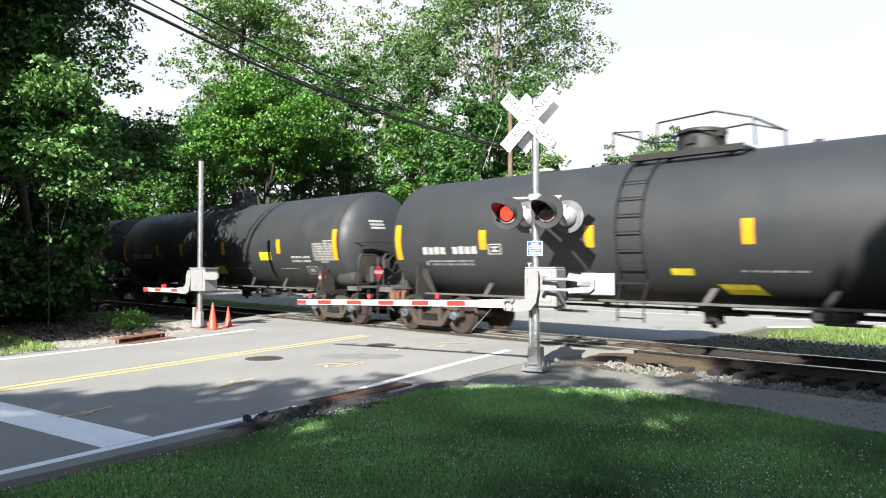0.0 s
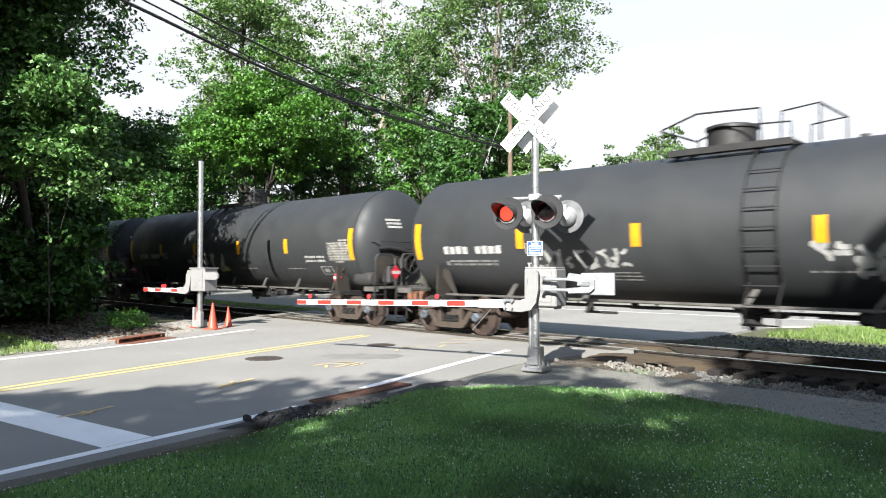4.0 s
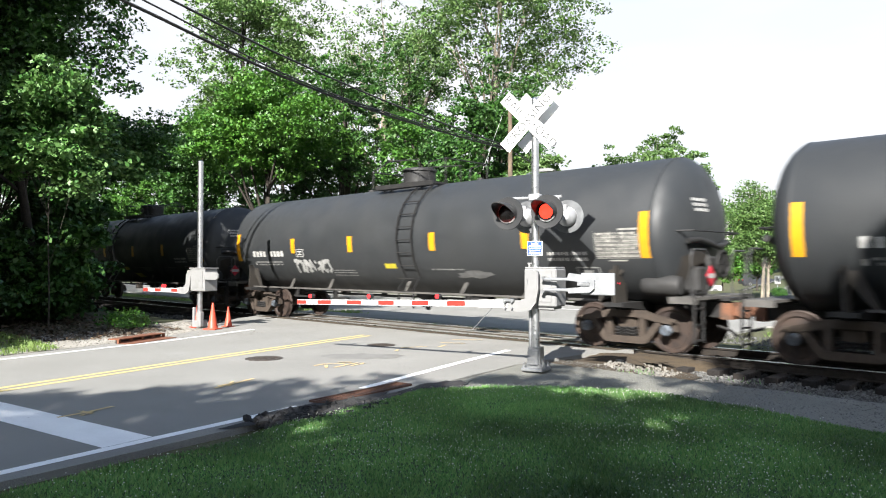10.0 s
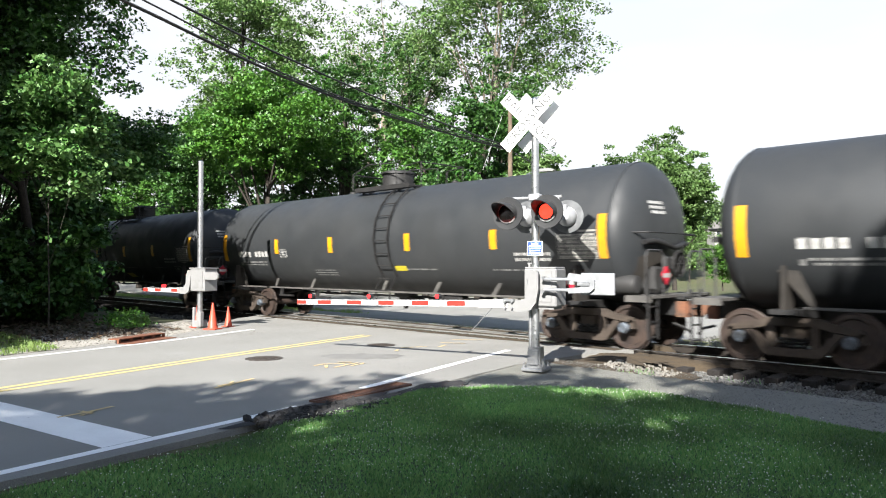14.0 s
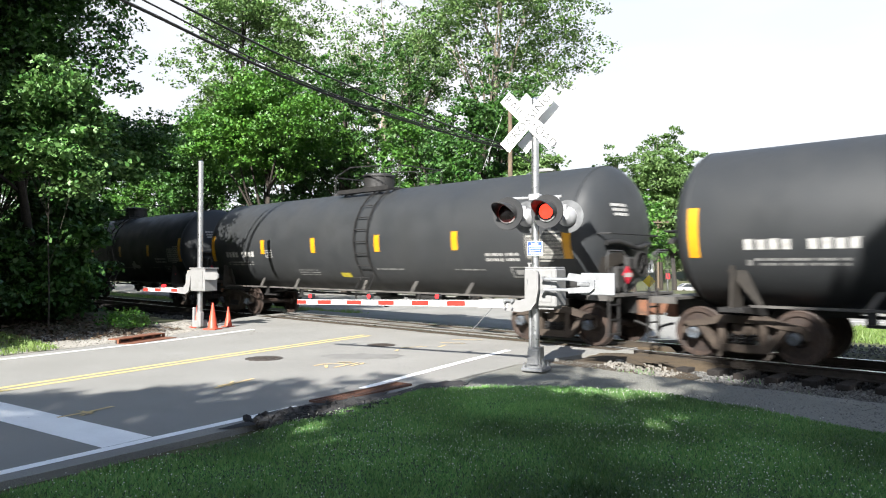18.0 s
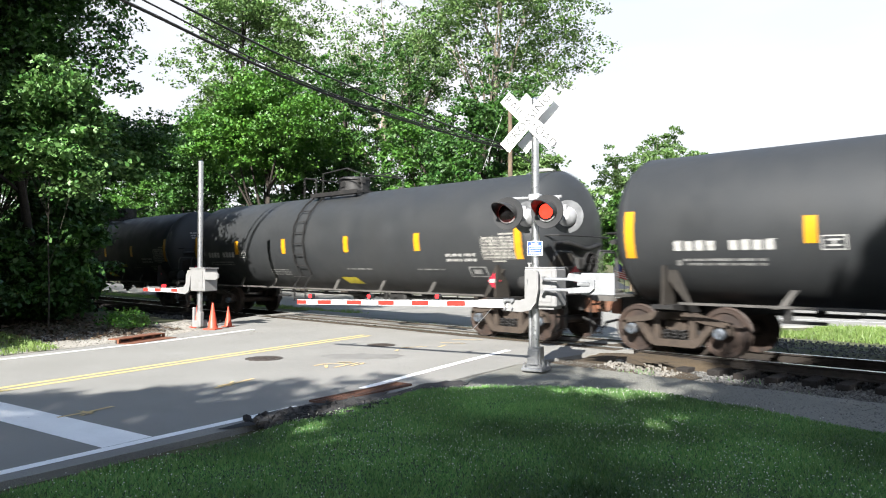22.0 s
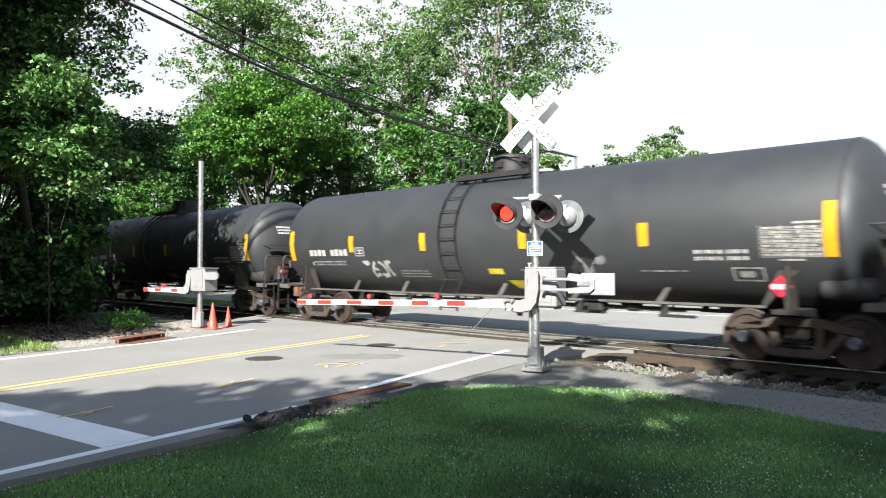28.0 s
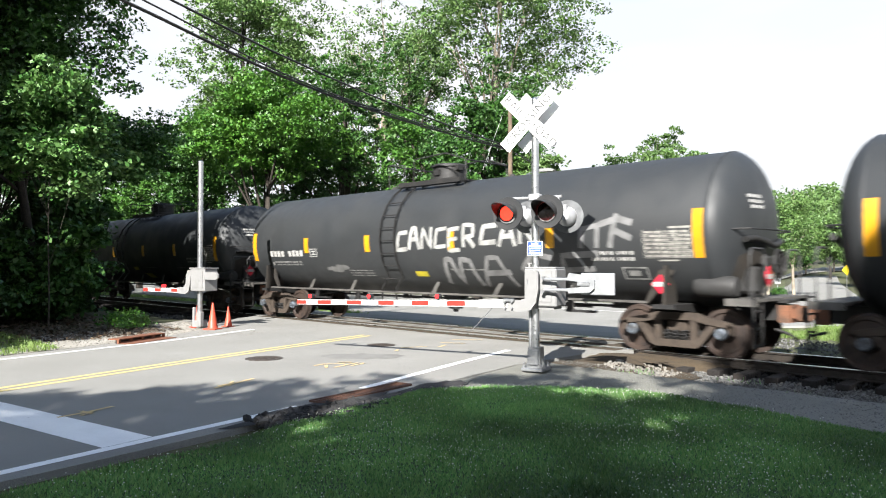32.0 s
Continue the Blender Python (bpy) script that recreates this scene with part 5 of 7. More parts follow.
# ---- trees and grass ----
def leaf_material(name, color, second, through=0.35, spread_=0.35):
    ma = bpy.data.materials.new(name)
    ma.use_nodes = True
    nt = ma.node_tree
    bs = nt.nodes["Principled BSDF"]
    bs.inputs["Roughness"].default_value = 0.52
    bs.inputs["Specular IOR Level"].default_value = 0.5
    rnd = nt.nodes.new("ShaderNodeNewGeometry").outputs["Random Per Island"]
    mx = nt.nodes.new("ShaderNodeMix")
    mx.data_type = "RGBA"
    nt.links.new(rnd, mx.inputs["Factor"])
    mx.inputs["A"].default_value = (*color, 1)
    mx.inputs["B"].default_value = (*second, 1)
    n = nt.nodes.new("ShaderNodeTexNoise")
    n.inputs["Scale"].default_value = 0.45
    nt.links.new(nt.nodes.new("ShaderNodeTexCoord").outputs["Object"], n.inputs["Vector"])
    r = nt.nodes.new("ShaderNodeMapRange")
    for k, v in (("From Min", 0.3), ("From Max", 0.7), ("To Min", 1 - spread_), ("To Max", 1 + spread_)):
        r.inputs[k].default_value = v
    nt.links.new(n.outputs["Fac"], r.inputs["Value"])
    mu = nt.nodes.new("ShaderNodeMix")
    mu.data_type, mu.blend_type = "RGBA", "MULTIPLY"
    mu.inputs["Factor"].default_value = 1.0
    nt.links.new(mx.outputs["Result"], mu.inputs["A"])
    nt.links.new(r.outputs["Result"], mu.inputs["B"])
    nt.links.new(mu.outputs["Result"], bs.inputs["Base Color"])
    tr = nt.nodes.new("ShaderNodeBsdfTranslucent")
    hs = nt.nodes.new("ShaderNodeHueSaturation")
    hs.inputs["Hue"].default_value, hs.inputs["Value"].default_value = 0.485, 1.5
    nt.links.new(mu.outputs["Result"], hs.inputs["Color"])
    nt.links.new(hs.outputs[0], tr.inputs["Color"])
    ms = nt.nodes.new("ShaderNodeMixShader")
    ms.inputs["Fac"].default_value = through
    nt.links.new(bs.outputs[0], ms.inputs[1])
    nt.links.new(tr.outputs[0], ms.inputs[2])
    nt.links.new(ms.outputs[0], nt.nodes["Material Output"].inputs["Surface"])
    return ma


M_LEAF_BRIGHT = leaf_material("bright_green_leaves", (0.03284, 0.1207, 0.00966), (0.07245, 0.169, 0.01932), 0.12)
M_LEAF_MID = leaf_material("green_leaves", (0.03058, 0.107, 0.01092), (0.07098, 0.1693, 0.02402), 0.12)
M_LEAF_DARK = leaf_material("dark_green_leaves", (0.01764, 0.0693, 0.01008), (0.04788, 0.1235, 0.0189), 0.12)
M_LEAF_PALE = leaf_material("pale_green_leaves", (0.042, 0.106, 0.019), (0.115, 0.188, 0.054), 0.12)
M_LEAF_FRESH = leaf_material("fresh_green_leaves", (0.036, 0.120, 0.018), (0.115, 0.215, 0.062), 0.12)
# paler green for far trees: the haze of distance is put into the leaf colour
M_LEAF_FAR = leaf_material("haze_tinted_leaves", (0.0756, 0.1512, 0.0378), (0.1344, 0.2184, 0.0714))
M_BARK = material("grey_brown_bark", (0.0384, 0.03072, 0.02381), 0.95, var=(0.02304, 0.0192, 0.01536), scale=6, bump=0.02, bump_scale=18, grain=0.3)
M_BARK_PALE = material("pale_bark", (0.2688, 0.2368, 0.1856), 0.9, var=(0.1408, 0.1152, 0.0896), scale=3, bump=0.01, bump_scale=18, grain=0.2)


def leaf_mesh(name, centres, size, rs, mat, up=0.55):
    """Many small pointed leaves at the given places."""
    n = len(centres)
    nor = rs.normal(size=(n, 3))
    nor[:, 2] += up * 2
    nor /= np.linalg.norm(nor, axis=1)[:, None] + 1e-9
    ref = rs.normal(size=(n, 3))
    u = np.cross(nor, ref)
    u /= np.linalg.norm(u, axis=1)[:, None] + 1e-9
    w = np.cross(nor, u)
    s = size * rs.uniform(0.6, 1.35, (n, 1))
    a = centres - u * s * 0.5
    b = centres + w * s * 0.36 + nor * s * 0.08
    c = centres + u * s * 0.6
    d = centres - w * s * 0.36 + nor * s * 0.08
    v = np.stack([a, b, c, d], 1).reshape(-1, 3).astype(np.float32)
    me = bpy.data.meshes.new(name)
    me.vertices.add(4 * n)
    me.vertices.foreach_set("co", v.ravel())
    me.loops.add(4 * n)
    me.loops.foreach_set("vertex_index", np.arange(4 * n, dtype=np.int32))
    me.polygons.add(n)
    me.polygons.foreach_set("loop_start", np.arange(0, 4 * n, 4, dtype=np.int32))
    me.polygons.foreach_set("loop_total", np.full(n, 4, dtype=np.int32))
    me.update(calc_edges=True)
    me.materials.append(mat)
    return me


def crown_points(rs, centre, radii, lobes, clumps, per, spread_, fill=0.25):
    """Leaf places: lobes on an ellipsoid, clumps on each lobe, leaves in flat sprays round each clump."""
    centre, radii = np.array(centre, float), np.array(radii, float)
    d = rs.normal(size=(lobes, 3))
    d /= np.linalg.norm(d, axis=1)[:, None]
    lc = centre + d * radii * rs.uniform(0.30, 0.80, (lobes, 1))
    lr = radii.mean() * rs.uniform(0.24, 0.42, lobes)
    which = rs.randint(0, lobes, clumps)
    d = rs.normal(size=(clumps, 3))
    d /= np.linalg.norm(d, axis=1)[:, None]
    rad = np.where(rs.uniform(size=clumps) < fill, rs.uniform(0, 0.8, clumps), rs.uniform(0.8, 1.08, clumps))
    cc = lc[which] + d * (lr[which] * rad)[:, None] * np.array([1, 1, 0.8])
    k = rs.poisson(per, clumps)
    idx = np.repeat(np.arange(clumps), k)
    g = rs.normal(size=(len(idx), 3))
    g /= np.maximum(1.0, np.linalg.norm(g, axis=1) / 1.6)[:, None]
    pts = cc[idx] + g * spread_ * np.array([1, 1, 0.5]) * rs.uniform(0.55, 1.5, (clumps, 1))[idx]
    return pts, lc, cc


def tree(label, x, y, h, r, seed, mat, leaves, leaf, low=0.3, bark=None, trunk=None, z0=None, lobes=16, lean=(0, 0), category="tree", name="tree", clump=48, spread_=0.30, squash=1.0, group=""):
    rs = np.random.RandomState(seed)
    z0 = level(x, y) if z0 is None else z0
    ob = empty(name, label, category, (x, y, z0), group=group)
    cz = h * (low + 1) / 2
    centre = (lean[0], lean[1], cz)
    pts, lobe_c, clump_c = crown_points(rs, centre, (r, r * squash, h * (1 - low) / 2), lobes, max(20, int(leaves * 1.35) // clump), clump, spread_)
    pts = pts[pts[:, 2] > 0.15]
    crown = new("crown", leaf_mesh("crown", pts, leaf * 0.82, rs, mat))
    crown.parent = ob
    bark = bark or M_BARK
    tr = trunk or max(0.06, h * 0.014)
    bm = bm_new()
    top = Vector((lean[0] * 0.8, lean[1] * 0.8, h * 0.86))
    stem = [Vector((0, 0, -0.1)), Vector((0.02 * h * rs.uniform(-0.4, 0.4), 0, h * 0.15))]
    for f in (0.35, 0.55, 0.75):
        stem.append(Vector((top.x * f + rs.uniform(-0.02, 0.02) * h, top.y * f + rs.uniform(-0.02, 0.02) * h, h * f * 0.92)))
    stem.append(top)
    radii = [tr * 1.35, tr, tr * 0.8, tr * 0.58, tr * 0.34, tr * 0.1]
    add_path(bm, stem, radii, 8)
    part("trunk", bm, bark, ob, "", 60)
    for k in range(min(lobes, 11)):
        end = Vector(lobe_c[k])
        f = min(0.8, max(0.22, (end.z - 0.22 * h) / h))
        i = min(4, int(f / 0.2))
        start = stem[i].lerp(stem[i + 1], 0.5)
        mid = start.lerp(end, 0.5) + Vector((rs.uniform(-0.3, 0.3), rs.uniform(-0.3, 0.3), 0.05 * h * rs.uniform(-0.3, 0.6)))
        bm = bm_new()
        add_path(bm, [start, mid, end], [tr * 0.42, tr * 0.28, tr * 0.08], 6)
        near = np.argsort(((clump_c - lobe_c[k]) ** 2).sum(1))[:7]
        for j in near[::2]:
            add_path(bm, [mid.lerp(end, 0.6), Vector(clump_c[j])], [tr * 0.12, tr * 0.03], 4)
        part("limb", bm, bark, ob, "", 60)
    return ob


# trees close by on the near side of the track
tree("young roadside tree with sunlit fresh green leaves", -20.0, -7.9, 7.3, 2.1, 11, M_LEAF_FRESH, 17000, 0.16, low=0.42, lobes=26, squash=0.9, spread_=0.2, trunk=0.018)
tree("large dark leafy tree overhanging the track", -25.0, -7.0, 17.0, 5.4, 12, M_LEAF_DARK, 62000, 0.165, low=0.27, lobes=34, lean=(0.6, -0.9), trunk=0.15)
tree("large dark leafy tree overhanging the track", -33.5, -7.2, 16.0, 5.0, 13, M_LEAF_DARK, 38000, 0.18, low=0.24, lobes=26)
tree("large dark leafy tree beside the track", -41.5, -8.0, 17.0, 5.2, 14, M_LEAF_DARK, 28000, 0.22, low=0.18)
tree("large dark leafy tree beside the track", -49.0, -8.0, 17.0, 5.2, 15, M_LEAF_DARK, 16000, 0.25, low=0.15)
tree("large dark leafy tree beside the track", -59.0, -8.5, 18.0, 5.8, 16, M_LEAF_DARK, 14000, 0.30, low=0.12)
tree("large dark leafy tree beside the track", -72.0, -9.0, 18.0, 6.0, 17, M_LEAF_DARK, 12000, 0.34, low=0.1)
tree("large dark leafy tree beside the track", -88.0, -9.0, 19.0, 6.5, 18, M_LEAF_DARK, 10000, 0.40, low=0.1)
for k, (x, y, h, r) in enumerate(((-31.0, -5.1, 3.6, 1.7), (-34.5, -4.8, 4.2, 1.6), (-38.5, -4.9, 4.6, 1.7), (-27.0, -6.3, 2.2, 1.5), (-23.8, -7.2, 1.6, 1.1), (-24.8, -9.3, 2.8, 1.8), (-29.0, -8.0, 3.4, 2.2), (-23.0, -9.0, 3.0, 1.5), (-21.9, -10.4, 3.2, 1.6), (-23.5, -11.5, 4.5, 2.2), (-26.5, -9.5, 5.0, 2.2), (-30.5, -10.5, 6.0, 2.8))):
    tree("dark straggly undergrowth shrub in the shade, some unseen and added to cast it", x, y, h, r, 30 + k, M_LEAF_DARK, 3600, 0.20, low=0.0, lobes=12, trunk=0.04, category="shrub", name="shrub", spread_=0.25)
tree("small bright green weedy bush at the roadside", -19.6, -6.0, 0.6, 0.75, 40, M_LEAF_BRIGHT, 900, 0.085, low=0.0, lobes=14, trunk=0.010, category="bush", name="bush", spread_=0.10, clump=10)
tree("small bright green weedy bush at the roadside", -18.9, -6.2, 0.4, 0.6, 41, M_LEAF_BRIGHT, 500, 0.085, low=0.0, lobes=10, trunk=0.010, category="bush", name="bush", spread_=0.10, clump=10)
# unseen trees outside the view, added to keep sun and sky light off the train
for k, (x, y, h, r) in enumerate(((-27.0, -15.5, 17, 5.5), (-36.0, -15.0, 18, 6.0), (-46.0, -16.0, 18, 6.0), (-57.0, -17.0, 19, 6.5), (-70.0, -18.0, 19, 7.0), (-33.0, -24.0, 18, 6.5), (-46.0, -26.0, 18, 7.0), (-21.0, -15.5, 18, 5.0), (-20.5, -23.0, 17, 5.0), (-19.5, -31.0, 17, 5.5))):
    tree("tall dark unseen tree added beside the road to block light", x, y, h, r, 130 + k, M_LEAF_DARK, 8000, 0.52, low=0.02, lobes=24)
tree("tall dark leafy tree overhanging the roadside", -19.9, -9.7, 16.5, 3.3, 19, M_LEAF_DARK, 15000, 0.22, low=0.50, lobes=22, trunk=0.12)
# the first six stand out of view, added to shade the roadside bank
for k, (x, y, h, r) in enumerate(((-20.0, -11.6, 6.2, 2.3), (-21.8, -12.2, 6.2, 2.3), (-18.5, -12.2, 6.4, 2.2), (-17.6, -13.6, 5.6, 1.6), (-16.6, -13.4, 6.0, 2.0), (-18.6, -14.6, 7.0, 2.2), (-23.9, -6.6, 4.2, 1.5), (-26.6, -5.8, 4.4, 1.6), (-27.5, -10.5, 8.0, 3.0), (-24.3, -10.6, 6.5, 2.4), (-26.4, -5.2, 6.3, 1.7), (-29.4, -4.9, 6.2, 1.7))):
    tree("dark straggly undergrowth shrub in the shade, some unseen and added to cast it", x, y, h, r, 160 + k, M_LEAF_DARK, 5000, 0.22, low=0.0, lobes=14, trunk=0.03, category="shrub", name="shrub", spread_=0.25)
tree("dark leafy tree leaning out over the track", -30.0, -6.5, 8.6, 3.0, 181, M_LEAF_DARK, 16000, 0.17, low=0.50, lobes=20, lean=(0.3, 3.1), trunk=0.10)
tree("dark leafy tree leaning out over the track", -36.5, -6.3, 9.4, 3.2, 182, M_LEAF_DARK, 12000, 0.18, low=0.5, lobes=20, lean=(0.3, 3.0), trunk=0.10)
# leaf litter and low weeds on the shaded bank beside the road
M_LITTER = leaf_material("brown_leaf_litter", (0.05, 0.034, 0.02), (0.11, 0.075, 0.045), 0.05)
rs = np.random.RandomState(44)
n = 9000
lx, ly = rs.uniform(-27, -17.2, n), rs.uniform(-11.5, -5.2, n)
ok = lx < -17.6 - 0.35 * (ly + 6.5)
lx, ly = lx[ok], ly[ok]
tagged(new("leaf_litter", leaf_mesh("leaf_litter", np.stack([lx, ly, rs.uniform(-0.03, 0.05, len(lx))], -1), 0.09, rs, M_LITTER, 1.6)), "brown leaf litter on the shaded bank", "leaf litter", kind="stuff")
# trees beyond the track
tree("broad maple with bright green leaves behind the train", -39.5, 10.5, 16.6, 5.4, 51, M_LEAF_BRIGHT, 36000, 0.24, low=0.34, lobes=30)
tree("leafy green tree in the wood behind the train", -51.5, 11.5, 15.4, 4.8, 52, M_LEAF_DARK, 22000, 0.27, low=0.26, lobes=24)
tree("leafy green tree in the wood behind the train", -61.5, 11.5, 16.6, 5.4, 53, M_LEAF_MID, 20000, 0.30, low=0.1, lobes=24)
tree("leafy green tree in the wood behind the train", -74.0, 11.0, 18.5, 6.2, 54, M_LEAF_DARK, 18000, 0.34, low=0.08, lobes=24)
tree("leafy green tree in the wood behind the train", -92.0, 11.0, 22.5, 7.0, 55, M_LEAF_DARK, 16000, 0.40, low=0.06, lobes=24)
tree("leafy green tree in the wood behind the train", -115.0, 10.0, 26.0, 9.0, 56, M_LEAF_DARK, 14000, 0.48, low=0.05, lobes=24)
tree("tall airy tree with pale leaves and gaps of sky", -61.6, 22.0, 33.0, 8.0, 57, M_LEAF_PALE, 23000, 0.34, low=0.36, lobes=26, clump=30, spread_=0.5)
tree("tall spreading tree with pale bark and airy leaves", -34.0, 25.0, 29.0, 8.6, 59, M_LEAF_PALE, 22000, 0.26, low=0.42, lobes=40, clump=24, spread_=0.42, bark=M_BARK_PALE, trunk=0.27, lean=(1.6, 1.2))
tree("tall spreading tree with pale bark and airy leaves", -45.6, 25.4, 29.0, 7.6, 60, M_LEAF_PALE, 11000, 0.28, low=0.22, lobes=28, clump=24, spread_=0.42, bark=M_BARK_PALE, trunk=0.36)
for k, (x, y, h, r, m) in enumerate(((-44.0, 16.5, 17.5, 4.6, M_LEAF_DARK), (-39.6, 17.0, 19.5, 4.2, M_LEAF_DARK), (-32.5, 18.0, 13.5, 4.0, M_LEAF_MID), (-28.0, 18.0, 15.6, 3.6, M_LEAF_DARK), (-25.6, 20.0, 10.8, 2.7, M_LEAF_PALE), (-23.4, 20.5, 8.3, 2.6, M_LEAF_PALE), (-31.0, 23.0, 18.0, 4.4, M_LEAF_DARK), (-51.0, 19.0, 16.5, 5.0, M_LEAF_DARK), (-39.5, 23.0, 20.5, 5.0, M_LEAF_DARK), (-58.0, 17.0, 15.0, 5.0, M_LEAF_DARK), (-47.0, 24.0, 18.0, 5.0, M_LEAF_MID), (-22.0, 26.0, 8.0, 2.6, M_LEAF_MID))):
    tree("dense understorey tree behind the train", x, y, h, r, 70 + k, m, 11000, 0.26, low=0.04, lobes=20)
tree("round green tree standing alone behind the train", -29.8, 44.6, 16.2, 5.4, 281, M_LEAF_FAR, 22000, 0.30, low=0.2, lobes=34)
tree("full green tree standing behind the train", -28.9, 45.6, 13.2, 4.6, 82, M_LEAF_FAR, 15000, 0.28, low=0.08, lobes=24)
tree("low leafy tree beside the far car park", -24.6, 45.6, 4.3, 2.6, 83, M_LEAF_BRIGHT, 7000, 0.22, low=0.25)
tree("low leafy tree beside the far car park", -22.2, 46.8, 4.0, 2.0, 87, M_LEAF_MID, 5000, 0.22, low=0.22)
tree("feathery birch with a pale trunk beside the far street", -15.4, 29.1, 8.0, 1.6, 84, M_LEAF_PALE, 12000, 0.15, low=0.09, spread_=0.34, bark=M_BARK_PALE, trunk=0.10, clump=30)
tree("feathery birch with a pale trunk beside the far street", -15.2, 29.4, 7.6, 1.9, 85, M_LEAF_PALE, 12000, 0.15, low=0.07, spread_=0.34, bark=M_BARK_PALE, trunk=0.09, clump=30)
tree("feathery birch beside the far street", -14.9, 33.0, 8.3, 1.6, 88, M_LEAF_PALE, 9000, 0.16, low=0.08, spread_=0.34, bark=M_BARK_PALE, trunk=0.09, clump=30)
tree("low dark clipped bush beside the far street", -14.3, 29.2, 0.95, 0.6, 89, M_LEAF_DARK, 1500, 0.10, low=0.0, lobes=8, trunk=0.02, category="bush", name="bush", spread_=0.12, clump=20)
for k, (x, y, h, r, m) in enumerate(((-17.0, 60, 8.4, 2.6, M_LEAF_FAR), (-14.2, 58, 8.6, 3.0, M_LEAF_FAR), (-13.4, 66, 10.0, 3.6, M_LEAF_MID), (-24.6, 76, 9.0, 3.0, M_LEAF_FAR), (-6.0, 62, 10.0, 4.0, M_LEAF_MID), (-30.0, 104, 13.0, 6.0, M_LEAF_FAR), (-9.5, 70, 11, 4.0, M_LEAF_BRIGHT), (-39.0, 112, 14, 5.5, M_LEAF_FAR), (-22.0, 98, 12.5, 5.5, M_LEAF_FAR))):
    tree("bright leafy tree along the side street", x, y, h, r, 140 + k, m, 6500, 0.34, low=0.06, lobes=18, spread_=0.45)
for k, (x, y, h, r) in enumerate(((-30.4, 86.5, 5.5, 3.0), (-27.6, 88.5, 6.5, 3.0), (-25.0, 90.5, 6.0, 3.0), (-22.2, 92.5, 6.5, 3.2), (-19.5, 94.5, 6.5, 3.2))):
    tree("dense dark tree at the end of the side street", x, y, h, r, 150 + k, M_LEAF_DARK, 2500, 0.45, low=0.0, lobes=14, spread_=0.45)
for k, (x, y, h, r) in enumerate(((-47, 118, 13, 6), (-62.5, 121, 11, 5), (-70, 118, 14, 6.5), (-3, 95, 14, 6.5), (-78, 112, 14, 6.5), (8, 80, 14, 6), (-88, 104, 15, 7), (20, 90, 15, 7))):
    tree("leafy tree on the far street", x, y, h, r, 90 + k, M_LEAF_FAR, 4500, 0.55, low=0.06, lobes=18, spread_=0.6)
# trees behind the camera, which shade the lawn and part of the road
for k, (x, y, h, r) in enumerate(((1.5, -22.2, 12.1, 2.9), (-1.7, -27.4, 11.3, 3.1), (6.3, -20.5, 15.3, 2.9), (10.2, -20.2, 16.0, 3.4), (4.6, -26.4, 13.5, 3.8), (9.5, -26.0, 13.5, 3.8), (0.5, -31.5, 14, 3.6), (15.5, -20.5, 13, 3.6), (6.0, -32.0, 14, 4.0), (7.0, -23.6, 13, 3.0), (-5.2, -29.6, 10.8, 3.2), (8.0, -19.4, 16.0, 3.0), (3.4, -19.8, 10.5, 2.3), (13.0, -18.8, 15.0, 3.2), (12.5, -24, 13.5, 3.6), (-0.4, -25.0, 12.3, 3.0), (-3.4, -26.6, 10.8, 2.9), (-8.0, -32.0, 10.5, 3.4), (6.6, -19.9, 15.4, 2.6), (8.9, -20.4, 14.8, 2.7), (11.4, -20.4, 15.8, 2.8), (5.6, -21.4, 15.2, 2.3), (3.4, -23.2, 12.0, 2.4), (1.0, -24.6, 11.3, 2.3))):
    tree("tall leafy shade tree behind the lawn", x, y, h, r, 110 + k, M_LEAF_MID, 2500 if k == 12 else 3500 if k in (15, 21, 22) else 8200, 0.38, low=0.36, lobes=18)

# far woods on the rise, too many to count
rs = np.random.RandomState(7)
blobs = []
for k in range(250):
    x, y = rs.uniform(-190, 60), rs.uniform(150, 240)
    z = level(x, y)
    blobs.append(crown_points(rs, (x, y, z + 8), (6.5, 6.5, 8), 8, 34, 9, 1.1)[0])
tagged(new("far_woods", leaf_mesh("far_woods", np.concatenate(blobs), 0.95, rs, M_LEAF_FAR)), "green woods on the far rise, haze put into their colour", "woods", kind="stuff")
blobs = []
for k in range(80):
    x, y = rs.uniform(-260, -100), rs.choice([-1, 1]) * rs.uniform(14, 60)
    blobs.append(crown_points(rs, (x, y, level(x, y) + 9), (6.5, 6.5, 9), 8, 40, 9, 1.1)[0])
tagged(new("far_woods", leaf_mesh("far_woods", np.concatenate(blobs), 0.8, rs, M_LEAF_DARK)), "dark woods on both sides of the track", "woods", kind="stuff")

# ---- lawn ----
EDGE = [(-5.75, -16.5), (-5.95, -13.5), (-6.03, -11.95), (-6.38, -9.8), (-6.62, -8.42), (-6.9, -7.16), (-6.4, -6.2), (-5.53, -5.58), (-4.9, -5.2), (-4.19, -5.13), (-3.2, -5.25), (-1.74, -5.65), (0.5, -6.3), (4, -7.2), (12, -9), (30, -12)]


def lawn_limit(y):
    """The lawn's edge towards the road at y."""
    for (xa, ya), (xb, yb) in zip(EDGE[:8], EDGE[1:8]):
        if ya <= y <= yb:
            return xa + (xb - xa) * (y - ya) / (yb - ya)
    return -5.75 if y < -16.5 else -5.53


def lawn_top(x):
    for (xa, ya), (xb, yb) in zip(EDGE[5:], EDGE[6:]):
        if xa <= x <= xb:
            return ya + (yb - ya) * (x - xa) / (xb - xa)
    return -7.16 if x < -6.9 else -12.0


def on_lawn(x, y):
    return y < lawn_top(x) and x > lawn_limit(y)


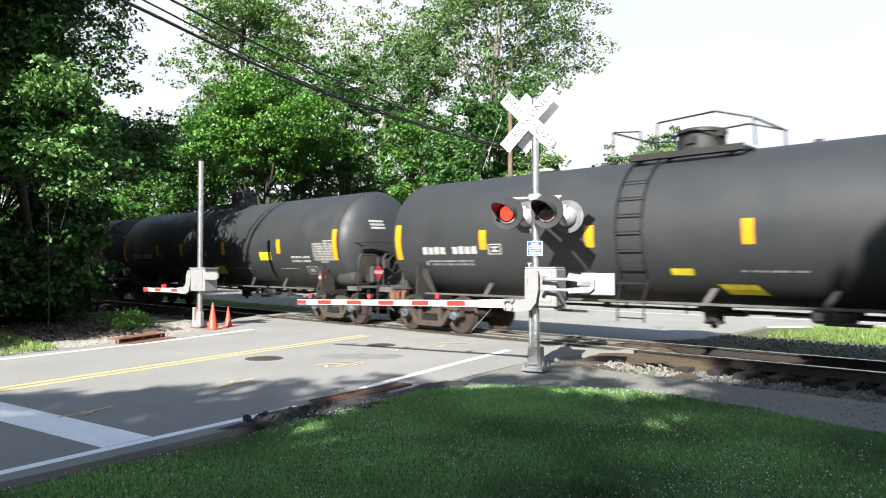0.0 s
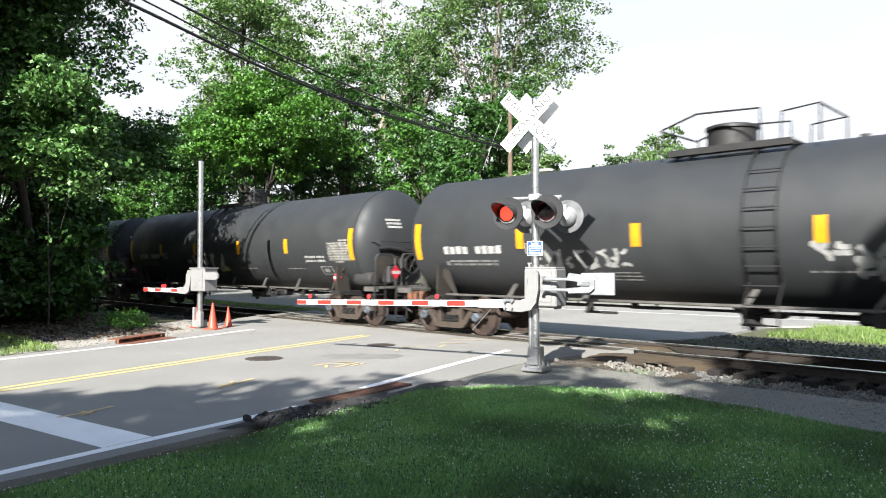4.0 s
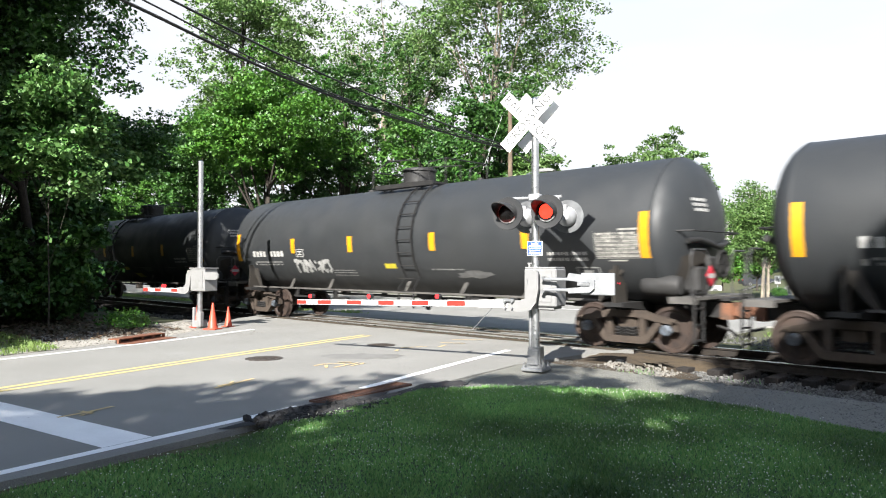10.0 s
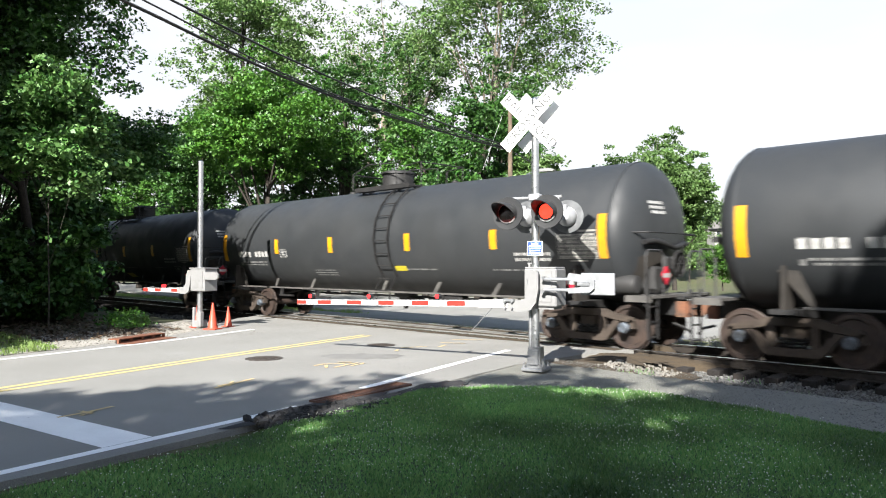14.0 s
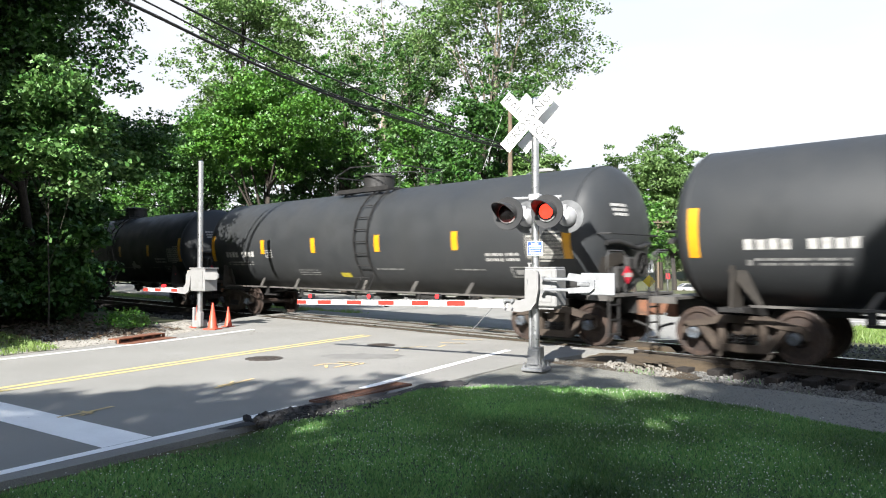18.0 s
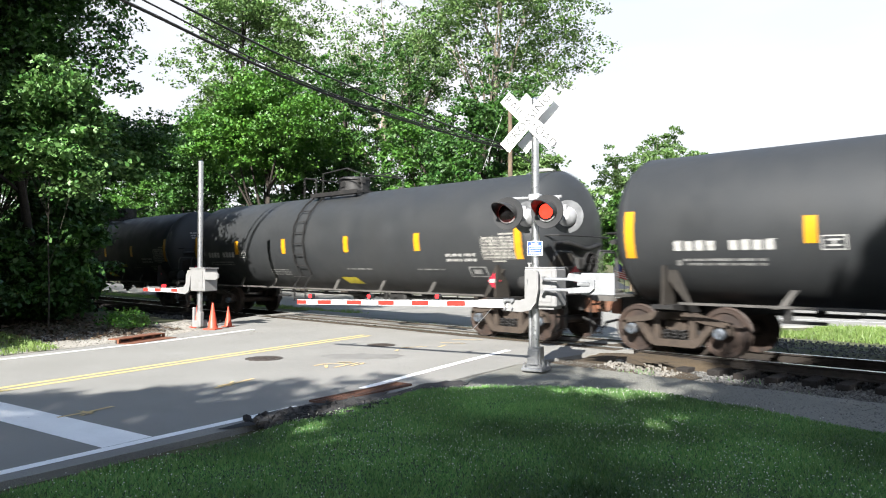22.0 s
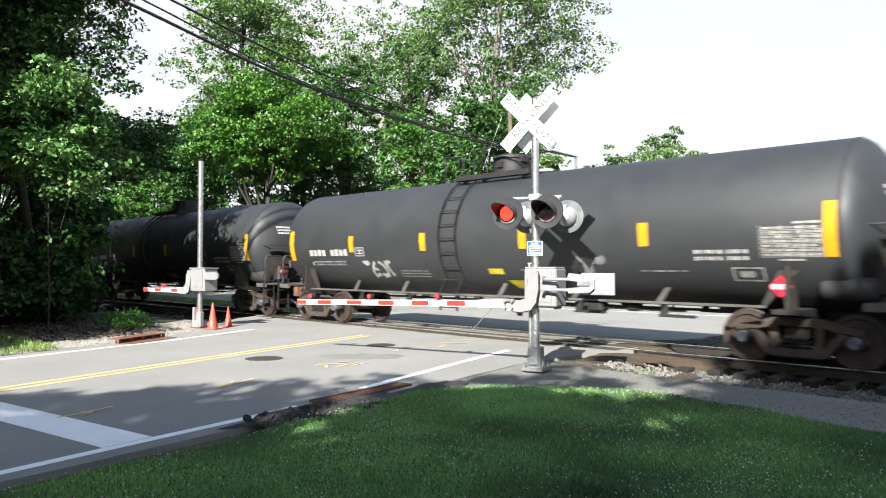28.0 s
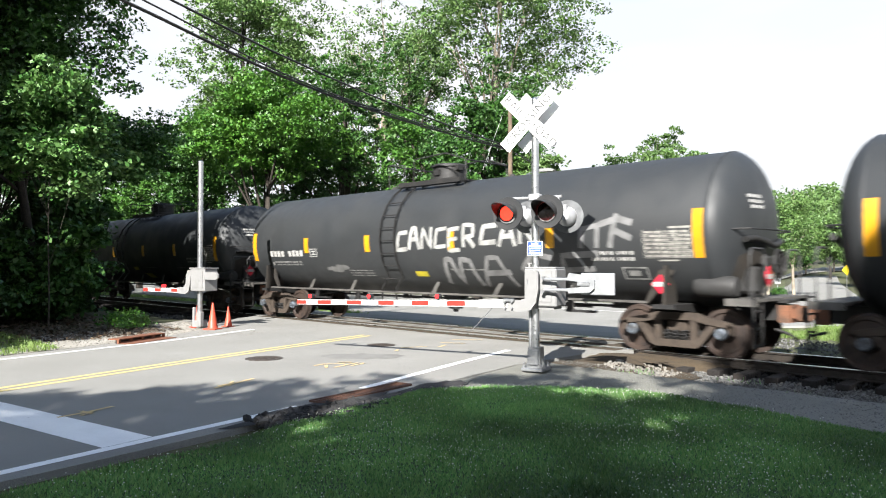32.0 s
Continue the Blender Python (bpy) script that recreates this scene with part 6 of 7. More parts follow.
def lawn_height(x, y):
    return 0.012 + 0.022 * noise.noise((x * 0.8, y * 0.8, 3)) + 0.02 * math.exp(-((x + 2) ** 2 + (y + 8) ** 2) / 30)


bm = bm_new()
step = 0.5
verts = {}
for i in range(-16, 60):
    for j in range(-80, -9):
        c = ((i + 0.5) * step, (j + 0.5) * step)
        if on_lawn(*c) or (c[1] < -16.5 and c[0] > -5.7):
            q = []
            for a, b in ((i, j), (i + 1, j), (i + 1, j + 1), (i, j + 1)):
                if (a, b) not in verts:
                    x, y = a * step, b * step
                    y2 = min(y, lawn_top(x)) if x > -6.9 else y
                    x2 = max(x, lawn_limit(y2)) if y2 > -16.5 else x
                    verts[a, b] = bm.verts.new((x2, y2, lawn_height(x2, y2)))
                q.append(verts[a, b])
            bm.faces.new(q)
thing("lawn", bm, M_LAWN_SOIL, "mown lawn with clover beside the road", "lawn", kind="structure", smooth=80)
M_BLADE = leaf_material("grass_blades", (0.062, 0.180, 0.046), (0.175, 0.295, 0.095), 0.3, 0.65)
M_BLADE_DRY = leaf_material("verge_grass", (0.1008, 0.1848, 0.0336), (0.1848, 0.252, 0.0756), 0.3, 0.3)


def grass(name, label, count, box, inside, height, lo, hi, mat, seed, width=0.006):
    r = np.random.RandomState(seed)
    xs, ys = r.uniform(box[0], box[1], count), r.uniform(box[2], box[3], count)
    keep = np.array([inside(a, b) for a, b in zip(xs, ys)])
    xs, ys = xs[keep], ys[keep]
    n = len(xs)
    zs = np.array([height(a, b) for a, b in zip(xs, ys)])
    tall = np.array([0.75 + 0.6 * noise.noise((a * 1.7, b * 1.7, 9)) for a, b in zip(xs, ys)])
    hgt = r.uniform(lo, hi, n) * tall
    a = r.uniform(0, math.tau, n)
    wd = width * r.uniform(0.7, 1.5, n)
    lean = r.normal(size=(n, 2)) * hgt[:, None] * 0.45
    p0 = np.stack([xs - wd * np.cos(a), ys - wd * np.sin(a), zs - 0.005], -1)
    p1 = np.stack([xs + wd * np.cos(a), ys + wd * np.sin(a), zs - 0.005], -1)
    p2 = np.stack([xs + lean[:, 0], ys + lean[:, 1], zs + hgt], -1)
    v = np.stack([p0, p1, p2], 1).reshape(-1, 3).astype(np.float32)
    me = bpy.data.meshes.new(name)
    me.vertices.add(3 * n)
    me.vertices.foreach_set("co", v.ravel())
    me.loops.add(3 * n)
    me.loops.foreach_set("vertex_index", np.arange(3 * n, dtype=np.int32))
    me.polygons.add(n)
    me.polygons.foreach_set("loop_start", np.arange(0, 3 * n, 3, dtype=np.int32))
    me.polygons.foreach_set("loop_total", np.full(n, 3, dtype=np.int32))
    me.update(calc_edges=True)
    me.materials.append(mat)
    return tagged(new(name, me), label, "grass", kind="stuff")


grass("grass", "short mown grass of the lawn", 260000, (-7.2, 1.5, -13.6, -5.0), on_lawn, lawn_height, 0.022, 0.058, M_BLADE, 1, 0.0085)
grass("grass", "short mown grass of the lawn", 40000, (0.5, 9.0, -16.0, -6.0), on_lawn, lawn_height, 0.04, 0.09, M_BLADE, 2, 0.009)
grass("grass", "short mown grass of the lawn", 60000, (-6.4, 14.0, -26.0, -13.5), lambda x, y: x > -5.6 and (x < 0.5 or y < -15.9), lawn_height, 0.04, 0.09, M_BLADE, 7, 0.016)
grass("grass", "short mown grass of the lawn", 16000, (9.0, 16.0, -16.0, -8.0), on_lawn, lawn_height, 0.04, 0.09, M_BLADE, 8, 0.016)
grass("verge_grass", "sunlit rough grass on the far verge", 30000, (-9.0, 8.0, 7.6, 13.0), lambda x, y: x > -7.8 + (y - 7.6) * 0.08 + 0.5 * noise.noise((x, y, 2)) and y < 14.5 + 0.12 * x + 0.0, level, 0.08, 0.2, M_BLADE_DRY, 3, 0.016)
grass("verge_grass", "rough grass at the roadside", 9000, (-20.5, -15.2, -13.0, -8.9), lambda x, y: x < -15.6 - (y + 9.5) * 0.25, lambda x, y: 0.0, 0.06, 0.16, M_BLADE_DRY, 4, 0.010)
grass("verge_grass", "tufts of grass along the ballast", 1500, (-6.6, 2.0, -3.6, -2.6), lambda x, y: noise.noise((x * 1.1, y * 2, 5)) > 0.25, lambda x, y: -0.10, 0.05, 0.14, M_BLADE, 5, 0.007)
grass("verge_grass", "sunlit rough grass beside the far street", 30000, (-70, -22, 3.5, 9.5), lambda x, y: y < 4.6 - 0.06 * (x + 22) * 0.5, level, 0.1, 0.25, M_BLADE_DRY, 6, 0.03)
# white clover heads
r = np.random.RandomState(12)
M_CLOVER = material("white_clover", (0.62, 0.62, 0.56), 0.8)
vs, fs = [], []
octa = np.array([[1, 0, 0], [-1, 0, 0], [0, 1, 0], [0, -1, 0], [0, 0, 1], [0, 0, -1]], float)
of = [(0, 2, 4), (2, 1, 4), (1, 3, 4), (3, 0, 4), (2, 0, 5), (1, 2, 5), (3, 1, 5), (0, 3, 5)]
while len(fs) < 8 * 5600:
    x, y = r.uniform(-6.8, 1.5), r.uniform(-13.4, -5.2)
    if on_lawn(x, y) and noise.noise((x * 0.7, y * 0.7, 21)) + r.uniform(-0.5, 0.5) > 0.08:
        b = len(vs)
        vs += (octa * r.uniform(0.0035, 0.007) + np.array([x, y, lawn_height(x, y) + r.uniform(0.035, 0.06)])).tolist()
        fs += [tuple(b + q for q in f) for f in of]
me = bpy.data.meshes.new("clover_flowers")
me.from_pydata(vs, [], fs)
me.materials.append(M_CLOVER)
tagged(new("clover_flowers", me), "white clover flowers scattered in the lawn", "flowers", kind="stuff")
# ---- poles, wires and the street behind ----
M_POLE = material("weathered_pole_wood", (0.128, 0.096, 0.064), 0.9, var=(0.0768, 0.0576, 0.0416), scale=5, grain=0.25, bump=0.004)
M_CABLE = material("black_cable", (0.02, 0.02, 0.02), 0.6)
M_SIGN_YELLOW = material("yellow_sign", (0.512, 0.3968, 0.0128), 0.4)
M_SIGN_RED = material("red_sign", (0.352, 0.0192, 0.0192), 0.4)
M_FLAG_RED = material("red_cloth", (0.32, 0.0192, 0.0256), 0.8)
M_FLAG_WHITE = material("white_cloth", (0.48, 0.48, 0.4736), 0.8)
M_FLAG_BLUE = material("blue_cloth", (0.03, 0.05, 0.22), 0.8)
M_CLAP = material("white_clapboard", (0.32, 0.3136, 0.2944), 0.7, var=(0.2688, 0.2624, 0.2496), scale=2)
M_ROOF = material("grey_shingles", (0.14, 0.13, 0.125), 0.9, var=(0.09, 0.085, 0.08), scale=4, bump=0.01)
M_GLASS = material("dark_window_glass", (0.03, 0.035, 0.04), 0.08, spec=0.8)
M_CAR_WHITE = material("white_car_paint", (0.32, 0.32, 0.32), 0.3)
M_CAR_SILVER = material("silver_car_paint", (0.2304, 0.2432, 0.256), 0.25, metal=0.5)
M_CAR_DARK = material("dark_car_paint", (0.03, 0.033, 0.04), 0.18)
M_TYRE = material("tyre_rubber", (0.02, 0.02, 0.02), 0.85)
M_LAMP_RED = material("red_lamp_glass", (0.45, 0.02, 0.02), 0.2)


def utility_pole(x, y, h, r=0.15, arms=((0.6, 2.2),), turn=0.0, label="weathered wooden utility pole behind the crossing", box=False):
    z0 = level(x, y)
    ob = empty("utility_pole", label, "utility pole", (x, y, z0), turn, group="utility poles")
    bm = bm_new()
    add_tube(bm, (0, 0, -0.3), (0, 0, h), r, r * 0.72, seg=14)
    part("pole", bm, M_POLE, ob, "", 40)
    for drop, w in arms:
        bm = bm_new()
        add_box(bm, (0, -0.16, h - drop), (w, 0.10, 0.12), bevel=0.01)
        for u in (-0.4, 0.4):
            add_tube(bm, (u * w * 0.7, -0.16, h - drop), (0, -0.14, h - drop - 0.55), 0.015, seg=5)
        arm = part("cross_arm", bm, M_POLE, ob)
        for u in (-0.45, -0.2, 0.2, 0.45):
            bm = bm_new()
            add_lathe(bm, [(0.0, 0.02), (0.06, 0.02), (0.07, 0.05), (0.11, 0.05), (0.12, 0.03), (0.17, 0.03)], "Z", (u * w, -0.16, h - drop + 0.06), 10)
            part("insulator", bm, M_DISC, arm, "", 40)
    if box:
        bm = bm_new()
        add_lathe(bm, [(0, 0.2), (0.02, 0.24), (0.75, 0.24), (0.80, 0.18)], "Z", (0.36, 0, h - 2.6), 18)
        add_tube(bm, (0.1, 0, h - 2.3), (0.36, 0, h - 2.3), 0.03, seg=6)
        part("transformer", bm, M_HOUSING, ob, "grey transformer can", 40)
    return ob


main_pole = utility_pole(-20.7, 12.0, 9.6, 0.14, (), radians(10))
bm = bm_new()
add_path(bm, [(0.0, 0.0, 5.7), (0.5, -0.05, 6.08), (1.1, -0.1, 6.36), (1.6, -0.12, 6.42)], 0.03, 8)
part("lamp_arm", bm, M_SILVER, main_pole, "curved aluminium lamp arm", 40)
bm = bm_new()
add_prism(bm, [(1.45, 6.36), (2.3, 6.34), (2.35, 6.40), (2.15, 6.48), (1.5, 6.48)], -0.24, 0.02)
part("lamp_head", bm, M_WHITE, main_pole, "pale street lamp head", 40)
bm = bm_new()
add_path(bm, [(-0.35, -0.1, 9.2), (-1.15, -0.6, 6.6)], 0.011, 5)
part("guy_wire", bm, M_HOUSING, main_pole)
utility_pole(-13.3, -31.0, 11.5, 0.17, ((0.5, 2.4),), 0.2, "weathered wooden utility pole beside the road")


def wire(pts, r, label):
    bm = bm_new()
    P = [Vector(p) for p in pts]
    fine = []
    for i in range(len(P) - 1):
        a, b, c, d = P[max(i - 1, 0)], P[i], P[i + 1], P[min(i + 2, len(P) - 1)]
        for k in range(6):
            t = k / 6
            fine.append(0.5 * (2 * b + (c - a) * t + (2 * a - 5 * b + 4 * c - d) * t * t + (3 * b - a - 3 * c + d) * t ** 3))
    fine.append(P[-1])
    add_path(bm, fine, r, 6)
    return thing("overhead_cable", bm, M_CABLE, label, "cable", group="overhead cables", smooth=60)


def wx(y, o=0.0):
    return -20.7 - 0.18 * (y - 12) + o


wire([(wx(y), y, z) for y, z in ((-31, 10.4), (-14, 8.95), (-7.2, 8.12), (-2.1, 7.43), (3.4, 7.13), (11.9, 7.12))], 0.042, "thick black overhead cable over the track")
wire([(wx(y, 0.05), y, z) for y, z in ((-31, 10.7), (-14, 9.2), (-6.7, 8.28), (-2.1, 7.50), (3.4, 7.20), (11.9, 7.20))], 0.024, "thin black overhead cable over the track")
wire([(wx(y), y, z) for y, z in ((-31, 11.1), (-14, 9.6), (-5.9, 8.55), (-2.1, 8.05), (3.4, 7.60), (11.9, 7.26))], 0.032, "black overhead cable over the track")
wire([(wx(11.9), 12.1, 7.1), (-24, 22, 6.6), (-29, 34, 7.2)], 0.03, "black overhead cable behind the trees")
wire([(wx(y, -0.9), y, z) for y, z in ((-31, 11.2), (-10, 14.2), (0, 13.2), (12, 9.8))], 0.010, "thin high overhead line over the track")

# street and signs behind, seen between the cars
slab("road", [(22, -110, 22, -17), (27, -110, 27, -18.5), (33, -110, 33, -20.5)], M_ASPHALT, "grey asphalt yard behind the railway", top=0.0)


def strip(pts, half, label):
    """A street that lies on the ground along a line of places."""
    bm = bm_new()
    rows = []
    for k, (x, y) in enumerate(pts):
        a, b = pts[max(k - 1, 0)], pts[min(k + 1, len(pts) - 1)]
        n = Vector((a[1] - b[1], b[0] - a[0])).normalized() * half
        rows.append([bm.verts.new((x + n.x * f, y + n.y * f, level(x + n.x * f, y + n.y * f) + 0.14)) for f in (-1, -0.5, 0, 0.5, 1)])
    for a, b in zip(rows, rows[1:]):
        for k in range(4):
            bm.faces.new((a[k], a[k + 1], b[k + 1], b[k]))
    return thing("road", bm, M_ASPHALT, label, "road", kind="structure")


strip([(-12.7 - 0.293 * (k - 29.6), k) for k in range(16, 84, 4)], 2.4, "side street climbing the wooded rise")
STREET_AT, STREET = Vector((-41.5, 81.2)), Vector((0.72, 0.694))
strip([tuple(STREET_AT + STREET * s) for s in range(-110, 40, 4)], 4.0, "far main street beyond the trees")
utility_pole(-20.0, 71.5, 6.0, 0.14, ((0.4, 2.0),), 0.6, "distant wooden utility pole with a transformer", True)
utility_pole(-28.7, 42.1, 6.2, 0.12, ((0.4, 1.8),), 0.75, "distant wooden utility pole among the trees")
utility_pole(-28.4, 37.0, 8.0, 0.14, ((0.4, 2.0),), 0.6, "distant wooden utility pole with a transformer", True)


def post_sign(x, y, shape, mat, h, size, label):
    ob = empty("road_sign", label, "road sign", (x, y, level(x, y)), 0.75, group="road signs")
    bm = bm_new()
    add_tube(bm, (0, 0, 0), (0, 0, h + size * 0.4), 0.03, seg=8)
    part("post", bm, M_GALV, ob)
    bm = bm_new()
    if shape == "diamond":
        add_box(bm, (0, -0.04, h), (size, 0.01, size), Matrix.Rotation(radians(45), 4, "Y"))
    elif shape == "round":
        add_lathe(bm, [(-0.05, 0.01), (-0.05, size / 2), (-0.04, size / 2), (-0.04, 0.01)], "Y", (0, 0, h), 24)
    else:
        add_box(bm, (0, -0.04, h), (size * 0.75, 0.01, size))
    part("plate", bm, mat, ob)
    if shape == "board":
        bm = bm_new()
        add_box(bm, (-0.08 * size, -0.048, h + 0.1 * size), (0.12 * size, 0.004, 0.4 * size))
        add_box(bm, (0.14 * size, -0.048, h - 0.05 * size), (0.10 * size, 0.004, 0.45 * size))
        part("text_bars", bm, M_LETTER, ob)
    return ob


post_sign(-23.3, 30.3, "diamond", M_SIGN_YELLOW, 1.0, 0.62, "yellow diamond warning sign on a post")
post_sign(-23.4, 30.4, "board", M_BOARD, 2.0, 0.85, "white traffic sign board on a post")
post_sign(-25.6, 31.0, "round", M_SIGN_RED, 1.6, 0.6, "red and white round sign on a post")
post_sign(-16.0, 49.0, "diamond", M_SIGN_YELLOW, 1.7, 0.6, "yellow diamond warning sign on a post")
post_sign(-15.2, 31.0, "board", M_BOARD, 1.2, 0.5, "white traffic sign board on a post")
post_sign(-23.4, 33.2, "board", M_SIGN_RED, 1.3, 0.42, "red sign board on a post")
lamp_post = empty("street_lamp", "slim street lamp with a curved arm", "street lamp", (-22.4, 29.5, level(-22.4, 29.5)), 2.4)
bm = bm_new()
add_tube(bm, (0, 0, 0), (0, 0, 3.6), 0.06, 0.045, seg=10)
part("post", bm, M_POLE, lamp_post)
bm = bm_new()
add_path(bm, [(0, 0, 3.4), (0.4, 0, 3.9), (1.2, 0, 4.1)], 0.03, 6)
add_box(bm, (1.3, 0, 4.1), (0.5, 0.16, 0.08), bevel=0.02)
part("lamp_arm", bm, M_HOUSING, lamp_post)

flag = empty("flag", "striped red, white and blue flag on a pole", "flag", (-24.2, 27.2, level(-24.2, 27.2)), 0.75)
bm = bm_new()
add_tube(bm, (0, 0, 0), (0, 0, 2.6), 0.03, seg=8)
part("pole", bm, M_HOUSING, flag)
for k in range(13):
    bm = bm_new()
    z = 2.2 - k * 0.07
    rows = []
    for j in range(9):
        x = 0.03 + j * 0.17
        y = 0.08 * math.sin(j * 0.9 + 0.3)
        d = -0.05 * j
        rows.append((bm.verts.new((x, y, z + d)), bm.verts.new((x, y, z + d + 0.07))))
    for a, b in zip(rows, rows[1:]):
        bm.faces.new((a[0], b[0], b[1], a[1]))
    part("stripe", bm, M_FLAG_RED if k % 2 == 0 else M_FLAG_WHITE, flag, "", 60)
bm = bm_new()
rows = []
for j in range(4):
    x = 0.03 + j * 0.17
    y = 0.08 * math.sin(j * 0.9 + 0.3) - 0.006
    rows.append((bm.verts.new((x, y, 1.78 - 0.05 * j)), bm.verts.new((x, y, 2.27 - 0.05 * j))))
for a, b in zip(rows, rows[1:]):
    bm.faces.new((a[0], b[0], b[1], a[1]))
part("blue_corner", bm, M_FLAG_BLUE, flag, "", 60)


def house(x, y, w, d, h, turn, label):
    z0 = level(x, y) - 0.2
    ob = empty("house", label, "house", (x, y, z0), turn, group="far houses")
    bm = bm_new()
    add_box(bm, (0, 0, h / 2), (w, d, h))
    add_prism(bm, [(-d / 2, h), (d / 2, h), (0, h + d * 0.34)], -w / 2 + 0.05, w / 2 - 0.05, "X")
    wall = part("wall", bm, M_CLAP, ob)
    for s in (-1, 1):
        bm = bm_new()
        add_prism(bm, [(s * (d / 2 + 0.35), h - 0.22), (s * (d / 2 + 0.35), h - 0.06), (0, h + d * 0.34 + 0.18), (0, h + d * 0.34 + 0.02)], -w / 2 - 0.3, w / 2 + 0.3, "X")
        part("roof", bm, M_ROOF, ob)
    for u in (-0.3, 0.0, 0.3):
        for z in ((1.3, h - 1.3) if h > 4 else (1.3,)):
            bm = bm_new()
            add_box(bm, (u * w, -d / 2 - 0.02, z), (1.0, 0.06, 1.4))
            win = part("window", bm, M_CLAP, ob)
            bm = bm_new()
            add_box(bm, (u * w, -d / 2 - 0.04, z), (0.84, 0.06, 1.22))
            part("pane", bm, M_GLASS, win)
    return ob


house(-66.5, 146.0, 4.6, 5, 6.8, 0.75, "white clapboard house among the far trees")


def vehicle(kind, paint, label, category):
    """A passenger car or pickup, nose along +x."""
    ob = empty("car" if kind != "pickup" else "pickup_truck", label, category, group="cars on the far street")
    tall = {"sedan": 1.0, "pickup": 1.22, "suv": 1.18}[kind]
    bm = bm_new()
    lower = [(-2.3, 0.35), (-2.32, 0.75 * tall), (-2.2, 0.92 * tall), (1.0, 0.95 * tall), (2.1, 0.80 * tall), (2.3, 0.62 * tall), (2.28, 0.35), (1.75, 0.30), (-1.75, 0.30)]
    add_prism(bm, lower, -0.88, 0.88)
    if kind == "pickup":
        roof = [(-0.5, 0.93 * tall), (-0.42, 1.46 * tall), (0.45, 1.48 * tall), (1.15, 0.94 * tall)]
    elif kind == "suv":
        roof = [(-2.25, 0.9 * tall), (-2.0, 1.42 * tall), (0.3, 1.46 * tall), (1.1, 0.94 * tall)]
    else:
        roof = [(-1.9, 0.91 * tall), (-1.1, 1.42 * tall), (0.3, 1.44 * tall), (1.2, 0.94 * tall)]
    add_prism(bm, roof, -0.74, 0.74)
    body = part("body", bm, paint, ob, "", 25)
    inner = [(x * 0.93 + 0.01, 0.97 * tall + (z - 0.93 * tall) * 0.80) for x, z in roof]
    for s in (-1, 1):
        bm = bm_new()
        add_prism(bm, inner, s * 0.745, s * 0.752)
        part("side_window", bm, M_GLASS, body)
    for a, b in ((roof[3], roof[2]), (roof[0], roof[1])):
        bm = bm_new()
        n = Vector((b[1] - a[1], 0, a[0] - b[0])).normalized() * 0.012
        if n.x * a[0] < 0:
            n = -n
        q = [Vector((a[0] + (b[0] - a[0]) * f, y, a[1] + (b[1] - a[1]) * f)) + n for f, y in ((0.12, -0.66), (0.12, 0.66), (0.9, 0.62), (0.9, -0.62))]
        bm.faces.new([bm.verts.new(p) for p in q])
        part("windscreen", bm, M_GLASS, body)
    for s in (-1, 1):
        bm = bm_new()
        add_box(bm, (2.24, s * 0.62, 0.66 * tall), (0.12, 0.34, 0.14), bevel=0.03)
        part("headlight", bm, M_HOUSING, ob)
        bm = bm_new()
        add_box(bm, (-2.29, s * 0.68, 0.74 * tall), (0.08, 0.24, 0.2), bevel=0.02)
        part("tail_light", bm, M_LAMP_RED, ob)
        for x in (-1.42, 1.45):
            bm = bm_new()
            add_lathe(bm, [(s * 0.70, 0.2), (s * 0.70, 0.32), (s * 0.72, 0.335), (s * 0.88, 0.335), (s * 0.90, 0.32), (s * 0.90, 0.2)], "Y", (0, 0, 0), 24)
            w = part("wheel", bm, M_TYRE, ob, "", 40)
            w.location = (x, 0, 0.335)
            bm = bm_new()
            add_lathe(bm, [(s * 0.86, 0.205), (s * 0.905, 0.2), (s * 0.895, 0.06), (s * 0.91, 0.05), (s * 0.91, 0.01)], "Y", (0, 0, 0), 16)
            part("rim", bm, M_SILVER, w, "", 40)
    bm = bm_new()
    add_box(bm, (2.31, 0, 0.45), (0.08, 1.6, 0.16), bevel=0.03)
    add_box(bm, (-2.33, 0, 0.45), (0.08, 1.6, 0.16), bevel=0.03)
    part("bumper", bm, M_DISC, ob)
    return ob


TRAFFIC = []
for kind, paint, label, cat, t0, x0, v in (
        ("sedan", M_CAR_WHITE, "white saloon car on the far street", "car", 2.0, -0.8, -8.8),
        ("sedan", M_CAR_WHITE, "white saloon car on the far street", "car", 6.0, -0.1, -6.6),
        ("pickup", M_CAR_WHITE, "white pickup truck on the far street", "pickup truck", 12.0, -4.0, -2.0),
        ("suv", M_CAR_DARK, "dark sport utility car on the far street", "car", 10.0, 6.3, 6.6),
        ("pickup", M_CAR_SILVER, "silver pickup truck on the far street", "pickup truck", 18.1, 6.8, 4.8),
        ("sedan", M_CAR_WHITE, "white saloon car on the far street", "car", 18.1, -2.3, 3.3),
        ("suv", M_CAR_DARK, "dark sport utility car on the far street", "car", 28.0, 3.0, 5.5)):
    TRAFFIC.append((vehicle(kind, paint, label, cat), t0, x0, v))
parked = vehicle("sedan", M_CAR_DARK, "dark car parked on the side street", "car")
parked.location, parked.rotation_euler = (-51.5, 74.0, level(-51.5, 74.0) + 0.14), (0, 0, 0.76)


# ---- markings on single cars ----
def sticker(car, x0, x1, z0, z1, slant=0.0, mat=None, label="yellow sticker on the tank"):
    bm = bm_new()
    on_tank(bm, x0, x1, z0, z1, slant=slant)
    part("sticker", bm, mat or M_STICKER, car, label)


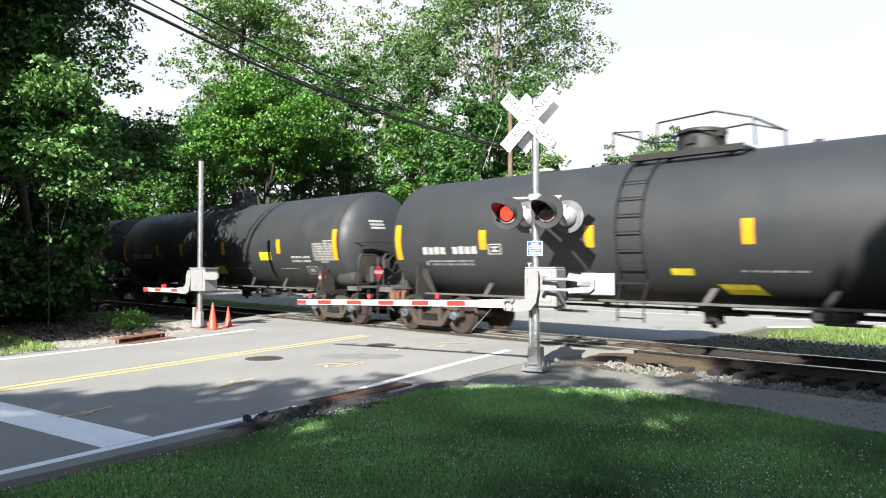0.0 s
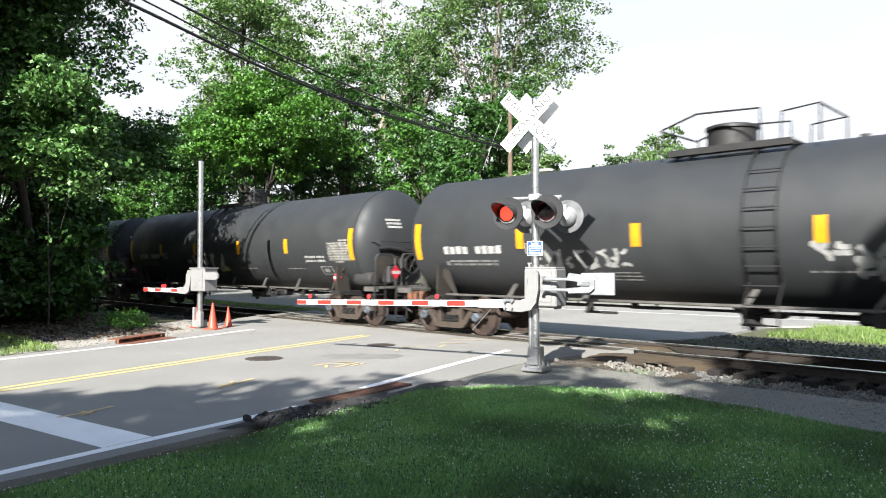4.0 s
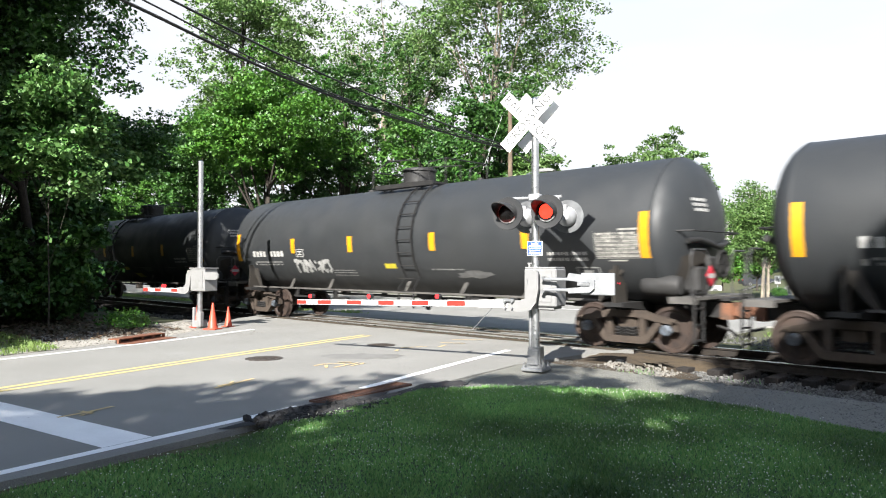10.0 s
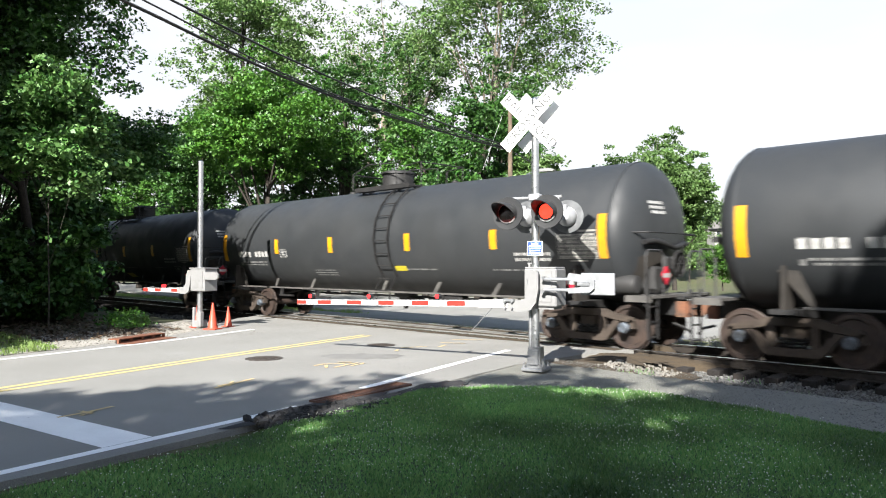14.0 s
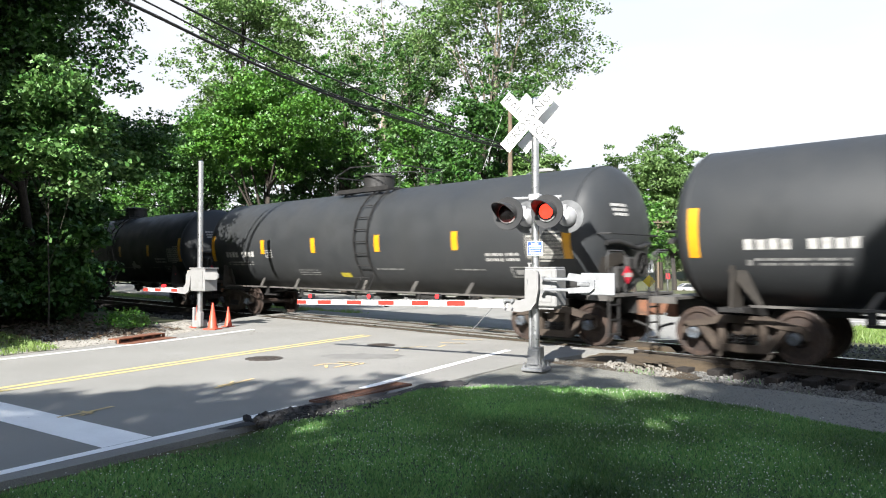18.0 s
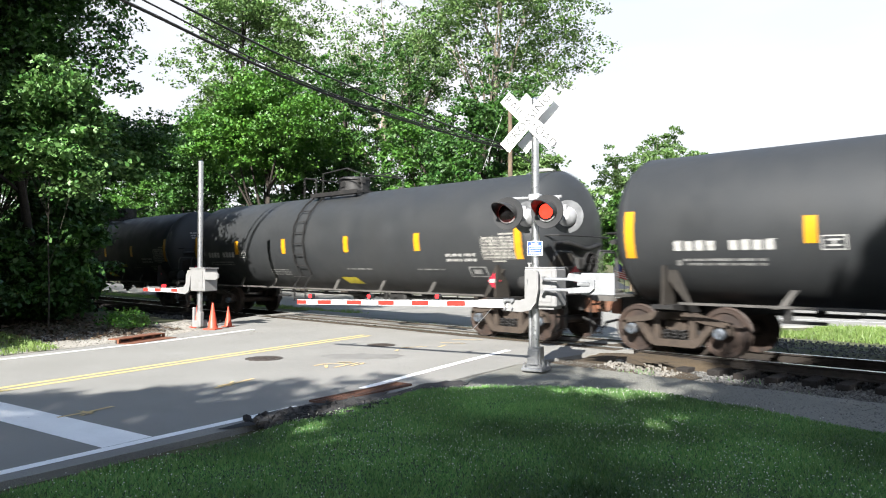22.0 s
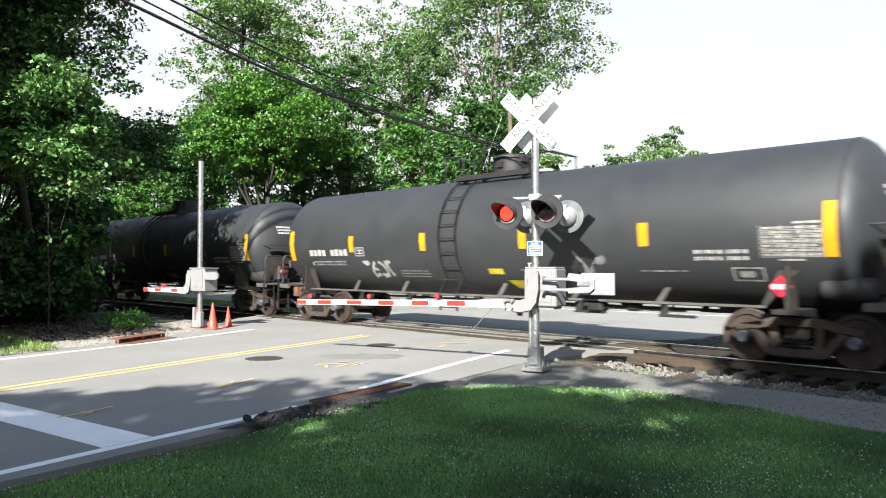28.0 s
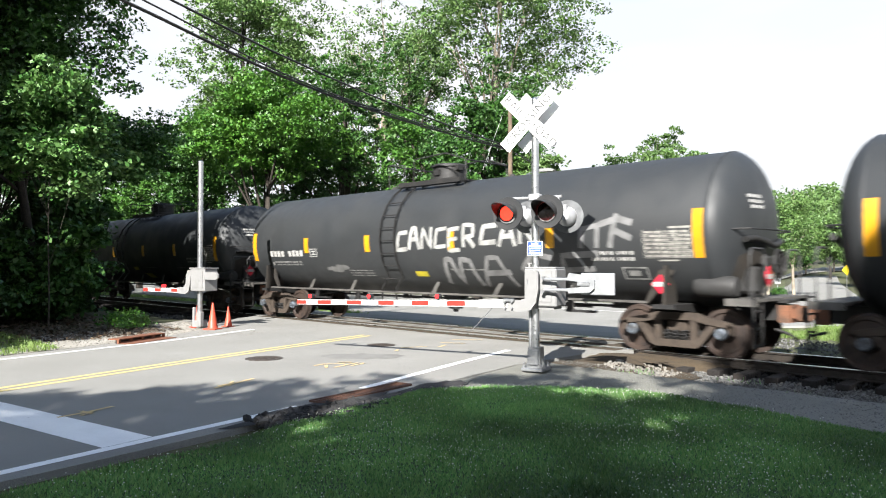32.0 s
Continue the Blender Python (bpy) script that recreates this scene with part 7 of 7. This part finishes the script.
def scrawl(car, x0, x1, z0, z1, seed, mat, letters, wide=0.05):
    """Loose sprayed strokes that read as no word."""
    r = random.Random(seed)
    step = (x1 - x0) / letters
    for i in range(letters):
        ax, bx = x0 + i * step + 0.06 * step, x0 + (i + 1) * step - 0.06 * step
        for k in range(r.choice((2, 3, 3))):
            pts = [(r.uniform(ax, bx), z0 + (z1 - z0) * f + r.uniform(-0.04, 0.04)) for f in r.choice(((0, 0.5, 1), (1, 0.6, 0.1), (0.1, 0.2, 0.1), (0.5, 0.55, 0.5), (1, 0.9, 1)))]
            pts[0], pts[-1] = (ax + (pts[0][0] - ax) * 0.4, pts[0][1]), (bx - (bx - pts[-1][0]) * 0.4, pts[-1][1])
            bm = bm_new()
            fine = []
            for j in range(11):
                t = j / 10
                a, b, c = pts
                fine.append(((1 - t) ** 2 * a[0] + 2 * t * (1 - t) * (2 * b[0] - (a[0] + c[0]) / 2) + t * t * c[0], (1 - t) ** 2 * a[1] + 2 * t * (1 - t) * (2 * b[1] - (a[1] + c[1]) / 2) + t * t * c[1]))
            prev = None
            for j, (x, z) in enumerate(fine):
                q = fine[min(j + 1, 10)]
                p = fine[max(j - 1, 0)]
                d = Vector((q[0] - p[0], q[1] - p[1])).normalized()
                n = Vector((-d.y, d.x)) * wide * r.uniform(0.8, 1.1)
                vs = []
                for sx, sz in ((x + n.x, z + n.y), (x - n.x, z - n.y)):
                    a = math.asin(max(-0.95, min(0.95, (sz - Z_TANK) / R_TANK)))
                    rad = R_TANK + 0.006 + 0.0006 * k
                    vs.append(bm.verts.new((sx, -rad * math.cos(a), Z_TANK + rad * math.sin(a))))
                if prev:
                    bm.faces.new((prev[0], prev[1], vs[1], vs[0]))
                prev = vs
            part("graffiti_stroke", bm, mat, car, "sprayed graffiti stroke")


CAPITALS = {
    "C": (((1.0, 0.95), (0.25, 0.9), (0.05, 0.1), (0.95, 0.15)),),
    "A": (((0.0, 0.0), (0.35, 1.0), (0.65, 1.0), (0.95, 0.0)), ((0.1, 0.45), (0.9, 0.5))),
    "N": (((0.05, 0.0), (0.1, 0.95), (0.85, 0.05), (0.9, 1.0)),),
    "E": (((0.95, 1.0), (0.1, 0.95), (0.05, 0.0), (0.95, 0.05)), ((0.1, 0.5), (0.8, 0.55))),
    "R": (((0.1, 0.0), (0.1, 1.0), (0.9, 0.95), (0.85, 0.5), (0.2, 0.45)), ((0.45, 0.45), (0.95, 0.0))),
    "H": (((0.05, 0.0), (0.15, 0.9)), ((0.0, 0.75), (0.95, 0.95)), ((0.7, 0.0), (0.8, 1.0))),
    "K": (((0.1, -0.2), (0.35, 1.15)), ((-0.3, 0.75), (0.45, 0.95), (1.0, 0.75)), ((0.2, 0.55), (0.95, 0.15))),
    "M": (((0.0, 0.05), (0.15, 0.95), (0.35, 0.95), (0.5, 0.1), (0.65, 0.95), (0.9, 0.9), (1.0, 0.0)),),
    "G": (((1.0, 0.85), (0.5, 1.0), (0.1, 0.5), (0.45, 0.05), (0.95, 0.2), (0.9, 0.5), (0.5, 0.48)),)}


def stroke(car, pts, wide, lift, mat):
    """One sprayed stroke along a bent line on the tank's side."""
    bm = bm_new()
    fine = []
    for a, b in zip(pts, pts[1:]):
        fine += [(a[0] + (b[0] - a[0]) * j / 4, a[1] + (b[1] - a[1]) * j / 4) for j in range(4)]
    fine.append(pts[-1])
    prev = None
    for j, (x, z) in enumerate(fine):
        p, q = fine[max(j - 1, 0)], fine[min(j + 1, len(fine) - 1)]
        d = Vector((q[0] - p[0], q[1] - p[1])).normalized()
        n = Vector((-d.y, d.x)) * wide
        vs = []
        for sx, sz in ((x + n.x, z + n.y), (x - n.x, z - n.y)):
            a = math.asin(max(-0.95, min(0.95, (sz - Z_TANK) / R_TANK)))
            rad = R_TANK + 0.006 + lift
            vs.append(bm.verts.new((sx, -rad * math.cos(a), Z_TANK + rad * math.sin(a))))
        if prev:
            bm.faces.new((prev[0], prev[1], vs[1], vs[0]))
        prev = vs
    part("graffiti_stroke", bm, mat, car, "sprayed graffiti stroke")


def tag(car, text, x0, x1, z0, z1, mat, wide, seed):
    """A word in loose sprayed capitals."""
    r = random.Random(seed)
    w = (x1 - x0) / len(text)
    for i, ch in enumerate(text):
        drop = r.uniform(-0.08, 0.05)
        for k, line in enumerate(CAPITALS[ch]):
            pts = [(x0 + w * (i + 0.06 + 0.86 * u + r.uniform(-0.03, 0.03)), z0 + drop + (z1 - z0) * v) for u, v in line]
            stroke(car, pts, wide * r.uniform(0.85, 1.15), 0.0007 * (k + 2 * (i % 2)), mat)


def smear(car, x, z, w, h, seed, mat):
    """A patch of overpainted or sprayed colour with an uneven edge."""
    r = random.Random(seed)
    bm = bm_new()
    ring = []
    n = 18
    def at(u, v):
        a = math.asin(max(-0.95, min(0.95, (v - Z_TANK) / R_TANK)))
        rad = R_TANK + 0.005 + 0.001 * (seed % 4)
        return bm.verts.new((u, -rad * math.cos(a), Z_TANK + rad * math.sin(a)))
    for k in range(n):
        a = k * math.tau / n
        f = r.uniform(0.6, 1.1)
        ring.append(at(x + w * f * math.cos(a) + h * 0.6 * math.sin(a), z + h * f * math.sin(a)))
    mid = at(x, z)
    for k in range(n):
        bm.faces.new((mid, ring[k], ring[(k + 1) % n]))
    part("paint_smear", bm, mat, car, "uneven smear of pale paint")


M_SMEAR = material("grey_smear", (0.1408, 0.1408, 0.1376), 0.6, var=(0.0576, 0.0576, 0.0576), scale=4, amount=0.9)
M_SMEAR_WHITE = material("white_splash", (0.352, 0.352, 0.3456), 0.6, var=(0.192, 0.192, 0.192), scale=5, amount=0.9)
M_RUST_TAG = material("rust_orange_tag", (0.0832, 0.04992, 0.02176), 0.75, var=(0.0448, 0.032, 0.0192), scale=4)
M_OUTLINE = material("grey_outline", (0.16, 0.16, 0.16), 0.6, var=(0.096, 0.096, 0.096), scale=5)
# one small sticker: car, middle, height; cars turned end for end carry theirs further back
SMALL = {0: (0.2, 1.58), 1: (0.1, 1.60), 3: (-0.1, 1.60), 5: (0.2, 1.58), 6: (0.24, 1.58), 7: (0.35, 1.78), 8: (0.24, 1.58), 9: (0.08, 1.70), 10: (0.24, 1.58), 11: (0.22, 1.50), 12: (1.38, 1.64), 13: (0.2, 1.58), 14: (-0.22, 1.92), 15: (-0.26, 1.44), 16: (-0.1, 1.53), 17: (-0.12, 1.50), 19: (3.2, 1.70), 20: (-0.9, 1.70), 21: (0.2, 1.55), 22: (0.45, 1.58), 24: (1.9, 1.54), 25: (0.1, 1.5), 26: (0.2, 1.58)}
for k, (x, z) in SMALL.items():
    w = 0.28 if k in (19, 20) else 0.22
    sticker(CARS[k], x - w, x + w, z - 0.065, z + 0.065)
for k in (0, 1, 6, 7, 8, 10, 13, 18, 19, 22, 23, 26):
    sticker(CARS[k], 0.85, 1.55, 1.19, 1.38, -0.9, label="slanted yellow sticker low on the tank")
sticker(CARS[2], 0.05, 0.85, 1.42, 1.70, 0.3, label="large yellow sticker low on the tank")
sticker(CARS[2], 3.45, 4.15, 1.88, 2.15, label="large yellow sticker on the tank")
tag(CARS[25], "CANCER", -0.6, 2.2, 2.12, 2.66, M_GRAFFITI, 0.055, 1)
tag(CARS[25], "CAN", 2.3, 4.0, 2.14, 2.62, M_GRAFFITI, 0.055, 2)
tag(CARS[25], "HK", 5.0, 6.3, 2.12, 2.62, M_OUTLINE, 0.06, 3)
tag(CARS[25], "MAGE", 0.9, 5.6, 1.28, 1.95, M_OUTLINE, 0.06, 4)
smear(CARS[25], -3.3, 1.62, 0.55, 0.12, 5, M_SMEAR)
scrawl(CARS[4], -4.0, -1.6, 1.66, 2.02, 6, M_GRAFFITI, 9, 0.032)
scrawl(CARS[4], 1.65, 4.4, 1.74, 2.06, 7, M_GRAFFITI, 9, 0.045)
scrawl(CARS[4], 2.3, 3.9, 1.48, 1.76, 27, M_GRAFFITI, 6, 0.04)
scrawl(CARS[5], -2.6, 0.3, 1.55, 2.10, 8, M_GRAFFITI, 5, 0.07)
scrawl(CARS[9], -4.35, -2.55, 1.52, 1.86, 9, M_GRAFFITI, 9, 0.045)
smear(CARS[9], 3.0, 1.5, 0.7, 0.1, 10, M_SMEAR)
smear(CARS[10], 2.4, 1.55, 0.5, 0.12, 11, M_SMEAR)
for i, (x, z, w, h) in enumerate(((3.0, 1.72, 0.30, 0.13), (3.35, 1.66, 0.26, 0.09), (2.85, 1.60, 0.16, 0.08), (3.1, 1.84, 0.14, 0.05))):
    smear(CARS[16], x, z, w, h, 50 + i, M_SMEAR_WHITE)
scrawl(CARS[24], 2.2, 3.2, 2.02, 2.45, 13, M_OUTLINE, 4, 0.04)
scrawl(CARS[22], -4.3, -3.05, 1.40, 1.82, 14, M_GRAFFITI, 4, 0.04)
scrawl(CARS[21], 3.0, 3.8, 1.6, 1.9, 15, M_GRAFFITI, 3, 0.025)
scrawl(CARS[23], -2.4, 0.6, 1.75, 2.05, 16, M_RUST_TAG, 8, 0.05)
scrawl(CARS[22], 2.6, 3.4, 1.42, 1.85, 17, M_OUTLINE, 3, 0.07)
smear(CARS[1], -3.0, 1.5, 0.4, 0.08, 18, M_SMEAR)
smear(CARS[14], 6.0, 1.75, 0.35, 0.12, 19, M_SMEAR)


# ---- all that moves ----
def motions():
    for car, x0 in zip(CARS, HOME):
        walk(car, [(t, pose(x0 + run(t), 0, 0)) for t in sorted([*range(0, 33), 13.25, 13.35])])
    # wheels roll while their car is in sight
    for car, x0 in zip(CARS, HOME):
        seen = [k for k in range(0, 961) if -34 < x0 + run(k / 30) < 14]
        if not seen:
            continue
        for truck in car.children:
            if not truck.name.startswith("truck"):
                continue
            for w in truck.children:
                if w.name.startswith("wheelset"):
                    c = w.location.copy()
                    rows = []
                    for k in [0] + [q for q in seen if 0 < q < 960] + [960]:
                        q = min(max(k, seen[0]), seen[-1])
                        a = math.degrees((run(q / 30) - run(seen[0] / 30)) / 0.459)
                        rows.append((k / 30, pose(c.x, c.y, c.z, 0, a % 360, 0)))
                    walk(w, rows)
    # traffic on the far street
    for ob, t0, x0, v in TRAFFIC:
        rows = []
        for t in range(0, 33, 2):
            p = STREET_AT + STREET * (x0 + v * (t - t0)) + Vector((STREET.y, -STREET.x)) * (1.6 if v > 0 else -1.6)
            rows.append((t, pose(p.x, p.y, level(p.x, p.y) + 0.14, 0, 0, math.degrees(math.atan2(STREET.y, STREET.x)) + (0 if v > 0 else 180))))
        walk(ob, rows)
        for w in ob.children:
            if w.name.startswith("wheel"):
                c = w.location.copy()
                turn = abs(v) / 0.335
                walk(w, [(k / 30, pose(c.x, c.y, c.z, 0, math.degrees(turn * k / 30) % 360, 0)) for k in range(0, 961, 2)])
    # the two lamps on each side light in turn
    half = 0.6648
    for lens, phase, s in zip(LENSES, (1, 0, 0, 1), (-1, -1, 1, 1)):
        c = lens.location.copy()
        lit = 0.0 if s < 0 else 180.0
        # phase 1: lit at the start
        state, rows = phase, [(0.0, pose(c.x, c.y, c.z, 0, 0, lit + (0 if phase else 180)))]
        t = 0.17
        while t < 31.9:
            a = lit + (0 if state else 180)
            for k in range(4):
                rows.append((t - 0.05 + k / 30, pose(c.x, c.y, c.z, 0, 0, a + 60 * k)))
            state = 1 - state
            t += half
        a = lit + (0 if state else 180)
        rows.append((32.0, pose(c.x, c.y, c.z, 0, 0, a)))
        walk(lens, rows)


motions()
